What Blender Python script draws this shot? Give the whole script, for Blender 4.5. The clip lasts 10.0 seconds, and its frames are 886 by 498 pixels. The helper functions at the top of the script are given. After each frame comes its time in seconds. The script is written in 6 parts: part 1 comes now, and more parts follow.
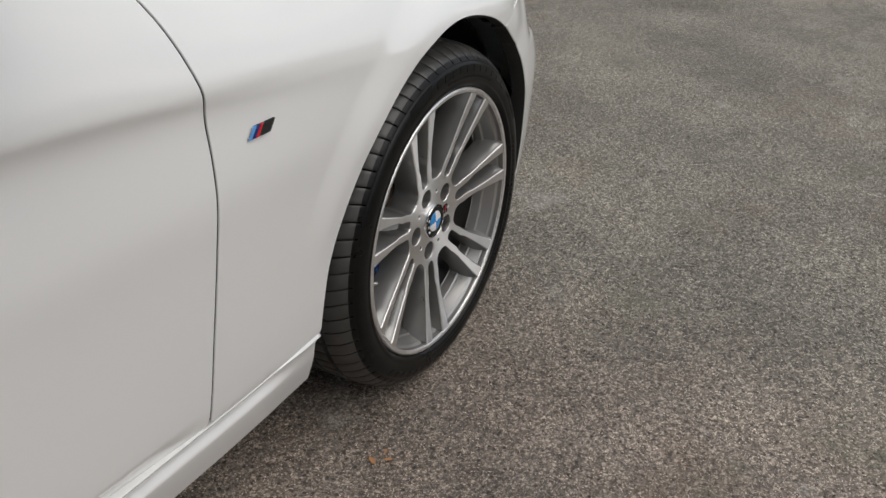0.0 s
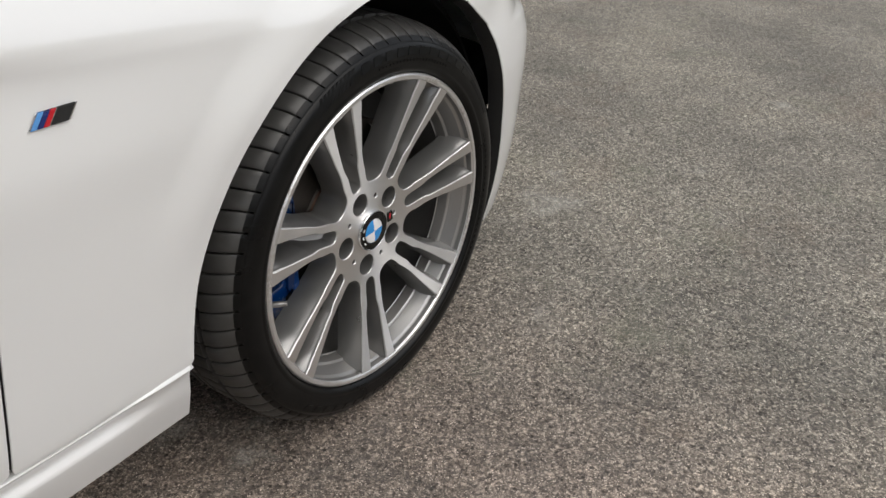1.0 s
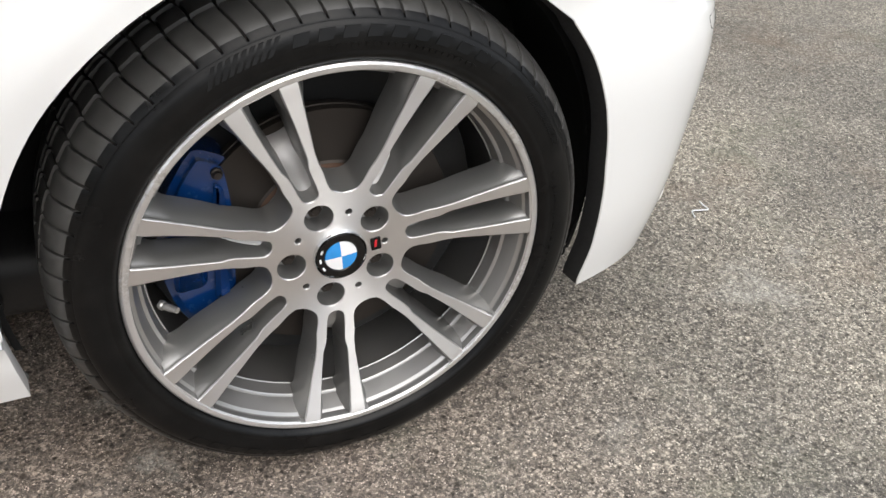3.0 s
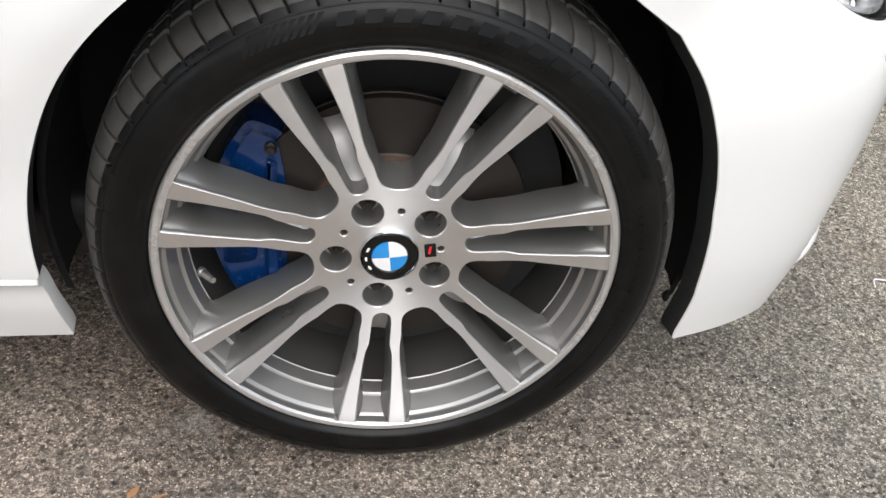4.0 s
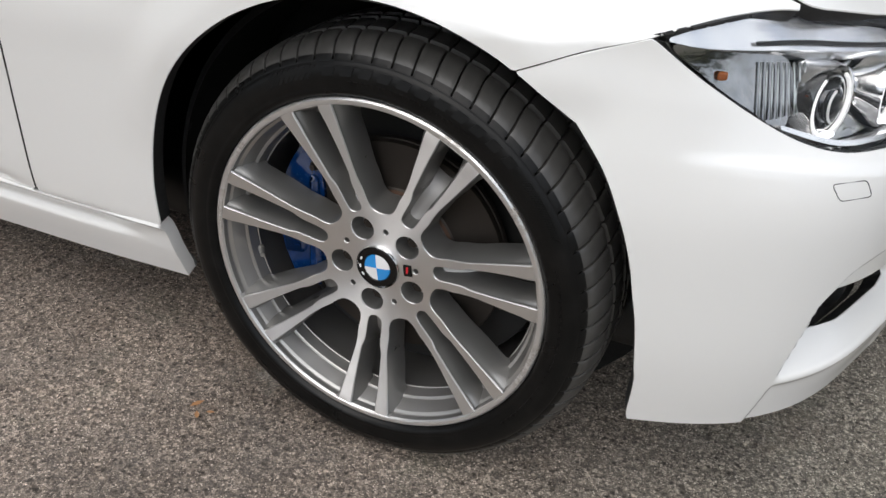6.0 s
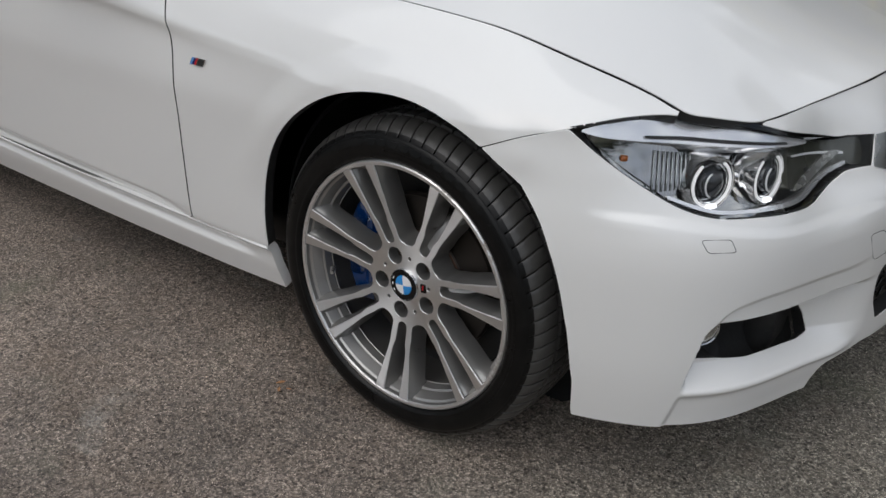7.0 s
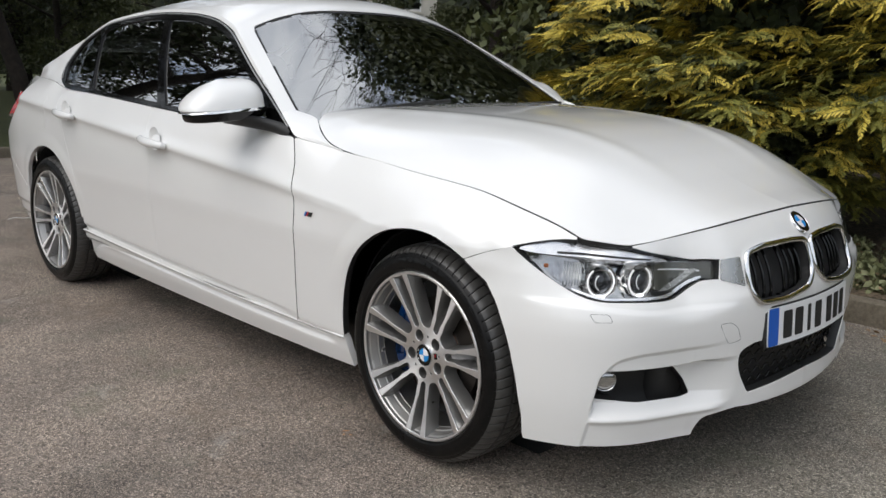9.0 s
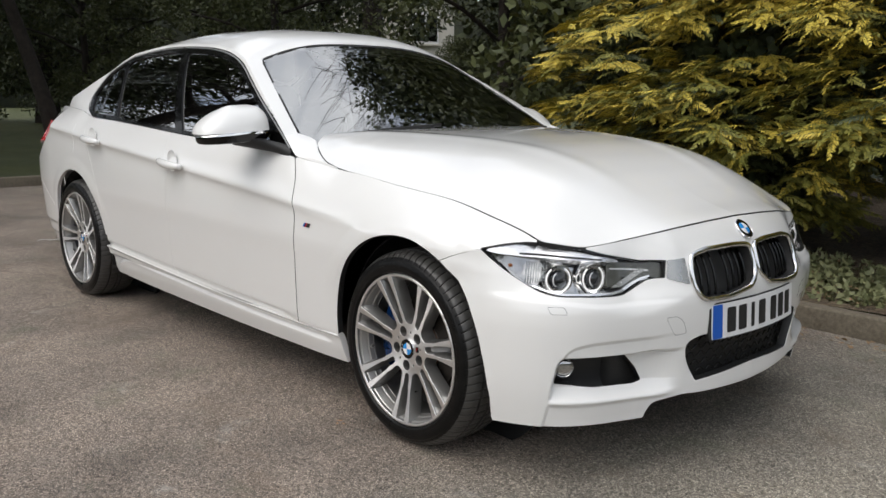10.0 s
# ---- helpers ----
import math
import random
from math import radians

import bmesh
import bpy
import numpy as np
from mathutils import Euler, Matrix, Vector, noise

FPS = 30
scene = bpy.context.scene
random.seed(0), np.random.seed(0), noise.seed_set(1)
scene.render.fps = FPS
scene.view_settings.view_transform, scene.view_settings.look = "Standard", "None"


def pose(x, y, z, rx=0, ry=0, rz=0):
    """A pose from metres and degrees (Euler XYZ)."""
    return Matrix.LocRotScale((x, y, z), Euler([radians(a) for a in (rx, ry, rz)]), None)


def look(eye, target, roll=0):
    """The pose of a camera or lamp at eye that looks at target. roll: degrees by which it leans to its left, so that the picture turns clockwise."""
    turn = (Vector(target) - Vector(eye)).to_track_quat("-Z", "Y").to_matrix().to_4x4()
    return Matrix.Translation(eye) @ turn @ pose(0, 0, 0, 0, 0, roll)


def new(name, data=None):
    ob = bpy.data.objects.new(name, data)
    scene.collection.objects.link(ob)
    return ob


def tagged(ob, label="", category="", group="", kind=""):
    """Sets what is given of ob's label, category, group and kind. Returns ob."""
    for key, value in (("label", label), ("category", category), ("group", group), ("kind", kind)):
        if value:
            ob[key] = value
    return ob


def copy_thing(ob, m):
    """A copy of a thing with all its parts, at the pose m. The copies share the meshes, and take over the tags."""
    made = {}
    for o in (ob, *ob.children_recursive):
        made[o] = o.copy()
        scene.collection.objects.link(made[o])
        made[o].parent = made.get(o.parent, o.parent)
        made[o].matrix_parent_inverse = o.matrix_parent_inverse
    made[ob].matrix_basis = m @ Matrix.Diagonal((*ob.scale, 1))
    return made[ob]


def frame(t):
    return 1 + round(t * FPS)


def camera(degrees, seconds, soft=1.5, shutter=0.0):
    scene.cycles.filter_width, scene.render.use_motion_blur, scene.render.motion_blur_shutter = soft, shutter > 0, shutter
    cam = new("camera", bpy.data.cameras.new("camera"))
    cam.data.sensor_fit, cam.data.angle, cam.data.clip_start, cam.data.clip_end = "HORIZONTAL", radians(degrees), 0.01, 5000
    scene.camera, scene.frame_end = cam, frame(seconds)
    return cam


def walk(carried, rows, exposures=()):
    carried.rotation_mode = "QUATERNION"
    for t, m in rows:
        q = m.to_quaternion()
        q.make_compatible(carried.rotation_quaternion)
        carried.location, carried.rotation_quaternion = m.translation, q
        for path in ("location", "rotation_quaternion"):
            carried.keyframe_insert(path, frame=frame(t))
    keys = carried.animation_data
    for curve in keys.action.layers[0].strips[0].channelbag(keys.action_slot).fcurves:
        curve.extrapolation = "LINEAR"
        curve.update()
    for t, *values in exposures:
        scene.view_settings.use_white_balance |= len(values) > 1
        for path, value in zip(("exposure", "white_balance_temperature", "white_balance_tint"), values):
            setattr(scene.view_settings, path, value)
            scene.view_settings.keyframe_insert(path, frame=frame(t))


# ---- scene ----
cam = camera(53.7, 10.0)
PATH = [
    (0, (-1.28, -1.546, 1.067), (0.271, -0.724, 0.109), 2.7),
    (0.5, (-1.098, -1.572, 1.042), (0.393, -0.666, 0.062), 3.3),
    (1, (-0.938, -1.611, 0.997), (0.501, -0.645, -0.001), 3.1),
    (1.5, (-0.739, -1.631, 0.968), (0.601, -0.551, -0.052), 4.2),
    (2, (-0.569, -1.659, 0.967), (0.622, -0.447, -0.087), 5.4),
    (2.2, (-0.514, -1.665, 0.953), (0.61, -0.399, -0.111), 5.9),
    (3.5, (-0.156, -1.675, 0.923), (0.331, -0.099, -0.209), 5.3),
    (4.5, (0.033, -1.589, 0.903), (0.054, 0.013, -0.293), 6.6),
    (5, (0.161, -1.598, 0.921), (-0.066, -0.015, -0.281), 4.7),
    (5.5, (0.28, -1.651, 0.967), (-0.146, -0.08, -0.195), 2.8),
    (6.8, (0.883, -1.964, 1.058), (-0.154, -0.475, 0.217), 3.4),
    (7, (0.959, -2.003, 1.12), (-0.126, -0.557, 0.264), 1.9),
    (7.5, (1.165, -2.176, 1.156), (-0.019, -0.734, 0.437), 0.7),
    (8, (1.387, -2.303, 1.184), (0.107, -0.889, 0.582), 0.1),
    (8.5, (1.622, -2.415, 1.189), (0.257, -1.04, 0.691), 0.7),
    (9, (1.809, -2.518, 1.193), (0.401, -1.164, 0.764), 1.1),
    (9.5, (1.999, -2.62, 1.2), (0.572, -1.276, 0.8), 1.1),
    (10, (2.133, -2.644, 1.18), (0.681, -1.316, 0.818), 0.7),
]
EXPOSURES = [(0.0, 0.17, 6480, 10), (1.0, 0.45, 6500, 10), (2.0, 0.88, 6520, 10), (3.5, 1.14, 6380, 10), (4.5, 1.05, 6360, 10), (5.5, 0.89, 6370, 10), (7.0, -0.03, 6250, 10), (7.5, -0.08, 6190, 10), (8.0, 0.02, 6200, 10), (8.5, 0.34, 6260, 10), (10.0, 0.54, 6480, 10)]
walk(cam, [(t, look(eye, target, roll)) for t, eye, target, roll in PATH], EXPOSURES)

# ---- light ----
world = bpy.data.worlds.new("sky")
scene.world = world
world.use_nodes = True
sky = world.node_tree.nodes.new("ShaderNodeTexSky")
sky.sky_type, sky.sun_disc = "NISHITA", False
SUN_ELEVATION, SUN_AZIMUTH = 52.0, 186.0
sky.sun_elevation, sky.sun_rotation = radians(SUN_ELEVATION), radians(SUN_AZIMUTH)
sky.air_density, sky.dust_density, sky.ozone_density = 1.0, 3.0, 1.0
background = world.node_tree.nodes["Background"]
# broken bright cloud all over the sky, flattened towards the horizon
wt = world.node_tree
direction = wt.nodes.new("ShaderNodeTexCoord")
axes = wt.nodes.new("ShaderNodeSeparateXYZ")
wt.links.new(direction.outputs[0], axes.inputs[0])
rise = wt.nodes.new("ShaderNodeMath")
rise.operation = "ADD"
rise.inputs[1].default_value = 0.22
wt.links.new(axes.outputs[2], rise.inputs[0])
spread = wt.nodes.new("ShaderNodeVectorMath")
spread.operation = "DIVIDE"
wt.links.new(direction.outputs[0], spread.inputs[0]), wt.links.new(rise.outputs[0], spread.inputs[1])
puffs = wt.nodes.new("ShaderNodeTexNoise")
puffs.inputs["Scale"].default_value, puffs.inputs["Detail"].default_value, puffs.inputs["Roughness"].default_value = 2.6, 7.0, 0.55
wt.links.new(spread.outputs[0], puffs.inputs["Vector"])
cover = wt.nodes.new("ShaderNodeMapRange")
cover.inputs[1].default_value, cover.inputs[2].default_value, cover.inputs[3].default_value, cover.inputs[4].default_value = 0.36, 0.62, 0.12, 1.0
wt.links.new(puffs.outputs[0], cover.inputs[0])
cloud = wt.nodes.new("ShaderNodeMix")
cloud.data_type = "RGBA"
cloud.inputs[7].default_value = (9.3, 9.5, 9.7, 1)
wt.links.new(cover.outputs[0], cloud.inputs[0])
wt.links.new(sky.outputs[0], cloud.inputs[6])
wt.links.new(cloud.outputs[2], background.inputs[0])
background.inputs[1].default_value = 0.097

sun = new("sun", bpy.data.lights.new("sun", "SUN"))
sun.data.energy, sun.data.angle, sun.data.color = 1.1, radians(65), (1.0, 0.97, 0.92)
_az, _el = radians(SUN_AZIMUTH), radians(SUN_ELEVATION)
sun.matrix_world = look((math.sin(_az) * math.cos(_el) * 20, math.cos(_az) * math.cos(_el) * 20, math.sin(_el) * 20), (0, 0, 0))


# ---- materials ----
class Nodes:
    """A small builder for node materials."""

    def __init__(self, name, base=(0.5, 0.5, 0.5), rough=0.5, metal=0.0, **more):
        self.mat = bpy.data.materials.new(name)
        self.mat.use_nodes = True
        self.tree = self.mat.node_tree
        self.bsdf = self.tree.nodes["Principled BSDF"]
        self.set(self.bsdf, "Base Color", (*base, 1)), self.set(self.bsdf, "Roughness", rough), self.set(self.bsdf, "Metallic", metal)
        for key, value in more.items():
            self.set(self.bsdf, key.replace("_", " "), value)

    def set(self, node, key, value):
        if isinstance(value, bpy.types.NodeSocket):
            self.tree.links.new(value, node.inputs[key])
        else:
            node.inputs[key].default_value = value

    def node(self, kind, out=0, **inputs):
        n = self.tree.nodes.new("ShaderNode" + kind)
        for key, value in inputs.items():
            self.set(n, key.replace("_", " "), value)
        return n.outputs[out]

    def coords(self):
        return self.node("TexCoord", 3)

    def world_coords(self):
        return self.node("NewGeometry", 0)

    def noise(self, scale, detail=4.0, vector=None, rough=0.55):
        return self.node("TexNoise", 0, Vector=vector or self.coords(), Scale=scale, Detail=detail, Roughness=rough)

    def cells(self, scale, vector=None, out=0):
        return self.node("TexVoronoi", out, Vector=vector or self.coords(), Scale=scale)

    def flat_cells(self, scale, vector, out=0):
        """Cells in the plane, whole round chips on a level surface."""
        socket = self.cells(scale, vector, out)
        socket.node.voronoi_dimensions = "2D"
        return socket

    def ramp(self, value, *stops):
        n = self.tree.nodes.new("ShaderNodeValToRGB")
        self.set(n, "Fac", value)
        ramp = n.color_ramp
        while len(ramp.elements) < len(stops):
            ramp.elements.new(0.5)
        for e, (at, colour) in zip(ramp.elements, stops):
            e.position = at
            e.color = (*colour, 1) if isinstance(colour, tuple) else (colour, colour, colour, 1)
        return n.outputs[0]

    def mix(self, fac, a, b, blend="MIX"):
        n = self.tree.nodes.new("ShaderNodeMix")
        n.data_type, n.blend_type = "RGBA", blend
        for i, v in ((0, fac), (6, a), (7, b)):
            if isinstance(v, bpy.types.NodeSocket):
                self.tree.links.new(v, n.inputs[i])
            else:
                n.inputs[i].default_value = (*v, 1) if isinstance(v, tuple) else v
        return n.outputs[2]

    def maths(self, op, a, b=0.0):
        n = self.tree.nodes.new("ShaderNodeMath")
        n.operation = op
        self.set(n, 0, a), self.set(n, 1, b)
        return n.outputs[0]

    def bump(self, height, strength=0.3, distance=0.002):
        self.set(self.bsdf, "Normal", self.node("Bump", Height=height, Strength=strength, Distance=distance))
        return self

    def colour(self, socket):
        self.set(self.bsdf, "Base Color", socket)
        return self

    def rough(self, socket):
        self.set(self.bsdf, "Roughness", socket)
        return self


def plain(name, base, rough=0.5, metal=0.0, grain=60.0, vary=0.12, bump=0.08, **more):
    """A surface of one colour with fine grain and slow variation."""
    n = Nodes(name, base, rough, metal, **more)
    slow, fine = n.noise(3.0, 3.0), n.noise(grain, 5.0)
    light = tuple(min(1.0, c * (1 + vary)) for c in base)
    dark = tuple(c * (1 - vary) for c in base)
    n.colour(n.mix(n.mix(0.5, slow, fine), dark, light))
    n.rough(n.ramp(fine, (0.3, max(0.02, rough - 0.06)), (0.7, min(1.0, rough + 0.08))))
    if bump:
        n.bump(fine, bump, 0.001)
    return n.mat


def white_paint():
    n = Nodes("white_paint", (0.80, 0.80, 0.78), 0.28, Coat_Weight=1.0, Coat_Roughness=0.03, Coat_IOR=1.5)
    n.colour(n.mix(n.noise(1.6, 3.0), (0.79, 0.785, 0.765), (0.815, 0.81, 0.795)))
    peel = n.node("Bump", Height=n.noise(160.0, 2.0), Strength=0.02, Distance=0.001)
    n.set(n.bsdf, "Coat Normal", peel)
    return n.mat


def asphalt():
    n = Nodes("worn_asphalt", (0.12, 0.115, 0.105), 0.85)
    p = n.world_coords()
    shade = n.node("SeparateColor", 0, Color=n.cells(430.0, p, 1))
    coarse = n.node("SeparateColor", 0, Color=n.cells(190.0, p, 1))
    stone = n.ramp(n.mix(0.45, shade, coarse), (0.12, (0.046, 0.043, 0.039)), (0.39, (0.108, 0.101, 0.093)), (0.65, (0.192, 0.181, 0.167)), (0.92, (0.42, 0.40, 0.37)))
    speck = n.ramp(n.node("SeparateColor", 0, Color=n.cells(520.0, p, 1)), (0.962, 0.0), (0.978, 0.85))
    col = n.mix(speck, stone, (0.66, 0.645, 0.61))
    # single pale chips, and pits where chips have come out
    near = n.ramp(n.flat_cells(80.0, p, 0), (0.14, 1.0), (0.36, 0.0))
    kind = n.flat_cells(80.0, p, 1)
    pale = n.ramp(n.node("SeparateColor", 0, Color=kind), (0.91, 0.0), (0.95, 0.9))
    col = n.mix(n.mix(1.0, pale, near, "MULTIPLY"), col, (0.43, 0.405, 0.365))
    pit = n.ramp(n.node("SeparateColor", 1, Color=kind), (0.83, 0.0), (0.90, 0.9))
    pits = n.mix(1.0, pit, near, "MULTIPLY")
    col = n.mix(pits, col, (0.022, 0.019, 0.015))
    # wider gaps in the worn face, and clumps of chips
    wide = n.ramp(n.flat_cells(39.0, p, 0), (0.08, 1.0), (0.30, 0.0))
    gone = n.ramp(n.node("SeparateColor", 2, Color=n.flat_cells(39.0, p, 1)), (0.86, 0.0), (0.97, 0.75))
    gaps = n.mix(1.0, wide, gone, "MULTIPLY")
    col = n.mix(gaps, col, (0.026, 0.022, 0.017))
    col = n.mix(1.0, col, n.ramp(n.noise(75.0, 6.0, p, 0.8), (0.34, (0.60, 0.59, 0.58)), (0.50, (1.04, 1.03, 1.02)), (0.66, (1.50, 1.47, 1.42))), "MULTIPLY")
    # redder behind the front axle, cooler from there to 0.6 m ahead
    along_drive = n.node("SeparateXYZ", 0, Vector=p)
    col = n.mix(1.0, col, n.ramp(along_drive, (0.0, (1.035, 0.985, 0.970)), (0.6, (0.950, 0.995, 0.985))), "MULTIPLY")
    # slow wear: darker and paler reaches, moss, rust-brown dirt
    patches = n.ramp(n.noise(1.3, 6.0, p, 0.65), (0.30, (0.75, 0.693, 0.630)), (0.50, (1.23, 1.125, 1.02)), (0.72, (1.72, 1.565, 1.39)))
    col = n.mix(1.0, col, patches, "MULTIPLY")
    moss = n.ramp(n.noise(2.3, 7.0, p, 0.72), (0.55, 0.0), (0.72, 0.55))
    col = n.mix(moss, col, n.mix(shade, (0.06, 0.068, 0.036), (0.19, 0.20, 0.125)))
    shifted = n.node("VectorMath", 0)
    shifted.node.operation = "ADD"
    n.set(shifted.node, 0, p), n.set(shifted.node, 1, (31.0, 17.0, 5.0))
    dirt = n.ramp(n.noise(2.9, 7.0, shifted, 0.72), (0.53, 0.0), (0.72, 0.6))
    col = n.mix(dirt, col, n.mix(coarse, (0.085, 0.058, 0.038), (0.24, 0.18, 0.13)))
    dust = n.ramp(n.noise(9.0, 7.0, p, 0.75), (0.45, 0.0), (0.75, 0.24))
    col = n.mix(dust, col, (0.24, 0.225, 0.205))
    # pale scuffed spots, broken by the grain
    spot = n.ramp(n.noise(3.4, 5.0, shifted, 0.6), (0.63, 0.0), (0.72, 1.0))
    grain = n.ramp(n.noise(150.0, 4.0, p, 0.7), (0.40, 0.1), (0.62, 0.75))
    col = n.mix(n.mix(1.0, spot, grain, "MULTIPLY"), col, (0.46, 0.44, 0.39))
    n.colour(col)
    h = n.mix(0.5, n.cells(430.0, p, 0), n.cells(150.0, p, 0))
    h = n.mix(0.3, h, n.noise(40.0, 4.0, p))
    h = n.mix(pits, h, (0.0, 0.0, 0.0))
    h = n.mix(gaps, h, (0.0, 0.0, 0.0))
    return n.bump(h, 1.0, 0.004).mat


def machined():
    n = Nodes("machined_alloy", (0.72, 0.71, 0.70), 0.30, 0.95)
    fine = n.noise(700.0, 2.0)
    slow = n.noise(18.0, 4.0)
    n.colour(n.mix(slow, (0.78, 0.77, 0.76), (0.90, 0.89, 0.88)))
    n.rough(n.ramp(n.mix(0.5, fine, slow), (0.3, 0.42), (0.7, 0.50)))
    tangent = n.tree.nodes.new("ShaderNodeTangent")
    tangent.direction_type, tangent.axis = "RADIAL", "Z"
    n.set(n.bsdf, "Tangent", tangent.outputs[0]), n.set(n.bsdf, "Anisotropic", 0.80), n.set(n.bsdf, "Anisotropic Rotation", 0.25)
    return n.bump(fine, 0.06, 0.0003).mat


def kerbed_lip():
    n = Nodes("scuffed_alloy_lip", (0.72, 0.71, 0.70), 0.36, 0.8)
    where = n.ramp(n.noise(5.0, 3.0), (0.52, 0.0), (0.60, 1.0))
    scuff = n.mix(1.0, n.ramp(n.noise(34.0, 8.0, None, 0.75), (0.46, 0.0), (0.56, 1.0)), where, "MULTIPLY")
    n.colour(n.mix(scuff, (0.72, 0.71, 0.70), (0.52, 0.49, 0.46)))
    n.rough(n.ramp(scuff, (0.0, 0.28), (1.0, 0.7)))
    return n.bump(n.noise(300.0, 6.0), 0.25, 0.0008).mat


def rubber():
    n = Nodes("tyre_rubber", (0.022, 0.021, 0.021), 0.48, Specular_IOR_Level=0.20)
    n.colour(n.mix(n.ramp(n.noise(22.0, 6.0, None, 0.7), (0.45, 0.0), (0.75, 1.0)), (0.004, 0.004, 0.004), (0.010, 0.0095, 0.009)))
    n.rough(n.ramp(n.noise(9.0, 4.0), (0.3, 0.24), (0.7, 0.42)))
    return n.bump(n.noise(420.0, 4.0), 0.15, 0.0006).mat


def glass_tint(name, tint, ior=1.5):
    n = Nodes(name)
    out = n.tree.nodes["Material Output"]
    clear = n.node("BsdfTransparent", 0, Color=(*tint, 1))
    gloss = n.node("BsdfGlossy", 0, Color=(1, 1, 1, 1), Roughness=0.005)
    mixer = n.node("MixShader", 0, Fac=n.node("Fresnel", 0, IOR=ior))
    m = mixer.node
    n.tree.links.new(clear, m.inputs[1]), n.tree.links.new(gloss, m.inputs[2])
    n.tree.links.new(mixer, out.inputs[0])
    return n.mat


def foliage(name, dark, mid, light, rough=0.6):
    n = Nodes(name, mid, rough, Subsurface_Weight=0.0)
    rnd = n.node("NewGeometry", 8)
    n.colour(n.mix(n.mix(0.6, rnd, n.noise(2.5, 4.0, n.world_coords())), n.ramp(rnd, (0.0, dark), (1.0, mid)), light))
    return n.mat


def bark():
    n = Nodes("bark", (0.06, 0.045, 0.035), 0.9)
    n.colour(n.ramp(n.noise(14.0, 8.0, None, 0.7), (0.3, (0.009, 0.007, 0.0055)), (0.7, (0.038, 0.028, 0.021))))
    return n.bump(n.noise(24.0, 8.0, None, 0.75), 0.8, 0.02).mat


def soil():
    n = Nodes("leaf_litter_soil", (0.10, 0.075, 0.05), 0.95)
    p = n.world_coords()
    n.colour(n.ramp(n.mix(0.5, n.noise(6.0, 8.0, p, 0.7), n.cells(45.0, p, 0)), (0.25, (0.035, 0.025, 0.016)), (0.5, (0.11, 0.08, 0.05)), (0.75, (0.22, 0.17, 0.11))))
    return n.bump(n.noise(50.0, 8.0, p, 0.7), 0.9, 0.02).mat


def lawn():
    n = Nodes("lawn", (0.07, 0.09, 0.03), 0.9)
    p = n.world_coords()
    n.colour(n.ramp(n.mix(0.5, n.noise(1.2, 8.0, p, 0.7), n.noise(40.0, 6.0, p)), (0.3, (0.03, 0.042, 0.014)), (0.55, (0.075, 0.085, 0.028)), (0.75, (0.15, 0.125, 0.055))))
    return n.bump(n.noise(80.0, 6.0, p), 0.9, 0.03).mat


def concrete():
    n = Nodes("weathered_concrete", (0.20, 0.185, 0.16), 0.9)
    p = n.world_coords()
    n.colour(n.ramp(n.mix(0.5, n.noise(3.0, 8.0, p, 0.7), n.noise(60.0, 6.0, p)), (0.3, (0.080, 0.068, 0.046)), (0.55, (0.165, 0.140, 0.104)), (0.8, (0.29, 0.255, 0.20))))
    return n.bump(n.noise(90.0, 6.0, p), 0.6, 0.004).mat


def quarters(name, a, b):
    """A roundel of four alternating quarters."""
    n = Nodes(name, a, 0.18, Coat_Weight=1.0, Coat_Roughness=0.02)
    xyz = n.node("SeparateXYZ", 0, Vector=n.coords()).node
    side = n.maths("MULTIPLY", xyz.outputs[0], xyz.outputs[1])
    n.colour(n.mix(n.maths("GREATER_THAN", side, 0.0), a, b))
    return n.mat


PAINT = white_paint()
ASPHALT, MACHINED, LIP, RUBBER = asphalt(), machined(), kerbed_lip(), rubber()
ALLOY = plain("painted_grey_alloy", (0.27, 0.265, 0.257), 0.33, 0.75, 30.0, 0.05, 0.0)
ALLOY_DARK = plain("dusty_alloy_barrel", (0.40, 0.39, 0.375), 0.34, 0.8, 30.0, 0.10, 0.0)
SCOOP = plain("bright_cast_alloy", (0.44, 0.43, 0.42), 0.52, 0.7, 200.0, 0.06, 0.03)
CHROME = plain("chrome", (0.80, 0.80, 0.80), 0.07, 1.0, 30.0, 0.03, 0.0)
SILVER = plain("satin_silver_plastic", (0.88, 0.88, 0.88), 0.20, 0.1, 80.0, 0.05, 0.0)
BLACK = plain("black_plastic", (0.016, 0.016, 0.016), 0.55, 0.0, 200.0, 0.25, 0.12)
GLOSS_BLACK = plain("gloss_black_trim", (0.004, 0.004, 0.004), 0.06, 0.0, 80.0, 0.2, 0.0, Specular_IOR_Level=0.4)
FELT = plain("wheel_arch_liner", (0.011, 0.011, 0.011), 0.95, 0.0, 250.0, 0.3, 0.3)
SEAL = plain("black_rubber_seal", (0.013, 0.013, 0.013), 0.6, 0.0, 200.0, 0.2, 0.05)
STEEL = plain("brake_steel", (0.055, 0.047, 0.041), 0.55, 0.8, 120.0, 0.25, 0.08)
RUST = plain("rusty_steel", (0.13, 0.075, 0.05), 0.8, 0.3, 120.0, 0.35, 0.2)
TREAD = plain("dusty_tread_rubber", (0.055, 0.053, 0.050), 0.38, 0.0, 40.0, 0.7, 0.15, Specular_IOR_Level=0.5)
BLUE = plain("blue_caliper_paint", (0.002, 0.028, 0.125), 0.22, 0.0, 90.0, 0.2, 0.04, Coat_Weight=0.6)
BADGE_BLUE = plain("badge_light_blue", (0.12, 0.34, 0.72), 0.25, 0.0, 90.0, 0.05, 0.0)
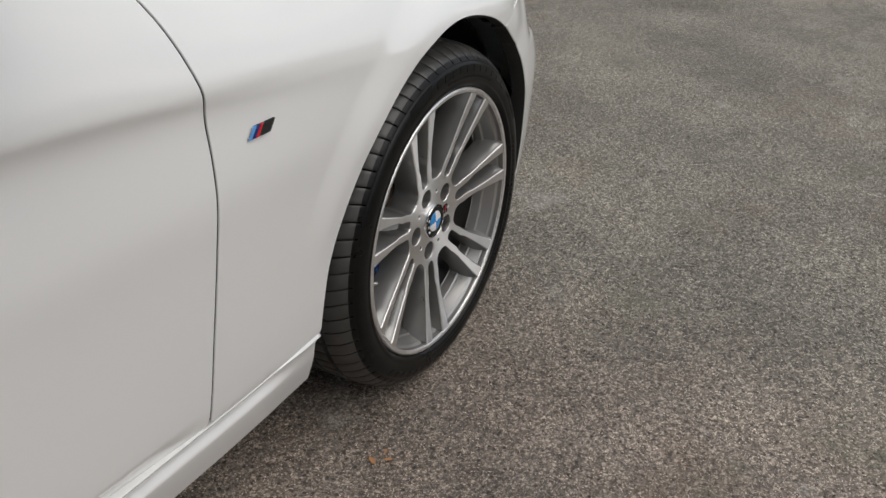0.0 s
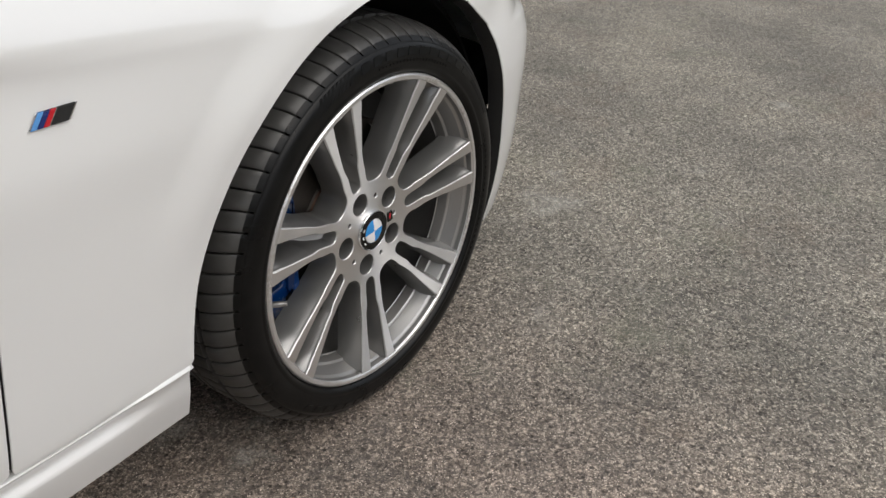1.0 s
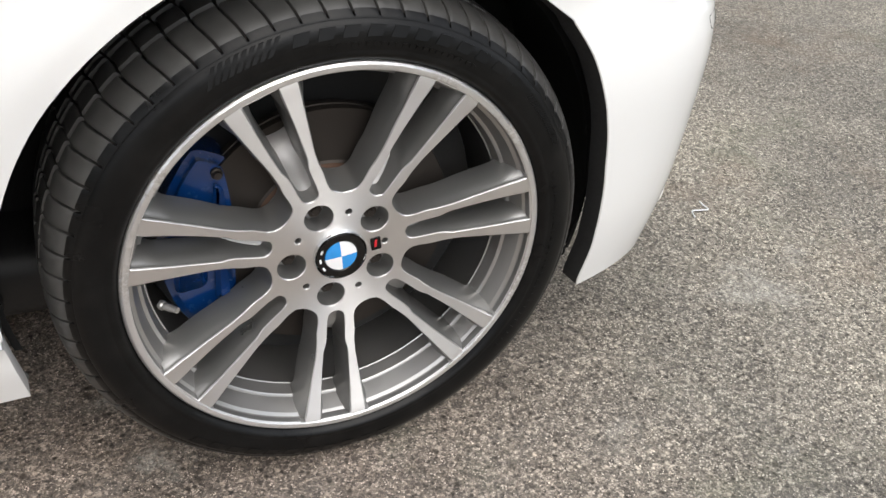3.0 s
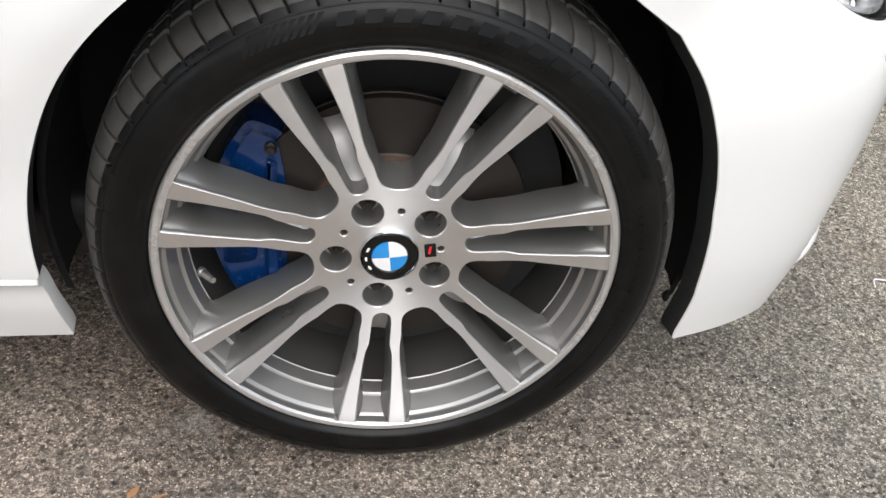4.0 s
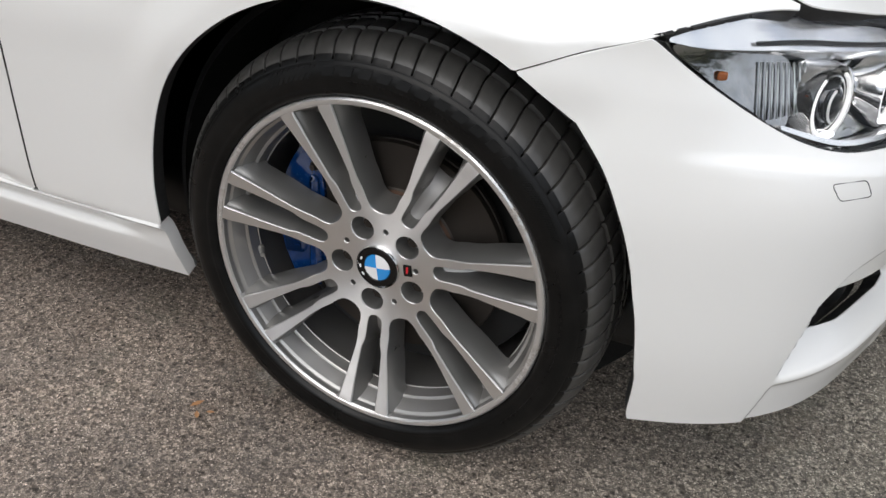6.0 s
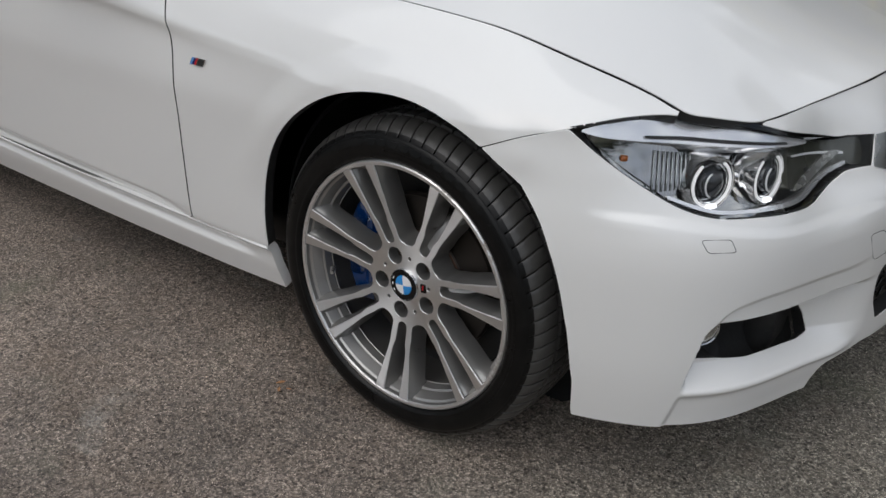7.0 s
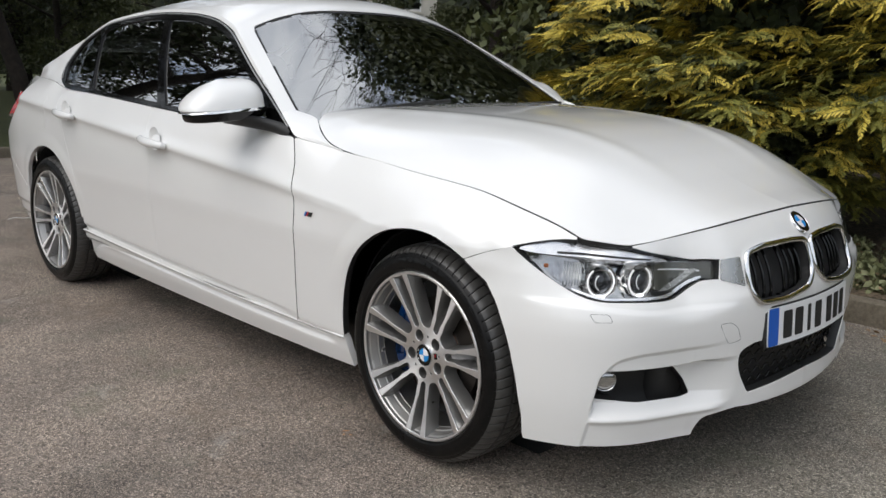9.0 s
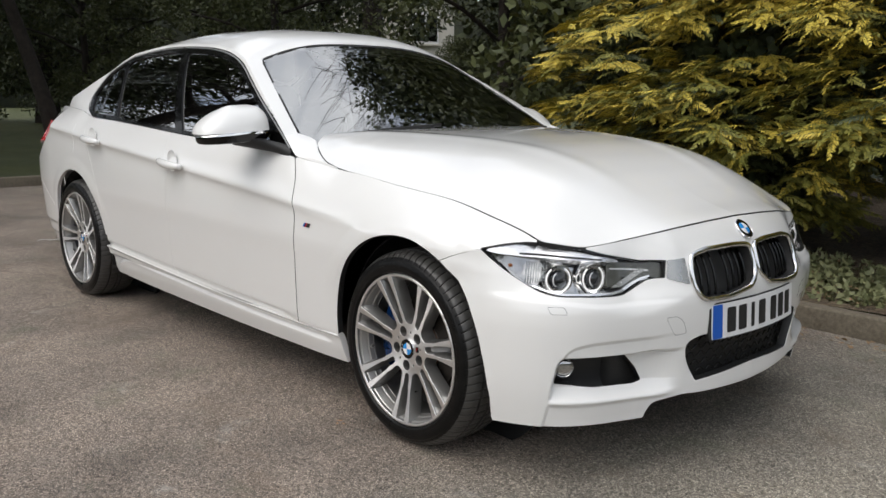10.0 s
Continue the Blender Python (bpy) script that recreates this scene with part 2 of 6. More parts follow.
BADGE_NAVY = plain("badge_dark_blue", (0.02, 0.035, 0.16), 0.25, 0.0, 90.0, 0.05, 0.0)
BADGE_RED = plain("badge_red", (0.55, 0.02, 0.03), 0.25, 0.0, 90.0, 0.05, 0.0)
ROUNDEL = quarters("blue_and_white_quarters", (0.02, 0.26, 0.66), (0.82, 0.82, 0.82))
WHITE = plain("white_enamel", (0.8, 0.8, 0.8), 0.35, 0.0, 200.0, 0.03, 0.0)
PLATE_BLUE = plain("plate_blue", (0.01, 0.10, 0.48), 0.35, 0.0, 200.0, 0.08, 0.0)
GLASS = glass_tint("tinted_side_glass", (0.08, 0.088, 0.088), 5.4)
SCREEN = glass_tint("windscreen_glass", (0.45, 0.49, 0.48), 6.0)
LENS = glass_tint("clear_lens", (0.97, 0.97, 0.97), 1.26)
LENS_RIB = plain("pale_lens_rib", (0.40, 0.43, 0.44), 0.12, 0.6, 60.0, 0.15, 0.0)
RED_LENS = plain("red_lamp_lens", (0.45, 0.01, 0.012), 0.08, 0.0, 50.0, 0.1, 0.0, Coat_Weight=1.0)
AMBER = plain("amber_reflector", (0.32, 0.09, 0.02), 0.2, 0.0, 50.0, 0.1, 0.0)
INTERIOR = plain("dark_cabin_fabric", (0.022, 0.022, 0.023), 0.8, 0.0, 200.0, 0.2, 0.1)
BARK, SOIL, LAWN, CONCRETE = bark(), soil(), lawn(), concrete()
GOLD_LEAF = foliage("golden_conifer_tips", (0.36, 0.275, 0.032), (0.58, 0.445, 0.054), (0.72, 0.57, 0.10))
GREEN_LEAF = foliage("green_conifer_fronds", (0.070, 0.086, 0.016), (0.165, 0.175, 0.034), (0.33, 0.30, 0.058))
DARK_LEAF = foliage("dark_leaves_and_inner_shade", (0.014, 0.022, 0.009), (0.035, 0.048, 0.018), (0.068, 0.085, 0.030))
MID_LEAF = foliage("mid_green_conifer_leaves", (0.018, 0.027, 0.009), (0.042, 0.054, 0.016), (0.09, 0.10, 0.028))
GROUND_LEAF = foliage("low_ground_cover", (0.045, 0.070, 0.024), (0.11, 0.135, 0.052), (0.26, 0.26, 0.13))
LITTER = plain("brown_leaf_litter", (0.24, 0.155, 0.085), 0.8, 0.0, 60.0, 0.45, 0.1)
DRY_LEAF = plain("dry_orange_leaf", (0.40, 0.20, 0.085), 0.7, 0.0, 90.0, 0.25, 0.1)
DRL = Nodes("lit_ring", (0.9, 0.9, 0.9), 0.2, Emission_Color=(1.0, 0.98, 0.95, 1), Emission_Strength=0.30).mat


# ---- mesh tools ----
def curve(*pts):
    """A smooth monotone curve through (x, y) pairs, for arrays."""
    xs, ys = (np.array(c, float) for c in zip(*sorted(pts)))
    h, d = np.diff(xs), np.diff(ys) / np.diff(xs)
    m = np.zeros(len(xs))
    m[0], m[-1] = d[0], d[-1]
    for i in range(1, len(xs) - 1):
        if d[i - 1] * d[i] > 0:
            w1, w2 = 2 * h[i] + h[i - 1], h[i] + 2 * h[i - 1]
            m[i] = (w1 + w2) / (w1 / d[i - 1] + w2 / d[i])

    def at(x):
        x = np.clip(np.asarray(x, float), xs[0], xs[-1])
        i = np.clip(np.searchsorted(xs, x) - 1, 0, len(h) - 1)
        t = (x - xs[i]) / h[i]
        return ((2 * t**3 - 3 * t**2 + 1) * ys[i] + (t**3 - 2 * t**2 + t) * h[i] * m[i] + (-2 * t**3 + 3 * t**2) * ys[i + 1] + (t**3 - t**2) * h[i] * m[i + 1])

    return at


def smooth(pts, n=10, closed=False):
    """A dense line through the points, rounded between them."""
    p = np.array(pts, float)
    if len(p) == 2 and not closed:
        return np.linspace(p[0], p[1], n + 1)
    k = len(p)
    out = []
    for i in range(k if closed else k - 1):
        a, b, c, d = (p[j % k] if closed else p[min(max(j, 0), k - 1)] for j in (i - 1, i, i + 1, i + 2))
        t = np.linspace(0, 1, n, endpoint=False)[:, None]
        out.append(0.5 * (2 * b + (c - a) * t + (2 * a - 5 * b + 4 * c - d) * t**2 + (3 * b - a - 3 * c + d) * t**3))
    if not closed:
        out.append(p[-1:])
    return np.concatenate(out)


def lines(*runs):
    """Joins runs of points, each rounded in itself, with corners between them."""
    return np.concatenate([smooth(r) for r in runs])


def rounded(pts, radius, n=5):
    """A closed outline with rounded corners."""
    p, out = np.array(pts, float), []
    for i in range(len(p)):
        a, b, c = p[i - 1], p[i], p[(i + 1) % len(p)]
        r = radius if np.isscalar(radius) else radius[i]
        r1, r2 = min(r, np.linalg.norm(a - b) * 0.45), min(r, np.linalg.norm(c - b) * 0.45)
        s, e = b + (a - b) / max(np.linalg.norm(a - b), 1e-9) * r1, b + (c - b) / max(np.linalg.norm(c - b), 1e-9) * r2
        t = np.linspace(0, 1, n + 1)[:, None]
        out.append((1 - t) ** 2 * s + 2 * t * (1 - t) * b + t**2 * e)
    return np.concatenate(out)


def circle(x, y, r, n=40, ry=None):
    a = np.linspace(0, 2 * np.pi, n, endpoint=False)
    return np.stack([x + r * np.cos(a), y + (ry or r) * np.sin(a)], 1)


def inside(poly, u, v):
    hit = np.zeros(u.shape, bool)
    x1, y1 = poly[:, 0], poly[:, 1]
    x2, y2 = np.roll(x1, -1), np.roll(y1, -1)
    for a, b, c, d in zip(x1, y1, x2, y2):
        if b != d:
            hit ^= ((b > v) != (d > v)) & (u < (c - a) * (v - b) / (d - b) + a)
    return hit


def nearest(loops, q, scale):
    a = np.concatenate(loops)
    b = np.concatenate([np.roll(l, -1, 0) for l in loops])
    a, b, q = a * scale, b * scale, q * scale
    ab = b - a
    ll = np.maximum((ab**2).sum(1), 1e-18)
    best = np.empty_like(q)
    for i in range(0, len(q), 400):
        w = q[i : i + 400, None] - a[None]
        t = np.clip((w * ab[None]).sum(2) / ll, 0, 1)
        p = a[None] + t[:, :, None] * ab[None]
        k = ((p - q[i : i + 400, None]) ** 2).sum(2).argmin(1)
        best[i : i + 400] = p[np.arange(len(k)), k]
    return best / scale


def mesh_from(name, verts, faces, mats, index=None, normals=None, smooth_faces=True):
    me = bpy.data.meshes.new(name)
    me.from_pydata(np.asarray(verts, float).tolist(), [], [list(map(int, f)) for f in faces])
    for m in mats:
        me.materials.append(m)
    if index is not None:
        me.polygons.foreach_set("material_index", np.asarray(index, np.int32))
    me.polygons.foreach_set("use_smooth", np.full(len(me.polygons), smooth_faces))
    if normals is not None:
        n = np.asarray(normals, float)
        n /= np.maximum(np.linalg.norm(n, axis=1, keepdims=True), 1e-9)
        me.normals_split_custom_set_from_vertices(n.tolist())
    me.update()
    return me


def part(name, me, parent=None, label="", at=None):
    """A mesh, or a bmesh with its material, as one object under its thing."""
    ob = new(name, me)
    if parent:
        ob.parent = parent
    if at is not None:
        ob.matrix_basis = at
    return tagged(ob, label) if label else ob


def sheet(fn, outline, holes=(), cell=(0.01, 0.01), out=1, rim=((0.0015, 0.0005), (0.014, 0.0012)), skip=None, soft_edge=True, spread=None):
    """A curved sheet cut to an outline in its own two coordinates, with openings, and with edges turned in.
    rim: steps of (depth, shift towards the empty side). Gives verts, faces, normals and a mark for the faces of the rim."""
    loops = [np.asarray(outline, float), *[np.asarray(h, float) for h in holes]]
    lo, hi = loops[0].min(0) - 1e-6, loops[0].max(0) + 1e-6
    nu, nv = (max(2, int(math.ceil((hi[i] - lo[i]) / cell[i]))) for i in (0, 1))
    us, vs = np.linspace(lo[0], hi[0], nu + 1), np.linspace(lo[1], hi[1], nv + 1)
    cu, cv = np.meshgrid((us[1:] + us[:-1]) / 2, (vs[1:] + vs[:-1]) / 2, indexing="ij")
    keep = inside(loops[0], cu, cv)
    for h in loops[1:]:
        keep &= ~inside(h, cu, cv)
    count = np.zeros((nu + 1, nv + 1), int)
    for a, b in ((0, 0), (1, 0), (0, 1), (1, 1)):
        count[a : nu + a, b : nv + b] += keep
    gu, gv = np.meshgrid(us, vs, indexing="ij")
    uv = np.stack([gu, gv], 2)
    edge = (count > 0) & (count < 4)
    scale = np.array([1 / cell[0], 1 / cell[1]])
    uv[edge] = nearest(loops, uv[edge], scale)
    number = np.full(count.shape, -1)
    used = count > 0
    number[used] = np.arange(used.sum())
    uv = uv[used]
    u, v = uv[:, 0], uv[:, 1]
    p = np.stack(fn(u, v), 1)
    eu, ev = cell[0] * 0.5, cell[1] * 0.5
    du = np.stack(fn(u + eu, v), 1) - np.stack(fn(u - eu, v), 1)
    dv = np.stack(fn(u, v + ev), 1) - np.stack(fn(u, v - ev), 1)
    n = np.cross(du, dv) * out
    n /= np.maximum(np.linalg.norm(n, axis=1, keepdims=True), 1e-12)
    i, j = np.nonzero(keep)
    quad = np.stack([number[i, j], number[i + 1, j], number[i + 1, j + 1], number[i, j + 1]], 1)
    if out < 0:
        quad = quad[:, ::-1]
    faces, marks = quad.tolist(), [0] * len(quad)
    if rim:
        a, b = quad.reshape(-1), np.roll(quad, -1, 1).reshape(-1)
        have = set(zip(a.tolist(), b.tolist()))
        free = np.array([(s, t) for s, t in have if (t, s) not in have])
        if skip is not None:
            free = free[~skip((u[free[:, 0]] + u[free[:, 1]]) / 2, (v[free[:, 0]] + v[free[:, 1]]) / 2)]
        if len(free):
            side = np.zeros_like(p)
            way = np.cross(p[free[:, 1]] - p[free[:, 0]], n[free[:, 0]])
            way /= np.maximum(np.linalg.norm(way, axis=1, keepdims=True), 1e-12)
            np.add.at(side, free[:, 0], way), np.add.at(side, free[:, 1], way)
            side /= np.maximum(np.linalg.norm(side, axis=1, keepdims=True), 1e-12)
            ids = np.unique(free)
            wide = np.ones((len(ids), 1)) if spread is None else spread(u[ids], v[ids])[:, None]
            ring = np.full(len(p), -1)
            verts, norms = [p], [n]
            last, total = None, len(p)
            for k, (depth, shift) in enumerate(((0.0, 0.0), *rim)):
                verts.append(p[ids] - n[ids] * depth + side[ids] * shift * wide)
                norms.append(n[ids] * ((0.8 if k == 0 else 0.25) if k < 2 else 0.05 + ((0.55, 0.30, 0.05)[min(k - 2, 2)] * np.abs(wide) if spread is not None else 0.0)) + side[ids])
                ring[ids] = total + np.arange(len(ids))
                if last is not None:
                    s, t = free[:, 0], free[:, 1]
                    faces += np.stack([last[t], last[s], ring[s], ring[t]], 1).tolist()
                    marks += [1 if k > 1 or not soft_edge else 0] * len(free)
                last, total = ring.copy(), total + len(ids)
            p, n = np.concatenate(verts), np.concatenate(norms)
    return p, faces, n, marks


def panel(name, fn, outline, mats, parent, label="", both=True, **more):
    """A sheet as a part; both: with its mirror image on the other side of the car."""
    p, faces, n, marks = sheet(fn, outline, **more)
    mats = mats if isinstance(mats, (list, tuple)) else [mats, mats]
    made = [part(name, mesh_from(name, p, faces, mats, marks, n), parent, label)]
    if both:
        flip = np.array([1, -1, 1])
        made.append(part(name, mesh_from(name, p * flip, [f[::-1] for f in faces], mats, marks, n * flip), parent, label))
    return made


def lathe(profile, n=96, start=0.0, sweep=2 * np.pi, warp=None):
    """Turns (r, h) pairs about the local z axis."""
    prof = np.asarray(profile, float)
    full = abs(sweep - 2 * np.pi) < 1e-6
    a = start + np.linspace(0, sweep, n + (not full), endpoint=not full)
    r, h = prof[:, 0][None].repeat(len(a), 0), prof[:, 1][None].repeat(len(a), 0)
    if warp:
        r, h = warp(a[:, None].repeat(len(prof), 1), r, h)
    v = np.stack([r * np.cos(a)[:, None], r * np.sin(a)[:, None], h], 2).reshape(-1, 3)
    k, faces = len(prof), []
    for i in range(n):
        q = (i + 1) % len(a)
        base, nxt = i * k, q * k
        faces += [(base + j, nxt + j, nxt + j + 1, base + j + 1) for j in range(k - 1)]
    return v, faces


def turned(name, profile, mat, n=96, **more):
    v, f = lathe(profile, n, **more)
    me = mesh_from(name, v, f, [mat])
    me.set_sharp_from_angle(angle=radians(32))
    return me


def tube(name, pts, radius, mat, n=10, closed=False):
    """A round bar along a line; radius: one number, or one a point."""
    p = np.asarray(pts, float)
    rad = np.broadcast_to(np.asarray(radius, float), (len(p),))
    t = np.gradient(p, axis=0) if not closed else np.roll(p, -1, 0) - np.roll(p, 1, 0)
    t /= np.maximum(np.linalg.norm(t, axis=1, keepdims=True), 1e-9)
    ref = np.array([0, 0, 1.0]) if abs(t[:, 2]).mean() < 0.8 else np.array([1.0, 0, 0])
    s = np.cross(t, ref)
    s /= np.maximum(np.linalg.norm(s, axis=1, keepdims=True), 1e-9)
    w = np.cross(s, t)
    a = np.linspace(0, 2 * np.pi, n, endpoint=False)
    v = (p[:, None] + rad[:, None, None] * (np.cos(a)[None, :, None] * s[:, None] + np.sin(a)[None, :, None] * w[:, None])).reshape(-1, 3)
    faces = []
    for i in range(len(p) if closed else len(p) - 1):
        b, c = i * n, (i + 1) % len(p) * n
        faces += [(b + j, b + (j + 1) % n, c + (j + 1) % n, c + j) for j in range(n)]
    if not closed:
        faces += [tuple(range(n))[::-1], tuple((len(p) - 1) * n + j for j in range(n))]
    return mesh_from(name, v, faces, [mat])


def block(name, size, mat, bevel=0.005, segments=3, shape=None):
    """A bevelled block about the origin; shape(v) may bend its corners first."""
    bm = bmesh.new()
    bmesh.ops.create_cube(bm, size=1.0)
    for v in bm.verts:
        v.co = Vector((v.co.x * size[0], v.co.y * size[1], v.co.z * size[2]))
        if shape:
            shape(v)
    if bevel:
        bmesh.ops.bevel(bm, geom=bm.edges[:], offset=bevel, segments=segments, profile=0.5, affect="EDGES")
    me = bpy.data.meshes.new(name)
    bm.to_mesh(me), bm.free()
    me.materials.append(mat)
    me.polygons.foreach_set("use_smooth", np.full(len(me.polygons), True))
    me.set_sharp_from_angle(angle=radians(40))
    return me


def slab(name, outline, depth, mat, bevel=0.0):
    """An outline in x and y, raised to a depth along z."""
    o = np.asarray(outline, float)
    bm = bmesh.new()
    f = bm.faces.new([bm.verts.new((x, y, 0)) for x, y in o])
    up = bmesh.ops.extrude_face_region(bm, geom=[f])["geom"]
    top = [g for g in up if isinstance(g, bmesh.types.BMVert)]
    bmesh.ops.translate(bm, verts=top, vec=(0, 0, depth))
    bmesh.ops.recalc_face_normals(bm, faces=bm.faces[:])
    if bevel:
        rim = [e for e in bm.edges if all(v in top for v in e.verts)]
        bmesh.ops.bevel(bm, geom=rim, offset=bevel, segments=2, affect="EDGES")
    me = bpy.data.meshes.new(name)
    bm.to_mesh(me), bm.free()
    me.materials.append(mat)
    return me


def step(x, a, b):
    t = np.clip((np.asarray(x, float) - a) / (b - a), 0, 1)
    return t * t * (3 - 2 * t)


# ---- ground ----
KERB_Y = 1.64


def ground_sheet(name, xs, ys, z, mat, label, rough=0.0, scale=1.0):
    gx, gy = np.meshgrid(xs, ys, indexing="ij")
    gz = np.full(gx.shape, float(z))
    if rough:
        gz = gz + np.array([[rough * noise.noise(Vector((x * scale, y * scale, 3.0))) for y in ys] for x in xs])
    k = len(ys)
    faces = [(i * k + j, (i + 1) * k + j, (i + 1) * k + j + 1, i * k + j + 1) for i in range(len(xs) - 1) for j in range(k - 1)]
    ob = new(name, mesh_from(name, np.stack([gx, gy, gz], 2).reshape(-1, 3), faces, [mat]))
    return tagged(ob, label, "ground", kind="structure")


ground_sheet("ground", [-400, -60, 60, 400], [-400, -60, 60, 400], -0.05, LAWN, "rough lawn and woodland floor round the drive")
ground_sheet("road", [-8.6, -4, 0, 4, 14], [-7.0, -3, 0, KERB_Y], 0.0, ASPHALT, "worn grey asphalt drive with pale chips and moss")
ground_sheet("flower_bed", np.linspace(-8.7, 14, 47), np.linspace(KERB_Y + 0.10, 9.0, 31), 0.10, SOIL, "brown soil bed with leaf litter behind the kerb", 0.06, 1.3)
ground_sheet("lawn", np.linspace(-40, -8.7, 40), np.linspace(-14, 9.0, 29), 0.05, LAWN, "shaded lawn beyond the end of the drive", 0.12, 0.5)


def kerbstones(origin, way, count, length, label):
    """A row of weathered kerbstones; each stone is a piece of its own."""
    row = new("kerb", block("kerb", (length * count, 0.06, 0.06), CONCRETE, 0.006))
    tagged(row, label, "kerb", kind="structure")
    turn = math.degrees(math.atan2(way[1], way[0]))
    row.matrix_basis = pose(origin[0] + way[0] * length * count / 2, origin[1] + way[1] * length * count / 2, 0.0, 0, 0, turn)
    stones = [block("kerbstone", (length - 0.012, 0.10, 0.16), CONCRETE, 0.012, 3) for _ in range(2)]
    for i in range(count):
        x = (i + 0.5 - count / 2) * length
        part("kerbstone", stones[i % 2], row, at=pose(x, random.uniform(-0.006, 0.006), 0.035 + random.uniform(-0.008, 0.008), random.uniform(-1, 1), random.uniform(-0.6, 0.6), random.uniform(-0.7, 0.7)))


kerbstones((-9.0, KERB_Y + 0.05), (1, 0), 24, 0.9, "low weathered concrete kerb along the soil bed")
kerbstones((-8.65, -7.0), (0, 1), 10, 0.9, "low mossy kerb at the end of the drive")

# ---- the car ----
car = tagged(new("car"), "white four-door saloon with grey twin-spoke alloy wheels, parked on asphalt", "car")
AXLE_Z, REAR_X = 0.33, -2.81

plan = curve((-3.79, 0.62), (-3.74, 0.725), (-3.62, 0.812), (-3.44, 0.862), (-3.2, 0.888), (-2.81, 0.898), (-2.2, 0.896), (-1.5, 0.896), (-0.9, 0.896), (-0.6, 0.896), (-0.3, 0.888), (0.0, 0.880), (0.186, 0.868), (0.323, 0.846), (0.40, 0.822), (0.5, 0.77), (0.6, 0.69))
tuck = curve((0.13, 0.095), (0.19, 0.073), (0.24, 0.056), (0.285, 0.044), (0.297, 0.032), (0.33, 0.027), (0.43, 0.018), (0.55, 0.008), (0.64, 0.0), (0.70, 0.0), (1.2, 0.0))
edge_z = curve((-3.79, 0.975), (-3.6, 1.025), (-3.35, 1.048), (-2.9, 1.035), (-2.7, 1.005), (-2.35, 0.993), (-1.59, 0.958), (-0.72, 0.921), (-0.62, 0.908), (-0.52, 0.895), (-0.45, 0.886), (-0.30, 0.8745), (-0.143, 0.858), (0.12, 0.833), (0.305, 0.791), (0.40, 0.766), (0.471, 0.740), (0.6, 0.70))
edge_in = curve((-3.79, 0.16), (-3.6, 0.172), (-3.4, 0.155), (-3.0, 0.105), (-2.75, 0.085), (-2.6, 0.075), (-1.5, 0.073), (-0.72, 0.073), (-0.62, 0.088), (-0.52, 0.102), (-0.45, 0.108), (-0.143, 0.104), (0.12, 0.107), (0.305, 0.099), (0.40, 0.081), (0.471, 0.057), (0.6, 0.05))
turn_z = curve((-0.75, 0.0), (-0.45, -0.02), (0.0, -0.02), (0.2, 0.0), (0.3, 0.012), (0.5, 0.0))


def crease_z(x):
    return 0.75 - 0.07 * (x + 0.6)


def sill_z(x):
    """The upper edge of the side skirt, rising towards the rear wheel."""
    return 0.2955 + 0.046 * np.clip((-np.asarray(x, float) - 0.9) / 1.6, 0, 1) ** 1.3


def half_width(x, z):
    x, z = np.asarray(x, float), np.asarray(z, float)
    zc = crease_z(x)
    z0 = np.where(x > -0.75, np.minimum(zc, 0.79) + turn_z(x), zc)
    z0 = np.minimum(z0, edge_z(x) - 0.06 - 0.25 * step(-x, 3.0, 3.55))
    q = np.clip((z - z0) / (edge_z(x) - z0), 0, 1.3)
    s = 0.004 * np.logaddexp(0, (zc - z) / 0.004)
    hollow = 0.009 * (s / 0.035) * np.exp(1 - s / 0.035) * (1 - step(x, -0.62, -0.2)) * step(x, -3.7, -3.3)
    flare = sum(k * (1 - step(np.hypot(x - c, z - AXLE_Z), 0.398, 0.462)) for c, k in ((0.0, 0.0105), (REAR_X, 0.004))) * step(z, 0.40, 0.60)
    # the doors' feet turn in above the skirt
    foot = 0.013 * (1 - step(z, sill_z(x) + 0.004, sill_z(x) + 0.034)) * step(-x, 0.58, 0.85)
    return plan(x) - tuck(z) - edge_in(x) * q ** (1.4 + 0.1 * step(x, -0.7, -0.35)) - hollow + flare - foot


def side(x, z):
    return x, -half_width(x, z), z


def sheared(x, w):
    """The flank with its second coordinate measured along the crease."""
    z = w - 0.07 * (x + 0.6)
    return x, -half_width(x, z), z


def shear(o):
    o = np.asarray(o, float)
    return np.stack([o[:, 0], o[:, 1] + 0.07 * (o[:, 0] + 0.6)], 1)


arch_r = curve((-30, 0.362), (0, 0.361), (20, 0.365), (45, 0.374), (70, 0.380), (110, 0.384), (140, 0.380), (160, 0.374), (175, 0.373), (190, 0.376), (210, 0.378))


def arch(c, a0, a1, n=48, r=None):
    d = np.linspace(a0, a1, n)
    a = np.radians(d)
    r = arch_r(d) if r is None else r
    return np.stack([c + r * np.cos(a), AXLE_Z + r * np.sin(a)], 1)


def along(f, x0, x1, n=30, drop=0.0):
    x = np.linspace(x0, x1, n)
    return np.stack([x, f(x) - drop], 1)


GAP1 = smooth([(-0.626, 0.303), (-0.617, 0.43), (-0.608, 0.55), (-0.604, 0.66), (-0.606, 0.71), (-0.611, 0.75), (-0.629, 0.814), (-0.650, 0.855), (-0.690, 0.912)])
GAP2 = smooth([(-1.66, 0.300), (-1.66, 0.55), (-1.665, 0.75), (-1.68, 0.85), (-1.73, 0.958)])
G = np.array([0.0021, 0.0])
TIGHT = np.array([0.0012, 0.0])


def door_foot(x0, x1, n=16):
    x = np.linspace(x0, x1, n)
    return np.stack([x, sill_z(x) - 0.020], 1)



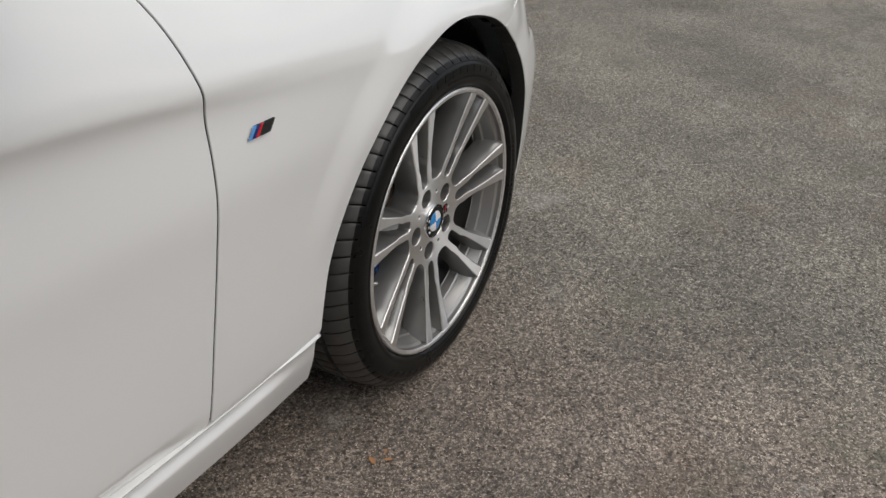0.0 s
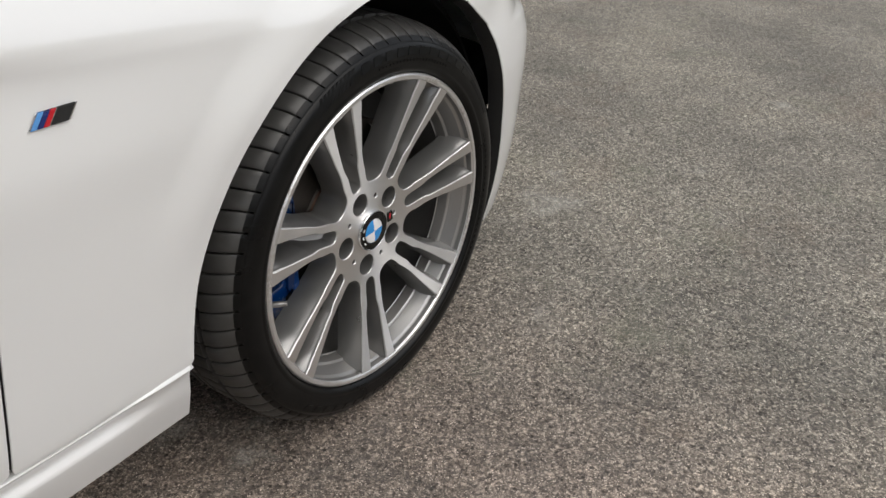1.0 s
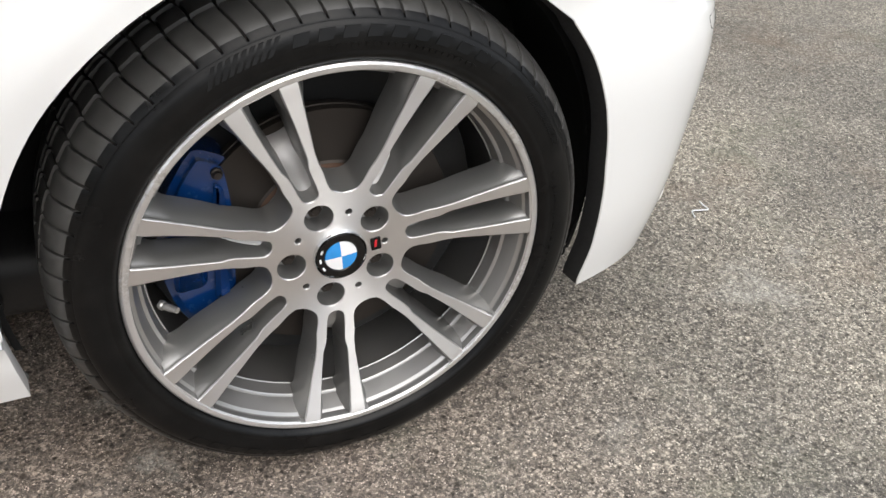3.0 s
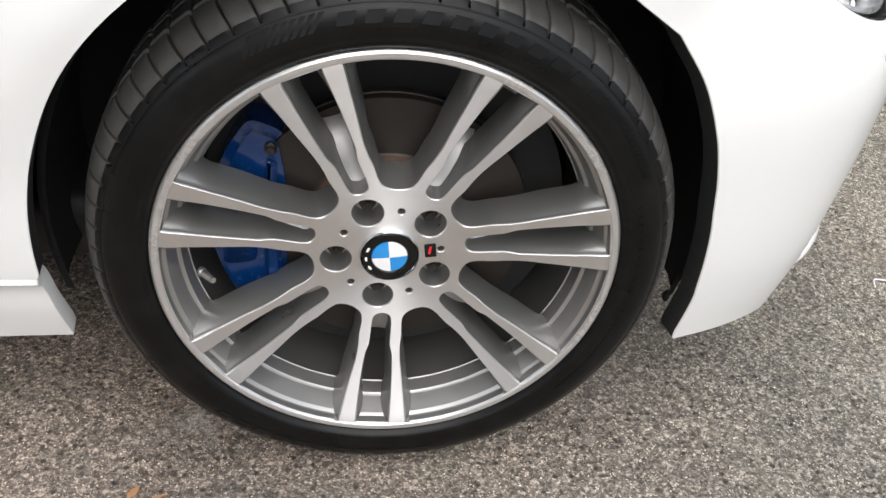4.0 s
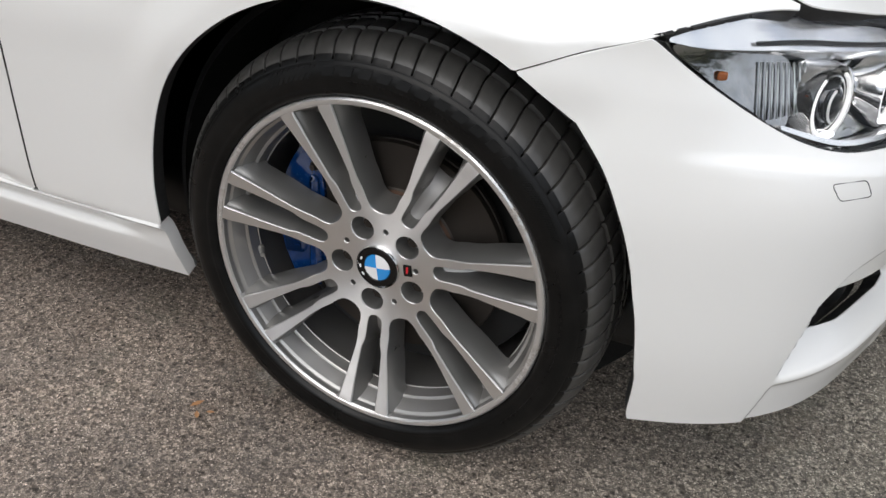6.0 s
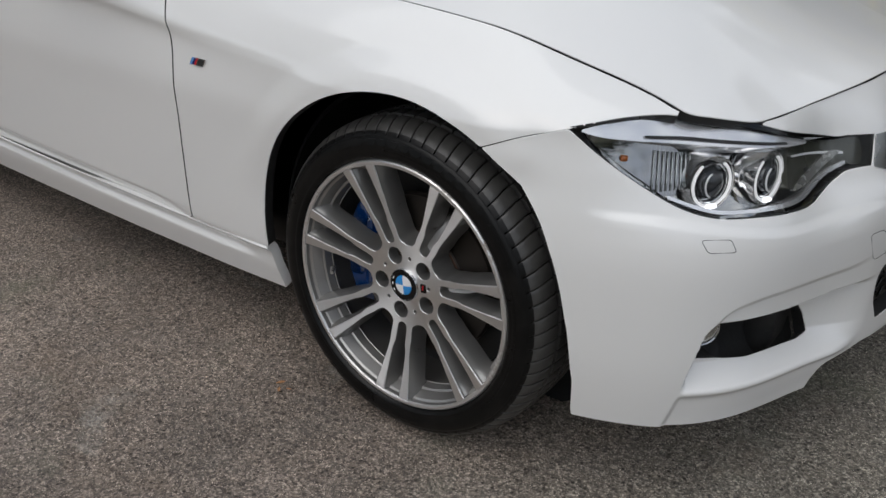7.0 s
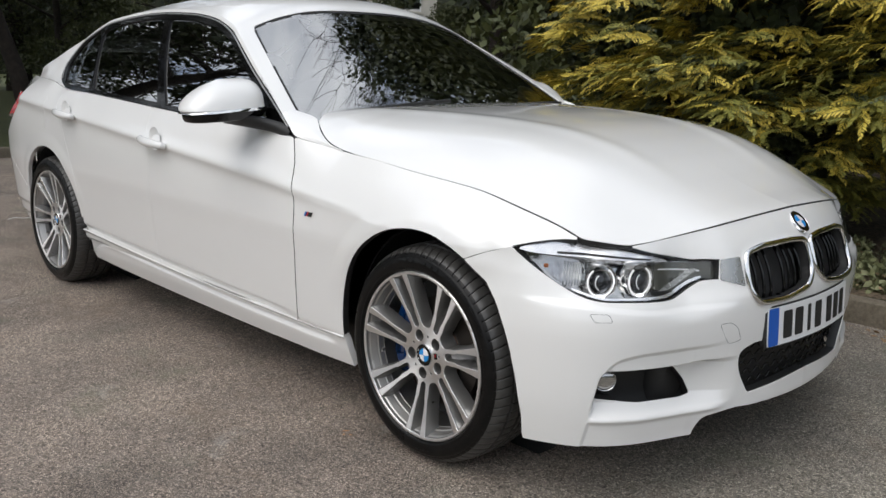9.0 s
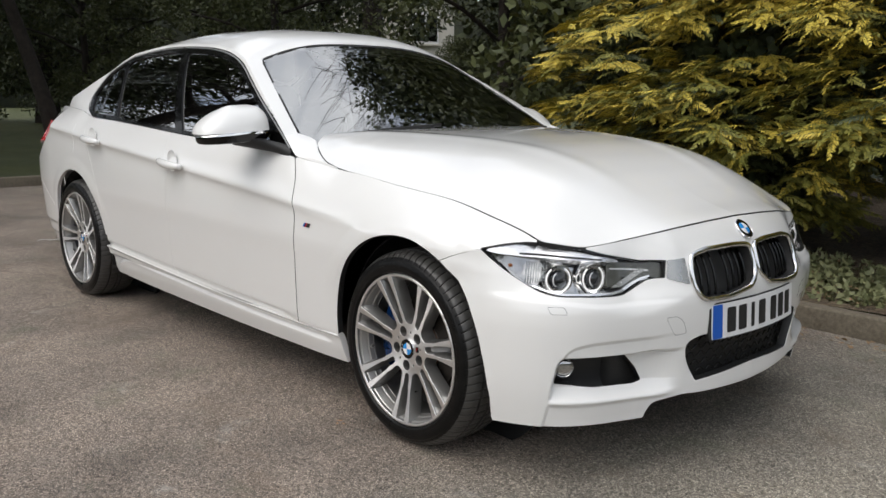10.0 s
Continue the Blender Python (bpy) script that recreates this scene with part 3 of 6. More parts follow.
fender_line = smooth([(0.468, 0.7395), (0.441, 0.741), (0.411, 0.738), (0.373, 0.730), (0.323, 0.7125), (0.25, 0.689), (0.187, 0.662)])
fender = np.concatenate([GAP1 + G, along(edge_z, -0.685, 0.468, 44, 0.001), fender_line[1:], arch(0, 61, 184), [(-0.379, 0.297), (-0.62, 0.297)]])
panel("front_wing", sheared, shear(fender), [PAINT, SEAL], car, cell=(0.006, 0.005), out=1, soft_edge=True, rim=((0.002, 0.0004), (0.025, 0.0006)))
front_door = np.concatenate([(GAP1 - G)[::-1], door_foot(-0.66, -1.62), GAP2 + TIGHT, along(edge_z, -1.725, -0.70, 20, 0.002)])
panel("front_door", sheared, shear(front_door), [PAINT, SEAL], car, cell=(0.009, 0.005), out=1, soft_edge=False, rim=((0.002, 0.0004), (0.02, 0.0006)))
GAP3 = smooth([(-2.436, 0.40), (-2.47, 0.60), (-2.54, 0.75), (-2.61, 0.86), (-2.66, 0.95), (-2.67, 1.0)])
rear_door = np.concatenate([(GAP2 - TIGHT)[::-1], door_foot(-1.70, -2.436), GAP3 + TIGHT, along(edge_z, -2.66, -1.74, 20, 0.002)])
panel("rear_door", sheared, shear(rear_door), [PAINT, PAINT], car, cell=(0.010, 0.006), out=1, soft_edge=False, rim=((0.002, 0.0004), (0.02, 0.0006)))
quarter = np.concatenate([(GAP3 - TIGHT)[::-1], arch(REAR_X, 8, 176, 40), [(-3.19, 0.47), (-3.5, 0.62), (-3.782, 0.62), (-3.775, 0.84), (-3.70, 0.95)], along(edge_z, -3.66, -2.69, 30)])
panel("rear_wing", sheared, shear(quarter), [PAINT, PAINT], car, cell=(0.011, 0.006), out=1, soft_edge=False, rim=((0.002, 0.0004), (0.02, 0.0006)))
rear_side = np.concatenate([[(-3.782, 0.615), (-3.5, 0.615), (-3.188, 0.465)], arch(REAR_X, 178, 200, 8), [(-3.2, 0.20), (-3.5, 0.22), (-3.782, 0.26)]])
panel("rear_bumper_corner", side, rear_side, PAINT, car, cell=(0.011, 0.010), out=1)
skirt = np.concatenate([along(sill_z, -0.377, -2.445, 40, 0.001), smooth([(-2.445, 0.25), (-2.435, 0.206), (-2.40, 0.197), (-1.9, 0.184), (-1.1, 0.180), (-0.62, 0.186), (-0.364, 0.189)])])


def skirt_side(x, z):
    """A proud lip along the top, a hollow below it, and a full lower face that ends in a scoop before the rear wheel."""
    top = sill_z(x)
    lip = 0.009 * np.exp(-(((z - top + 0.006) / 0.008) ** 2))
    fold = np.where(x > -2.12, top - 0.030, 0.200 + (top - 0.230) * np.sqrt(np.clip(1 - ((-x - 2.12) / 0.29) ** 2, 0, 1)))
    full = 0.011 * step(fold - z, 0.0, 0.016) - 0.007
    shaped = 1 - step(x, -0.50, -0.41)
    return x, -(plan(x) - tuck(z) + 0.003 + (lip + full) * shaped + 0.003 * (1 - shaped)), z


panel("side_skirt", skirt_side, skirt, PAINT, car, cell=(0.010, 0.003), out=1, rim=((0.0015, 0.0003), (0.024, 0.0)))


def shell(inset):
    return lambda x, z: (x, -(half_width(x, z) - inset), z)


# black shell added behind the panels to block light through their gaps
core = np.concatenate([[(-0.40, 0.22), (-2.40, 0.22)], arch(REAR_X, 0, 180, 30, 0.40), [(-3.30, 0.25), (-3.72, 0.30)], along(edge_z, -3.72, 0.28, 50, 0.012), arch(0, 70, 180, 24, 0.40)])
panel("gap_blackout", shell(0.034), core, BLACK, car, cell=(0.02, 0.02), out=1, rim=None)

# greenhouse
SCREEN_D = np.linspace(0, 0.63, 10)
rail_z = curve((-0.60, 0.878), (-0.66, 0.910), (-0.70, 0.931), *[(-0.74 - d, 0.953 + 0.5714 * d - 0.0956 * d * (d - 0.28)) for d in SCREEN_D], (-1.46, 1.321), (-1.56, 1.346), (-1.8, 1.373), (-2.04, 1.380), (-2.495, 1.343), (-2.72, 1.247), (-2.95, 1.158), (-3.2, 1.097))
roof_z = curve((-0.55, 0.83), (-0.66, 0.915), *[(-0.74 - d, 0.972 + 0.6967 * d - 0.089 * d * (d - 0.3)) for d in np.linspace(0, 0.65, 10)], (-1.47, 1.430), (-1.58, 1.449), (-1.76, 1.462), (-2.05, 1.464), (-2.4, 1.424), (-2.75, 1.308), (-3.1, 1.178), (-3.2, 1.138))


def cabin_width(x, z):
    t = z - edge_z(x)
    return plan(x) - edge_in(x) - 0.40 * t - 0.45 * t * np.abs(t)


def cabin(x, z):
    return x, -cabin_width(x, z), z


def roof(x, s):
    zr, zc = rail_z(x), roof_z(x)
    fall = np.abs(s) ** 3.0
    return x, s * cabin_width(x, zr), zr + (zc - zr) * (1 - fall)


def rail_strip(x):
    """The width of the painted strip between the roof and the window surround."""
    return 0.014 * step(-x, 0.75, 1.15)


def trim_top(x):
    return rail_z(x) - rail_strip(x)


strip = np.concatenate([along(rail_z, -0.76, -2.715, 50), along(lambda x: trim_top(x) + 0.001, -2.715, -0.76, 50)])
panel("roof_rail", lambda x, z: (x, -cabin_width(x, z) - 0.0005, z), strip, PAINT, car, cell=(0.012, 0.005), out=1, rim=((0.001, 0.0), (0.006, 0.0)))
DLO = np.concatenate([along(trim_top, -0.705, -2.69, 60), smooth([(-2.735, 1.207), (-2.80, 1.11), (-2.785, 1.045), (-2.70, 1.008)]), along(edge_z, -2.68, -0.70, 40, -0.003)])


def window(pts):
    return rounded(pts, 0.018)


def below(f, x0, x1, drop, n=14):
    return [(x, float(f(x)) - drop) for x in np.linspace(x0, x1, n)]


W_FRONT = rounded([(-0.86, 0.955), *below(trim_top, -0.95, -1.90, 0.030), (-1.936, 1.332), (-1.632, 0.976)], 0.01)
W_REAR = rounded([(-1.705, 0.983), (-1.988, 1.332), *below(trim_top, -2.04, -2.50, 0.030, 8), (-2.525, 1.275), (-2.36, 1.012)], 0.01)
W_QUARTER = rounded([(-2.385, 1.014), (-2.545, 1.275), *below(trim_top, -2.58, -2.70, 0.016, 3), (-2.76, 1.115), (-2.745, 1.055), (-2.69, 1.03)], 0.01)
panel("window_trim", lambda x, z: (x, -cabin_width(x, z) - 0.002, z), DLO, GLOSS_BLACK, car, "gloss black window surround", holes=[W_FRONT, W_REAR, W_QUARTER], cell=(0.009, 0.009), out=1, rim=((0.001, 0.0004), (0.010, 0.001)))
for w in (W_FRONT, W_REAR, W_QUARTER):
    for ob in panel("side_window", lambda x, z: (x, -cabin_width(x, z) + 0.006, z), w, GLASS, car, "dark tinted side glass", cell=(0.02, 0.02), out=1, rim=None):
        ob.visible_shadow = True

top_line = smooth([(x, float(trim_top(x)) - 0.006) for x in np.linspace(-0.74, -2.70, 24)] + [(-2.738, 1.196), (-2.790, 1.11), (-2.777, 1.05)], 4)
for sgn in (-1, 1):
    pts = [(x, sgn * (float(cabin_width(x, z)) + 0.0025), z) for x, z in top_line]
    part("window_seal", tube("window_seal", pts, 0.0034, plain("grey_seal", (0.32, 0.32, 0.32), 0.3, 0.3, 50.0, 0.1, 0.0), 6), car, "slim grey line round the windows")
dlo_back = smooth([(-2.69, 1.240), (-2.735, 1.205), (-2.80, 1.11), (-2.785, 1.045), (-2.70, 1.008)])
rear_pillar = np.concatenate([along(rail_z, -3.19, -2.70, 24), dlo_back[2:] - [0.003, 0], along(edge_z, -2.72, -3.19, 24, -0.002)])
panel("rear_pillar", cabin, rear_pillar, PAINT, car, "white rear roof pillar", cell=(0.012, 0.010), out=1)
WS = np.concatenate([smooth([(-0.695, 0.0), (-0.70, 0.4), (-0.715, 0.75), (-0.745, 0.89)], 8), smooth([(-0.80, 0.925), (-1.07, 0.915), (-1.29, 0.905)], 8), smooth([(-1.325, 0.89), (-1.345, 0.5), (-1.350, 0.0)], 8)])
WS = np.concatenate([WS, (WS * [1, -1])[::-1]])
RW = np.concatenate([smooth([(-2.42, 0.0), (-2.42, 0.6), (-2.44, 0.80)]), smooth([(-2.50, 0.83), (-3.0, 0.84)]), smooth([(-3.06, 0.80), (-3.12, 0.0)])])
RW = np.concatenate([RW, (RW * [1, -1])[::-1]])
ROOF = np.array([(-0.66, -1), (-0.66, 1), *[(x, 1) for x in np.linspace(-0.7, -3.19, 40)], (-3.19, -1), *[(x, -1) for x in np.linspace(-3.19, -0.7, 40)]])
panel("roof", roof, ROOF, [PAINT, SEAL], car, "white roof with slim pillars", both=False, holes=[WS, RW], cell=(0.011, 0.02), out=1, rim=((0.002, 0.001), (0.012, 0.002)))


def sunk(x, s):
    a, b, c = roof(x, s)
    return a, b, c - 0.006


panel("windscreen", sunk, WS, SCREEN, car, "raked windscreen reflecting trees and sky", both=False, cell=(0.02, 0.03), out=1, rim=None)
panel("rear_screen", sunk, RW, GLASS, car, both=False, cell=(0.02, 0.03), out=1, rim=None)


def ws_band(x, s):
    a, b, c = roof(x, s)
    return a, b, c - 0.0045


panel("windscreen_border", ws_band, WS, SEAL, car, both=False, holes=[np.array([np.mean(WS, 0)]) + (WS - np.mean(WS, 0)) * [0.975, 0.982]], cell=(0.012, 0.02), out=1, rim=None)

# bonnet
bonnet_mid = curve((-0.90, 1.000), (-0.5, 1.011), (-0.2, 1.004), (0.0, 0.990), (0.085, 0.980), (0.22, 0.950), (0.35, 0.905), (0.47, 0.850), (0.57, 0.811), (0.66, 0.786), (0.75, 0.75))
bonnet_edge_z = curve((-0.9, 0.990), (-0.72, 0.986), (-0.66, 0.966), (-0.62, 0.943), (-0.56, 0.913), (-0.50, 0.897), (-0.45, 0.888), (-0.30, 0.8745), (-0.143, 0.858), (0.12, 0.833), (0.305, 0.791), (0.40, 0.766), (0.471, 0.740), (0.55, 0.706), (0.75, 0.650))
bonnet_edge_y = curve((-0.9, 0.69), (-0.72, 0.715), (-0.66, 0.744), (-0.62, 0.762), (-0.56, 0.779), (-0.50, 0.785), (-0.45, 0.785), (-0.143, 0.779), (0.12, 0.765), (0.305, 0.750), (0.471, 0.731), (0.55, 0.72), (0.75, 0.67))


hood_front_x = curve((0.0, 0.668), (0.175, 0.664), (0.315, 0.650), (0.42, 0.624), (0.505, 0.594), (0.575, 0.570), (0.646, 0.546), (0.729, 0.474), (0.80, 0.40))
hood_front_z = curve((0.0, 0.782), (0.175, 0.777), (0.315, 0.768), (0.42, 0.755), (0.505, 0.742), (0.575, 0.732), (0.646, 0.728), (0.729, 0.741), (0.80, 0.741))


def bonnet_raw(x, y):
    k = np.abs(y) / bonnet_edge_y(x)
    ridge = 0.004 * np.exp(-(((np.abs(y) - (0.47 - 0.16 * (x + 0.7))) / 0.050) ** 2)) * step(x, -0.85, -0.5) * (1 - step(x, 0.25, 0.60))
    return bonnet_edge_z(x) + (bonnet_mid(x) - bonnet_edge_z(x)) * (1 - np.minimum(k, 1.2) ** 4.6) + ridge


def bonnet(x, y):
    """The bonnet falls to its front edge in a long soft curve."""
    x, y = np.asarray(x, float), np.asarray(y, float)
    fx = hood_front_x(np.abs(y))
    fall = hood_front_z(np.abs(y)) - bonnet_raw(fx, y)
    return x, y, bonnet_raw(x, y) + fall * np.clip((x - fx + 0.42) / 0.42, 0, 1.1) ** 2


_fy = np.array([0.722, 0.69, 0.646, 0.61, 0.575, 0.54, 0.505, 0.46, 0.42, 0.37, 0.315, 0.25, 0.175, 0.08, 0.0])
front_edge = smooth(np.stack([hood_front_x(_fy), _fy], 1), 5)
right = np.concatenate([[(-0.80, 0.0), (-0.79, 0.45)], smooth([(-0.755, 0.62), (-0.705, 0.690), (-0.678, 0.722), (-0.660, 0.741), (-0.62, 0.760), (-0.56, 0.777), (-0.50, 0.783), (-0.45, 0.783)]), np.stack([np.linspace(-0.40, 0.465, 30), bonnet_edge_y(np.linspace(-0.40, 0.465, 30)) - 0.0006], 1), front_edge])
BONNET = np.concatenate([right, (right * [1, -1])[::-1]])
panel("bonnet", bonnet, BONNET, [PAINT, SEAL], car, both=False, cell=(0.008, 0.008), out=1, rim=((0.0020, 0.0004), (0.02, 0.0006)))

# the foot of the windscreen pillar, between wing, door and bonnet
def pillar_foot(u, v):
    a = smooth([(-0.47, -0.792, 0.889), (-0.54, -0.796, 0.897), (-0.62, -0.808, 0.909), (-0.685, -0.822, 0.923), (-0.73, -0.816, 0.951), (-0.80, -0.799, 0.990)], 10)
    b = smooth([(-0.47, -0.788, 0.8915), (-0.54, -0.7845, 0.905), (-0.60, -0.7725, 0.931), (-0.645, -0.756, 0.958), (-0.69, -0.738, 0.982), (-0.795, -0.756, 1.004)], 10)
    k = np.linspace(0, 1, len(a))
    pa = [np.interp(u, k, a[:, i]) for i in range(3)]
    pb = [np.interp(u, k, b[:, i]) for i in range(3)]
    rise = 0.006 * np.sin(np.pi * np.clip(v, 0, 1)) * np.sin(np.pi * np.clip(u, 0, 1)) ** 0.5
    return tuple(p * (1 - v) + q * v + (rise if i == 2 else (-rise * 0.5 if i == 1 else 0)) for i, (p, q) in enumerate(zip(pa, pb)))


panel("pillar_foot", pillar_foot, np.array([(0, 0), (1, 0), (1, 1), (0, 1)], float), PAINT, car, cell=(0.03, 0.05), out=-1, rim=((0.002, 0.0005), (0.01, 0.0)))
cowl = np.array([(-0.95, -0.70), (-0.78, -0.70), (-0.78, 0.70), (-0.95, 0.70)])
panel("scuttle", lambda x, y: (x, y, 0.945 + 0.0 * x), cowl, BLACK, car, both=False, cell=(0.05, 0.05), out=1, rim=((0.002, 0.0), (0.05, 0.0)))

# nose
NOSE = smooth([(0.778, 0.0), (0.770, 0.15), (0.748, 0.30), (0.712, 0.45), (0.655, 0.60), (0.600, 0.695), (0.530, 0.765), (0.45, 0.810), (0.35, 0.840), (0.25, 0.859), (0.15, 0.872), (0.05, 0.879)], 12)
_l = np.concatenate([[0], np.cumsum(np.linalg.norm(np.diff(NOSE, axis=0), axis=1))])


def round_nose(x, y):
    """The length along the nose's plan, from its middle, of the point nearest to (x, y)."""
    return float(_l[((NOSE - (x, abs(y))) ** 2).sum(1).argmin()])


nose_up = curve((0.10, 0.0), (0.50, 0.0), (0.54, 0.001), (0.57, 0.006), (0.60, 0.018), (0.65, 0.034), (0.70, 0.053), (0.735, 0.074), (0.77, 0.102), (0.80, 0.140))
nose_low_mid = curve((0.15, 0.030), (0.21, 0.020), (0.26, 0.012), (0.32, 0.012), (0.40, 0.006), (0.50, 0.0), (0.9, 0.0))
nose_low_side = curve((0.15, 0.018), (0.19, 0.010), (0.26, -0.004), (0.32, -0.013), (0.40, -0.019), (0.50, -0.023), (0.57, -0.018), (0.64, -0.008), (0.70, 0.0), (0.9, 0.0))
S_CORNER = round_nose(0.53, 0.765)
blade_s = curve((0.15, 0.850), (0.195, 0.837), (0.283, 0.817), (0.322, 0.810), (0.36, 0.802), (0.395, 0.794), (0.415, 0.781), (0.4375, 0.763), (0.46, 0.735), (0.60, 0.70))
lip_high = curve((0.40, 0.466), (0.50, 0.460), (0.60, 0.460), (0.6775, 0.459), (0.735, 0.450), (0.765, 0.4385), (0.80, 0.420))
lip_low = curve((0.33, 0.412), (0.4125, 0.4125), (0.495, 0.415), (0.555, 0.411), (0.67, 0.4125), (0.80, 0.414))


def nose(s, z):
    s, z = np.asarray(s, float), np.asarray(z, float)
    x, y = np.interp(s, _l, NOSE[:, 0]), np.interp(s, _l, NOSE[:, 1])
    tx, ty = np.interp(s + 0.004, _l, NOSE[:, 0]) - np.interp(s - 0.004, _l, NOSE[:, 0]), np.interp(s + 0.004, _l, NOSE[:, 1]) - np.interp(s - 0.004, _l, NOSE[:, 1])
    tl = np.maximum(np.hypot(tx, ty), 1e-9)
    nx, ny = ty / tl, -tx / tl * np.clip(s / 0.02, 0, 1)
    sidewards = step(s, S_CORNER - 0.02, S_CORNER + 0.22)
    dent = nose_up(z) * (1 - 0.92 * step(s, S_CORNER, S_CORNER + 0.22))
    dent = dent + nose_low_mid(z) * (1 - step(s, S_CORNER - 0.30, S_CORNER + 0.03)) + nose_low_side(z) * step(s, S_CORNER - 0.30, S_CORNER + 0.03)
    # the headlamp lies back from the grille
    dent = dent + 0.026 * np.exp(-(((s - 0.535) / 0.095) ** 2)) * step(z, 0.52, 0.61) * (1 - step(z, 0.665, 0.80))
    # flush with the wing along their seam
    dent = dent - 0.0095 * step(s, 1.04, 1.13) * step(z, 0.60, 0.67)
    # a fold runs round the corner below the headlamp
    fold = 0.553 + 0.028 * step(s, 0.60, 0.95)
    dent = dent + 0.006 * step(z, fold, fold + 0.016) * step(s, 0.36, 0.46) * (1 - step(s, 0.90, 1.02))
    # under a drawn lip the intake lies back behind the corner blade; a ledge closes it below
    def ramp(v, a, b):
        return np.clip((v - a) / (b - a), 0, 1)

    blade = blade_s(z)
    within = 1 - ramp(s, blade - 0.010, blade)
    dent = dent + 0.006 * ramp(lip_high(s) - z, 0.0, 0.011) * ramp(s, 0.40, 0.52) * within
    hollow = ramp(lip_low(s) - z, 0.0, 0.014) * (1 - ramp(0.314 - z, 0.0, 0.034))
    dent = dent + 0.036 * hollow * step(s, 0.345, 0.50) * within
    dent = dent - 0.008 * np.exp(-(((z - 0.272) / 0.010) ** 2)) * step(s, 0.36, 0.46) * within
    return x - nx * dent, -(y - ny * dent), z


def on_side(pts):
    """Points given by x alone, on the nose's flank."""
    order = np.argsort(NOSE[:, 0])
    return [(float(np.interp(x, NOSE[order, 0], _l[order])), z) for x, z in pts]


LAMP_LOW = [(1.0525, 0.7135), (0.9875, 0.670), (0.9175, 0.630), (0.86, 0.605), (0.8025, 0.5925), (0.7275, 0.590), (0.6575, 0.587), (0.605, 0.585), (0.575, 0.587)]
LAMP_IN = [(0.540, 0.597), (0.506, 0.6115), (0.482, 0.6215), (0.4525, 0.6245), (0.425, 0.625)]
LAMP_TOP = [(0.4125, 0.6775), (0.4725, 0.680), (0.5075, 0.681), (0.5925, 0.6975), (0.655, 0.711), (0.7175, 0.7245), (0.7975, 0.7325), (0.865, 0.738), (0.9025, 0.7395), (0.9475, 0.737), (0.995, 0.729), (1.0525, 0.7145)]
lamp_low, lamp_in, lamp_top = smooth(LAMP_LOW), smooth(LAMP_IN), smooth(LAMP_TOP)
LAMP = np.concatenate([lamp_low, lamp_in, lamp_top[:-1]])
lip_edge = smooth([(0.0, 0.243), (0.0825, 0.243), (0.275, 0.250), (0.3475, 0.256), (0.4325, 0.251), (0.468, 0.243), (0.486, 0.218), (0.4925, 0.1975)])
low_edge = smooth([(0.500, 0.1965), (0.66, 0.196), (0.835, 0.194), (0.9175, 0.192), (0.996, 0.188)])
arch_side = smooth([(0.9985, 0.200), (0.998, 0.262), (1.002, 0.290), (1.0075, 0.3325), (1.0135, 0.370), (1.021, 0.402), (1.030, 0.4425), (1.038, 0.470), (1.0505, 0.505), (1.077, 0.561), (1.115, 0.611)])
arch_edge = np.concatenate([arch_side, np.array(on_side([(x, z) for x, z in arch(0, 52, 61, 6)]))[2:]])
wing_edge = np.array(on_side([(x, z - 0.002) for x, z in fender_line[::-1] if x < 0.325]))
_gs, _gz = np.meshgrid(np.linspace(0, 0.85, 341), np.linspace(0.70, 0.80, 101), indexing="ij")
_gp = np.stack(nose(_gs.ravel(), _gz.ravel()), 1)


def meets_nose(x, y):
    """Where the nose's surface comes nearest to the bonnet's edge, a little below it."""
    p = np.array([x, -y, float(bonnet(np.array(x), np.array(y))[2])])
    k = ((_gp - p) ** 2).sum(1).argmin()
    return _gs.ravel()[k], _gz.ravel()[k] - 0.0035


hood_line = smooth([meets_nose(hood_front_x(y), y) for y in (0.625, 0.575, 0.505, 0.42, 0.315, 0.175, 0.08, 0.0)])
mid_top = lamp_top[: 5 * 10 + 1]
BUMPER = np.concatenate([lip_edge, low_edge, arch_edge, wing_edge, lamp_low[2:], lamp_in, mid_top[:-2], hood_line])
KIDNEY = rounded([(0.318, 0.682), (0.245, 0.695), (0.10, 0.697), (0.022, 0.690), (0.016, 0.660), (0.016, 0.60), (0.06, 0.567), (0.18, 0.552), (0.285, 0.553), (0.316, 0.575), (0.325, 0.6225)], 0.022)
GRILLE = rounded([(0.0, 0.44), (0.0, 0.303), (0.225, 0.2915), (0.2975, 0.289), (0.345, 0.3575), (0.358, 0.40), (0.350, 0.424), (0.30, 0.44)], [0, 0, 0.05, 0.012, 0.03, 0.03, 0.012, 0.02])
FOG = rounded([(0.803, 0.3215), (0.794, 0.36), (0.785, 0.392), (0.766, 0.4035), (0.67, 0.4035), (0.557, 0.3985), (0.512, 0.3525), (0.4875, 0.311), (0.525, 0.305), (0.667, 0.3075)], 0.008)
panel("front_bumper", nose, BUMPER, [PAINT, BLACK], car, "white front bumper with splitter lip and deep side intakes", holes=[KIDNEY, GRILLE, FOG], cell=(0.0036, 0.0027), out=-1, rim=((0.002, 0.0008), (0.030, 0.002)), skip=lambda u, v: u < 0.003)


def inset(d):
    def fn(s, z):
        a, b, c = nose(s, z), nose(s + 0.002, z), nose(s, z + 0.002)
        n = np.cross(np.stack(b, -1) - np.stack(a, -1), np.stack(c, -1) - np.stack(a, -1))
        n = n / np.maximum(np.linalg.norm(n, axis=-1, keepdims=True), 1e-12)
        p = np.stack(a, -1) + n * d
        return p[..., 0], p[..., 1], p[..., 2]

    return fn


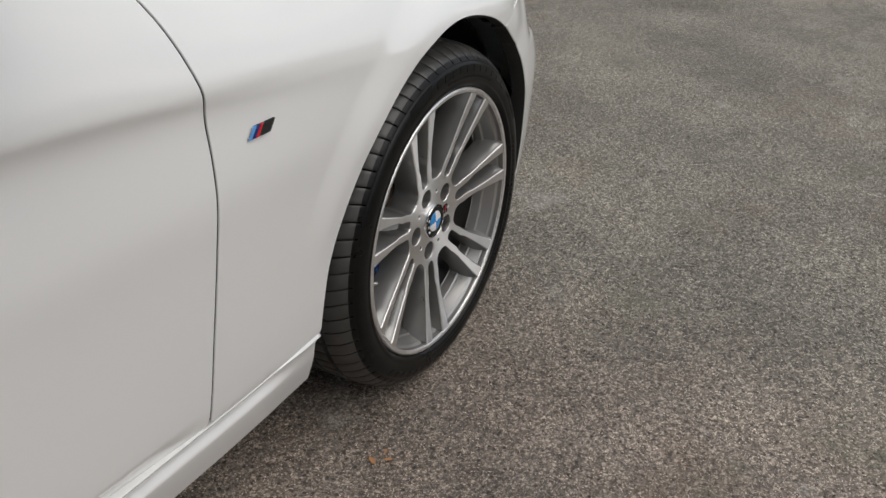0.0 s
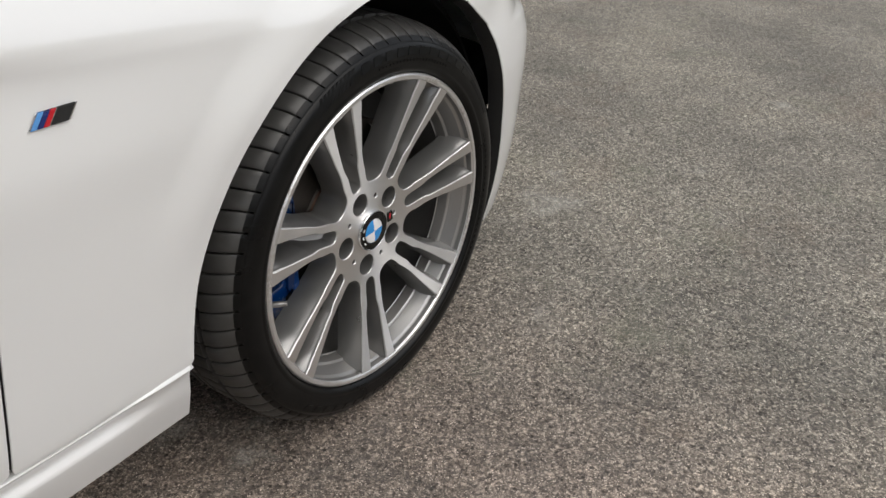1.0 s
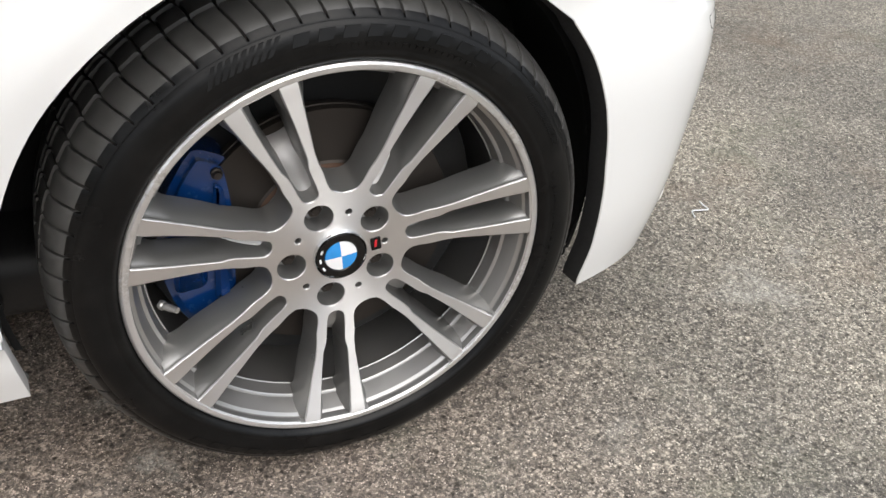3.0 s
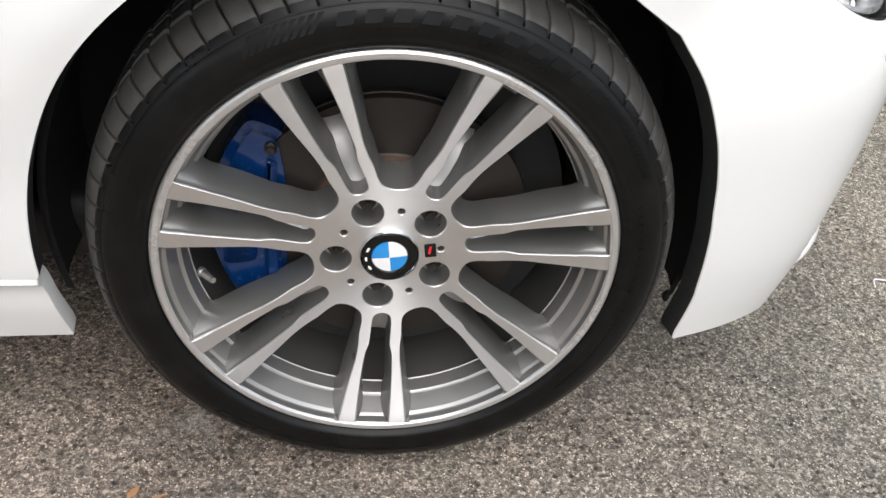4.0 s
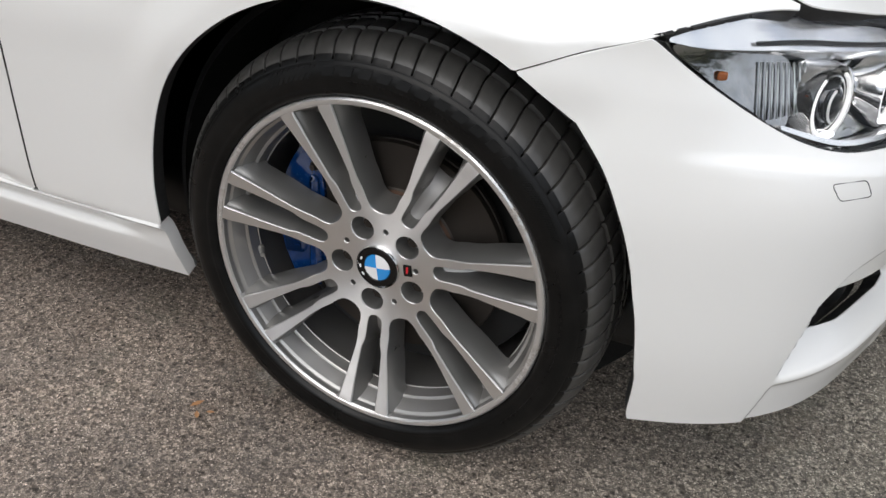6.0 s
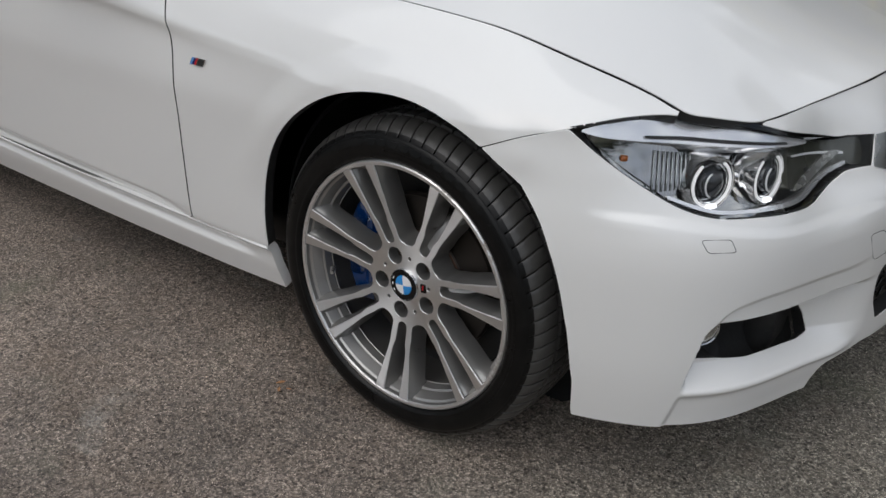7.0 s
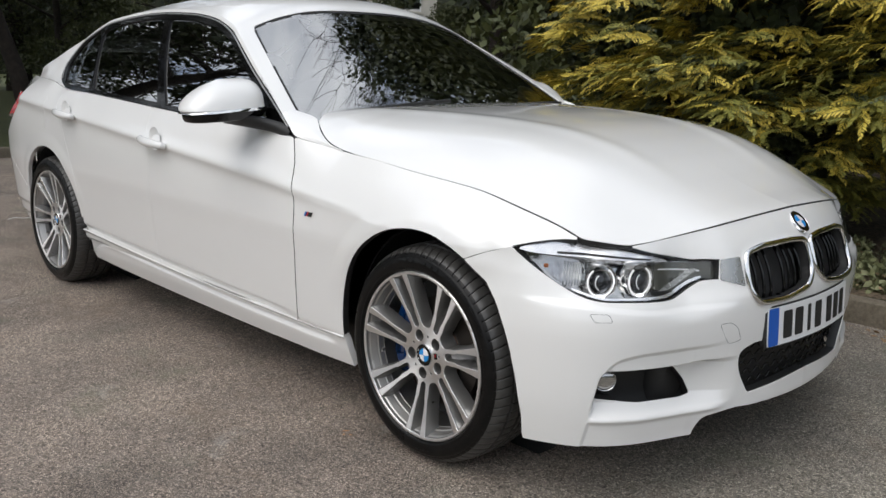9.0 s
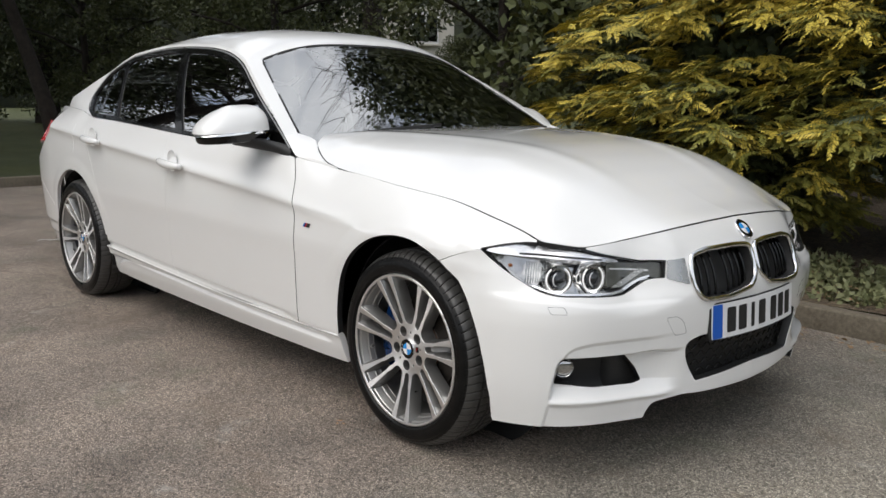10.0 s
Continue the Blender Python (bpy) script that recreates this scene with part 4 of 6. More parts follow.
def grown(o, k):
    c = o.mean(0)
    return c + (o - c) * k


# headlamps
# light and dark reflections are put into these two reflectors' colour by noise
REFLECTOR = plain("bowl_painted_reflections", (0.46, 0.46, 0.45), 0.08, 0.98, 26.0, 0.85, 1.0)
CORNER_REFLECTOR = plain("corner_painted_reflections", (0.34, 0.34, 0.34), 0.08, 0.98, 60.0, 0.95, 1.0)
BROW = plain("bright_metallised_strip", (0.90, 0.90, 0.91), 0.20, 0.75, 14.0, 0.10, 0.0)
GUIDE = Nodes("lit_light_guide", (0.9, 0.9, 0.9), 0.2, Emission_Color=(0.97, 0.98, 1.0, 1), Emission_Strength=1.5).mat
panel("headlamp_seal", inset(0.004), LAMP, BLACK, car, "black headlamp surround", holes=[LAMP.mean(0) + (LAMP - LAMP.mean(0)) * [0.985, 0.955]], cell=(0.004, 0.004), out=-1, rim=((0.001, 0.0), (0.012, 0.0)))
hood_gap = np.concatenate([smooth(LAMP_TOP[2:8]), smooth([(0.865, 0.7345), (0.7975, 0.728), (0.7175, 0.7185), (0.655, 0.705), (0.5925, 0.691), (0.5075, 0.6775)])])
panel("headlamp_top_seal", inset(0.003), hood_gap, GLOSS_BLACK, car, "black strip between headlamp and bonnet", cell=(0.004, 0.003), out=-1, rim=((0.001, 0.0), (0.01, 0.0)))
for ob in panel("headlamp", inset(0.002), LAMP, LENS, car, "clear headlamp lens over twin round projectors", cell=(0.008, 0.006), out=-1, rim=None):
    ob.visible_shadow = False
panel("headlamp_bowl", inset(0.055), grown(LAMP, 1.02), REFLECTOR, car, "silver reflector bowl with light and dark reflections in its colour", cell=(0.01, 0.008), out=-1, rim=None)
brow = np.concatenate([smooth([(1.03, 0.712), (0.995, 0.7235), (0.9475, 0.732), (0.9025, 0.734), (0.865, 0.732), (0.7975, 0.7255), (0.7175, 0.7155), (0.64, 0.699), (0.58, 0.684)]), smooth([(0.58, 0.679), (0.64, 0.685), (0.7175, 0.691), (0.7975, 0.695), (0.865, 0.698), (0.93, 0.700), (0.99, 0.703), (1.03, 0.708)])])


def brow_at(s, z):
    """The eyebrow lies back towards its upper edge, facing the sky."""
    lean_back = np.clip((np.asarray(z, float) - 0.680) / 0.05, 0, 1)
    near, far = inset(0.004)(s, z), inset(0.014)(s, z)
    return tuple(p * (1 - lean_back) + q * lean_back for p, q in zip(near, far))


panel("headlamp_brow", brow_at, brow, BROW, car, "bright silver eyebrow strip", cell=(0.006, 0.004), out=-1, rim=((0.001, 0), (0.03, 0.0)))
crease_line = smooth([(0.93, 0.7095), (0.865, 0.7085), (0.7975, 0.7050), (0.7175, 0.6995), (0.64, 0.692)])
panel("headlamp_brow_groove", lambda s, z: tuple(p + 0.0 * s for p in inset(0.0055)(s, z)), np.concatenate([crease_line, (crease_line - [0, 0.0045])[::-1]]), BLACK, car, "dark groove in the eyebrow strip", cell=(0.006, 0.002), out=-1, rim=None)
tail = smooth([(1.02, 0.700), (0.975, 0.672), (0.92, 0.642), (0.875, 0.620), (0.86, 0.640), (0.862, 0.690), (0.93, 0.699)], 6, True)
panel("headlamp_reflector", inset(0.028), tail, CORNER_REFLECTOR, car, "silver corner reflector with light and dark reflections in its colour", cell=(0.006, 0.005), out=-1, rim=((0.001, 0), (0.03, 0.0)))
shelf = np.concatenate([smooth([(0.88, 0.619), (0.80, 0.6005), (0.7275, 0.598), (0.6575, 0.5955), (0.605, 0.594), (0.57, 0.597), (0.5425, 0.605), (0.5075, 0.620), (0.47, 0.632)]), smooth([(0.47, 0.638), (0.505, 0.629), (0.54, 0.614), (0.57, 0.603), (0.605, 0.600), (0.6575, 0.601), (0.7275, 0.603), (0.80, 0.606), (0.88, 0.624)])])
panel("headlamp_floor", inset(0.016), shelf, BROW, car, "bright silver lower strip", cell=(0.005, 0.003), out=-1, rim=((0.001, 0), (0.03, 0.0)))


def frame_at(s, z, depth, ahead=0.0):
    """A pose on the right-hand nose with its z axis along the outward normal."""
    f = inset(depth)
    p, a, b = (np.array([float(c) for c in f(np.array(q), np.array(w))]) for q, w in ((s, z), (s + 0.004, z), (s, z + 0.004)))
    t = a - p
    n = -np.cross(t, b - p)
    n /= np.linalg.norm(n)
    n[2] *= 0.25
    n[0] += ahead * math.copysign(1.0, n[0])
    n /= np.linalg.norm(n)
    up = np.array([0, 0, 1.0]) - n * n[2]
    up /= np.linalg.norm(up)
    rt = np.cross(up, n)
    return Matrix(((rt[0], up[0], n[0], p[0]), (rt[1], up[1], n[1], p[1]), (rt[2], up[2], n[2], p[2]), (0, 0, 0, 1)))


def mirrored(name, me, m, parent, label=""):
    """A part on the right-hand side at the pose m, and its mirror image on the other side."""
    a = part(name, me, parent, label, m)
    flat = me.copy()
    flat.transform(Matrix.Diagonal((-1, 1, 1, 1)))
    flat.flip_normals()
    f = Matrix.Diagonal((1, -1, 1, 1))
    return a, part(name, flat, parent, label, f @ m @ Matrix.Diagonal((-1, 1, 1, 1)))


dark_end = smooth([(0.43, 0.630), (0.47, 0.632), (0.51, 0.620), (0.55, 0.606), (0.60, 0.612), (0.618, 0.620), (0.615, 0.660), (0.60, 0.678), (0.50, 0.673), (0.43, 0.672)], 6, True)
panel("headlamp_inner_panel", inset(0.022), dark_end, plain("dark_grey_bezel", (0.075, 0.076, 0.062), 0.16, 0.3, 60.0, 0.1, 0.0, Coat_Weight=0.6), car, "dark grey inner bezel", cell=(0.006, 0.005), out=-1, rim=((0.001, 0), (0.02, 0.0)))
BEZEL = turned("projector_bezel", [(0.0405, -0.030), (0.042, 0.000), (0.0455, 0.001), (0.047, -0.030)], plain("grey_bezel_ring", (0.55, 0.55, 0.55), 0.15, 0.95, 40.0, 0.1, 0.0), 48)
PROJECTOR = turned("projector", [(0.0, 0.020), (0.012, 0.018), (0.022, 0.012), (0.027, 0.002), (0.028, -0.004)], plain("projector_glass", (0.07, 0.073, 0.078), 0.03, 0.8, 20.0, 0.1, 0.0), 48)
SHROUD = turned("projector_shroud", [(0.0295, 0.004), (0.031, 0.008), (0.033, 0.008), (0.035, 0.0), (0.036, -0.05)], CHROME, 48)
FOOT = block("halo_foot", (0.020, 0.006, 0.012), GUIDE, 0.0025, 2)
# a silver arc stands in for the gleam of light on the glass
GLEAM = tube("projector_gleam", [(0.016 * math.cos(a) - 0.004, 0.020 * math.sin(a), 0.019) for a in np.linspace(math.radians(110), math.radians(250), 14)], 0.0016, SILVER, 6)
OUTER = turned("projector_collar", [(0.0415, 0.004), (0.0430, 0.012), (0.0450, 0.012), (0.0475, 0.002), (0.0480, -0.03)], CHROME, 48)
RING = tube("halo_ring", [(0.0375 * math.cos(a), 0.0375 * math.sin(a), 0.010) for a in np.linspace(math.radians(125), math.radians(415), 44)], 0.0026, DRL, 8)
for s0, z0 in ((0.802, 0.648), (0.671, 0.647)):
    m = frame_at(s0, z0, 0.038, 0.7)
    for nm, me, lb in (("projector", PROJECTOR, "dark glass projector lens"), ("projector_shroud", SHROUD, "chrome projector shroud"), ("projector_bezel", BEZEL, "chrome ring behind the projector"), ("halo_ring", RING, "open white running-light ring")):
        mirrored(nm, me, m, car, lb)
    mirrored("projector_collar", OUTER, m, car, "polished outer projector collar")
    mirrored("projector_gleam", GLEAM, m, car, "silver arc drawn as a gleam on the projector glass")
    mirrored("halo_foot", FOOT, m @ pose(0, -0.0375, 0.012), car, "brightly lit foot of the light ring")
mirrored("indicator_lens", block("indicator_lens", (0.012, 0.010, 0.006), AMBER, 0.003), frame_at(0.955, 0.674, 0.024), car, "small amber side reflector")
trim = rounded([(0.47, 0.6535), (0.60, 0.6655), (0.60, 0.6625), (0.47, 0.649)], 0.001)
panel("headlamp_trim", inset(0.019), trim, SILVER, car, "thin silver line on the dark bezel", cell=(0.004, 0.002), out=-1, rim=((0.001, 0), (0.01, 0.0)))
wedge = smooth([(0.600, 0.609), (0.560, 0.612), (0.525, 0.628), (0.490, 0.647), (0.478, 0.655), (0.505, 0.655), (0.545, 0.634), (0.590, 0.616)], 5, True)
panel("headlamp_wedge", inset(0.018), wedge, plain("satin_grey_plate", (0.42, 0.42, 0.40), 0.25, 0.6, 60.0, 0.1, 0.0), car, "satin grey wedge beside the inner projector", cell=(0.004, 0.003), out=-1, rim=((0.001, 0), (0.008, 0.0)))
for k in range(9):
    x0 = 0.905 - 0.008 * k
    rib = [(x0, 0.626 + 0.0035 * k * 0.4), (x0, 0.688)]
    pts = [[float(c) for c in inset(0.024)(np.array(u), np.array(w))] for u, w in smooth(rib, 4)]
    part("headlamp_rib", tube("headlamp_rib", pts, 0.0014, LENS_RIB, 6), car)
    part("headlamp_rib", tube("headlamp_rib", [(a, -b, c) for a, b, c in pts], 0.0014, LENS_RIB, 6), car)
# kidney grilles
for sgn in (1, -1):
    ring_pts = [[float(c) for c in inset(-0.003)(np.array(u), np.array(w))] for u, w in smooth(grown(KIDNEY, 1.03)[::2], 4, True)]
    part("grille_surround", tube("grille_surround", [(a, sgn * b, c) for a, b, c in ring_pts], 0.0090, CHROME, 12, True), car, "chrome kidney-shaped grille surround")
panel("grille_backing", inset(0.045), grown(KIDNEY, 1.04), BLACK, car, cell=(0.012, 0.012), out=-1, rim=None)
k_lo, k_hi = KIDNEY.min(0), KIDNEY.max(0)
for i in range(9):
    s = k_lo[0] + (k_hi[0] - k_lo[0]) * (i + 0.6) / 9.3
    col = KIDNEY[np.abs(KIDNEY[:, 0] - s) < 0.03]
    z0, z1 = col[:, 1].min() + 0.006, col[:, 1].max() - 0.006
    pts = [[float(c) for c in inset(0.020 + 0.012 * abs(2 * k - 1) ** 2)(np.array(s), np.array(z0 + (z1 - z0) * k))] for k in np.linspace(0, 1, 8)]
    right_bar = tube("grille_slat", pts, 0.0045, GLOSS_BLACK, 8)
    left_bar = tube("grille_slat", [(a, -b, c) for a, b, c in pts], 0.0045, GLOSS_BLACK, 8)
    part("grille_slat", right_bar, car), part("grille_slat", left_bar, car)
bridge = rounded([(0.422, 0.624), (0.4125, 0.6755), (0.345, 0.679), (0.340, 0.602)], 0.004)
panel("grille_bridge", inset(-0.002), bridge, plain("brushed_silver", (0.42, 0.42, 0.41), 0.26, 0.95, 12.0, 0.08, 0.0), car, "brushed silver link between grille and headlamp", cell=(0.004, 0.004), out=-1, rim=((0.001, 0.0005), (0.02, 0.0)))

# lower grille and fog intakes
mesh_fn = inset(0.05)
panel("lower_grille", mesh_fn, np.array([(0.0, 0.45), (0.0, 0.24), (0.45, 0.24), (0.45, 0.45)]), BLACK, car, "black honeycomb lower grille", cell=(0.02, 0.02), out=-1, rim=None)
for row in range(6):
    z = 0.285 + 0.026 * row
    reach = 0.25 + 0.022 * row
    ss = np.arange(0.0, reach, 0.012)
    pts = [[float(c) for c in inset(0.030)(np.array(s), np.array(z + (0.006 if (i // 2 + row) % 2 else -0.006)))] for i, s in enumerate(ss)]
    part("grille_bar", tube("grille_bar", pts, 0.0028, GLOSS_BLACK, 6), car)
    part("grille_bar", tube("grille_bar", [(a, -b, c) for a, b, c in pts], 0.0028, GLOSS_BLACK, 6), car)
panel("intake_liner", inset(0.055), grown(FOG, 1.06), BLACK, car, "black plastic intake", cell=(0.01, 0.01), out=-1, rim=None)
FOG_LAMP = turned("fog_lamp", [(0.0, 0.008), (0.014, 0.007), (0.024, 0.003), (0.027, 0.0), (0.029, 0.0015), (0.031, -0.002), (0.032, -0.03)], plain("smoked_fog_glass", (0.50, 0.50, 0.50), 0.12, 0.9, 40.0, 0.3, 0.5), 40)
mirrored("fog_lamp", FOG_LAMP, frame_at(0.768, 0.368, 0.014), car, "round clear fog lamp in the intake")

# small shut lines: washer covers and towing eye cover
def outline_bar(name, pts, fn, r=0.0006):
    p = [[float(c) for c in fn(np.array(s), np.array(z))] for s, z in pts]
    part(name, tube(name, p, r, SEAL, 6, True), car)
    part(name, tube(name, [(a, -b, c) for a, b, c in p], r, SEAL, 6, True), car)


outline_bar("washer_cover", rounded([(0.8275, 0.565), (0.78, 0.565), (0.77, 0.545), (0.815, 0.545)], 0.006), nose)
outline_bar("towing_cover", rounded([(0.445, 0.5125), (0.4025, 0.5125), (0.376, 0.495), (0.359, 0.456), (0.4075, 0.4525)], 0.012), nose)

# number plate, bent a little round the nose
def plate_at(lift):
    return lambda y, z: (0.786 + lift - 0.36 * y * y - 0.06 * (z - 0.475), y, z)


def box_outline(y0, y1, z0, z1, r):
    return rounded([(y0, z0), (y1, z0), (y1, z1), (y0, z1)], r)


panel("plate_holder", plate_at(-0.004), box_outline(-0.266, 0.266, 0.415, 0.535, 0.006), BLACK, car, "", both=False, cell=(0.02, 0.02), out=1, rim=((0.001, 0.0), (0.014, 0.0)))
plate = panel("number_plate", plate_at(0.0), box_outline(-0.258, 0.258, 0.420, 0.530, 0.004), WHITE, car, "white plate with a blue band and dark bars", both=False, cell=(0.02, 0.02), out=1, rim=((0.001, 0.0), (0.003, 0.0)))[0]
panel("plate_band", plate_at(0.0012), box_outline(-0.257, -0.212, 0.421, 0.529, 0.003), PLATE_BLUE, plate, "blue band", both=False, cell=(0.02, 0.02), out=1, rim=None)
for i in range(7):
    y = -0.168 + 0.058 * i + (0.022 if i > 3 else 0)
    panel("plate_bar", plate_at(0.0012), box_outline(y - (0.010 if i == 2 else 0.022), y + (0.010 if i == 2 else 0.022), 0.435, 0.515, 0.004), BLACK, plate, "black bar", both=False, cell=(0.01, 0.02), out=1, rim=None)


def roundel(r):
    """A round badge: chrome rim, black ring and four quarters."""
    rim = turned("badge", [(0.0, 0.0), (r * 0.93, 0.002), (r * 0.97, 0.0045), (r, 0.003), (r * 1.01, -0.004)], CHROME, 56)
    ring = turned("badge_ring", [(r * 0.60, 0.0035), (r * 0.64, 0.0048), (r * 0.90, 0.0045), (r * 0.93, 0.003)], GLOSS_BLACK, 56)
    mid = turned("badge_roundel", [(0.0, 0.0055), (r * 0.3, 0.0053), (r * 0.58, 0.0045), (r * 0.61, 0.003)], ROUNDEL, 56)
    return rim, ring, mid


rim, ring, mid = roundel(0.037)
b = part("badge", rim, car, "round blue and white badge with a black ring", pose(0.7030, 0.0, 0.738, 90, 0, 90) @ pose(0, 0, 0, -44))
part("badge_ring", ring, b), part("badge_roundel", mid, b)

# wing badge: three slanted stripes and a chrome block
wing_badge_at = pose(-0.519, -half_width(-0.519, 0.684) - 0.001, 0.684, 90, 0, 0)
lean = lambda x0, x1: [(0.78 * x0 - 0.005, -0.0075), (0.78 * x1 - 0.005, -0.0075), (0.78 * x1 + 0.005, 0.0075), (0.78 * x0 + 0.005, 0.0075)]
emblem = mirrored("wing_emblem", slab("wing_emblem", rounded(lean(-0.029, 0.027), 0.001), 0.002, CHROME, 0.0005), wing_badge_at, car, "small chrome wing emblem with three coloured stripes")
for a0, a1, mat in ((-0.026, -0.0185, BADGE_BLUE), (-0.018, -0.010, BADGE_NAVY), (-0.0095, -0.002, BADGE_RED), (0.0, 0.024, BLACK)):
    part("emblem_stripe", slab("emblem_stripe", lean(a0, a1), 0.0028, mat, 0.0004), emblem[0])
    part("emblem_stripe", slab("emblem_stripe", [(-x, y) for x, y in lean(a0, a1)][::-1], 0.0028, mat, 0.0004), emblem[1])

# door handles
for x, z in ((-1.588, 0.832), (-2.505, 0.892)):
    y = -half_width(x, z)
    bar = [(x - 0.108 + 0.216 * k, y - 0.012 - 0.022 * math.sin(math.pi * k) ** 0.6, z + 0.008 - 0.016 * k) for k in np.linspace(0.0, 1.0, 15)]
    w = [0.0125 + 0.006 * math.sin(math.pi * k) for k in np.linspace(0, 1, 15)]
    mirrored("door_handle", tube("door_handle", [(a - x, b - y, c - z) for a, b, c in bar], w, PAINT, 12), pose(x, y, z), car, "white pull handle")
    cup = turned("handle_recess", [(0.0, -0.016), (0.030, -0.012), (0.043, -0.003), (0.047, 0.0012), (0.050, 0.0)], PAINT, 40)
    mirrored("handle_recess", cup, pose(x + 0.005, y - 0.003, z + 0.014, 90, 0, 0), car)

# door mirrors
def door_mirror(place, sgn):
    """A domed white cap on a black lower shell that runs into a wedge-shaped foot at the window's corner."""
    flip = Matrix.Diagonal((1, sgn, 1, 1))

    def add(name, verts, faces, mat, label):
        me = mesh_from(name, verts, faces, [mat])
        me.transform(place @ flip)
        if sgn < 0:
            me.flip_normals()
        me.set_sharp_from_angle(angle=radians(50))
        part(name, me, car, label)

    def shell_of(z0, z1, fill, n=36, m=14, base=0.0, lean_in=0.012, slope=0.0):
        v, f = [], []
        for j in range(m + 1):
            k = j / m
            z = z0 + (z1 - z0) * k
            w = fill(k)
            for i in range(n):
                a = 2 * math.pi * i / n
                c, d = math.cos(a), math.sin(a)
                px = math.copysign(abs(c) ** 0.74, c) * 0.078 * w
                py = math.copysign(abs(d) ** 0.68, d) * 0.142 * ((0.25 + 0.75 * w) if d < 0 else (0.45 + 0.55 * w))
                drop = slope * max(0.0, min(1.0, (-py - 0.01) / 0.13)) ** 1.2 * k * (z1 - z0)
                v.append((px * (1.0 if c < 0 else 1.15) + 0.10 * py - base * k, py + lean_in * k**1.5, z + 0.06 * py - drop))
        for j in range(m):
            f += [(j * n + i, j * n + (i + 1) % n, (j + 1) * n + (i + 1) % n, (j + 1) * n + i) for i in range(n)]
        f += [tuple(range(n))[::-1], tuple(m * n + i for i in range(n))]
        return v, f

    add("mirror_housing", *shell_of(-0.034, 0.064, lambda k: max(0.0, 1 - k**2.6) ** 0.5, base=0.022, lean_in=0.014, slope=0.42), PAINT, "white domed door mirror cap")
    add("mirror_base", *shell_of(-0.074, -0.043, lambda k: 0.80 + 0.215 * k**0.6), GLOSS_BLACK, "black lower mirror shell")
    add("mirror_strip", *shell_of(-0.0435, -0.0335, lambda k: 1.030), CHROME, "slim indicator strip")
    foot = smooth([(0.03, 0.02, -0.066), (0.075, 0.10, -0.085), (0.13, 0.140, -0.098), (0.19, 0.150, -0.112)], 6)
    v, f = [], []
    for p, w, h in zip(foot, np.linspace(0.05, 0.030, len(foot)), np.linspace(0.020, 0.014, len(foot))):
        v += [(p[0] + w * math.cos(a) * 0.9, p[1] + w * math.sin(a) * 0.35 * 1.4, p[2] + h * math.sin(a + 0.8)) for a in np.linspace(0, 2 * math.pi, 12, endpoint=False)]
    for j in range(len(foot) - 1):
        f += [(j * 12 + i, j * 12 + (i + 1) % 12, (j + 1) * 12 + (i + 1) % 12, (j + 1) * 12 + i) for i in range(12)]
    add("mirror_arm", v, f, BLACK, "black mirror foot")


door_mirror(pose(-0.925, -0.960, 1.040), 1)
door_mirror(pose(-1.06, 0.895, 1.020), -1)

# rear end
tail_plan = lambda y: -3.79 - 0.05 * (1 - (y / 0.64) ** 2)
rear = rounded([(-0.605, 0.26), (0.605, 0.26), (0.605, 0.90), (0.53, 0.99), (-0.53, 0.99), (-0.605, 0.90)], 0.05)
panel("boot_lid", lambda y, z: (tail_plan(y) - 0.02 * np.sin((z - 0.26) * 4) + 0.12 * step(z, 0.82, 1.06), y, z), rear, PAINT, car, both=False, cell=(0.03, 0.03), out=-1)
deck = np.array([(-3.69, -1), (-3.0, -1), (-3.0, 1), (-3.69, 1)])
panel("boot_deck", lambda x, v: (x, v * (plan(x) - edge_in(x) - 0.002), edge_z(x) - 0.001 + 0.035 * (1 - v * v)), deck, PAINT, car, both=False, cell=(0.03, 0.06), out=1)
lamp = rounded([(-3.34, 0.850), (-3.775, 0.79), (-3.755, 0.93), (-3.39, 0.965)], 0.02)
panel("tail_lamp", lambda x, z: (x, -(half_width(x, z) + 0.003 + 0.02 * step(-x, 3.34, 3.42)), z), lamp, RED_LENS, car, "red tail lamp", cell=(0.012, 0.01), out=1)
flap = rounded([(-2.98, 0.80), (-2.80, 0.80), (-2.80, 0.96), (-2.98, 0.96)], 0.02)
panel("fuel_flap", shell(-0.0012), flap, PAINT, car, cell=(0.02, 0.02), out=1, rim=((0.001, 0.0), (0.002, 0.0)))

# underside and cabin
flap_me = slab("sill_flap", rounded([(-0.010, -0.034), (0.010, -0.034), (0.016, -0.022), (0.006, -0.008), (-0.010, 0.000)], 0.004), 0.004, plain("grey_flap_plastic", (0.10, 0.10, 0.095), 0.6, 0.0, 150.0, 0.2, 0.1), 0.001)
mirrored("sill_flap", flap_me, pose(-0.378, -0.800, 0.225, 90, 0, 0), car, "small grey plastic flap at the sill's end")
part("floor_pan", block("floor_pan", (3.9, 1.35, 0.10), BLACK, 0.03), car, "", pose(-1.5, 0, 0.235))
part("engine_bay", block("engine_bay", (0.9, 0.95, 0.45), BLACK, 0.05), car, "", pose(-0.02, 0, 0.46))
part("front_crash_beam", block("front_crash_beam", (0.10, 1.1, 0.40), BLACK, 0.04), car, "", pose(0.56, 0, 0.45))
part("dashboard", block("dashboard", (0.42, 1.34, 0.16), INTERIOR, 0.05, 4), car, "dark dashboard", pose(-0.98, 0, 0.90))
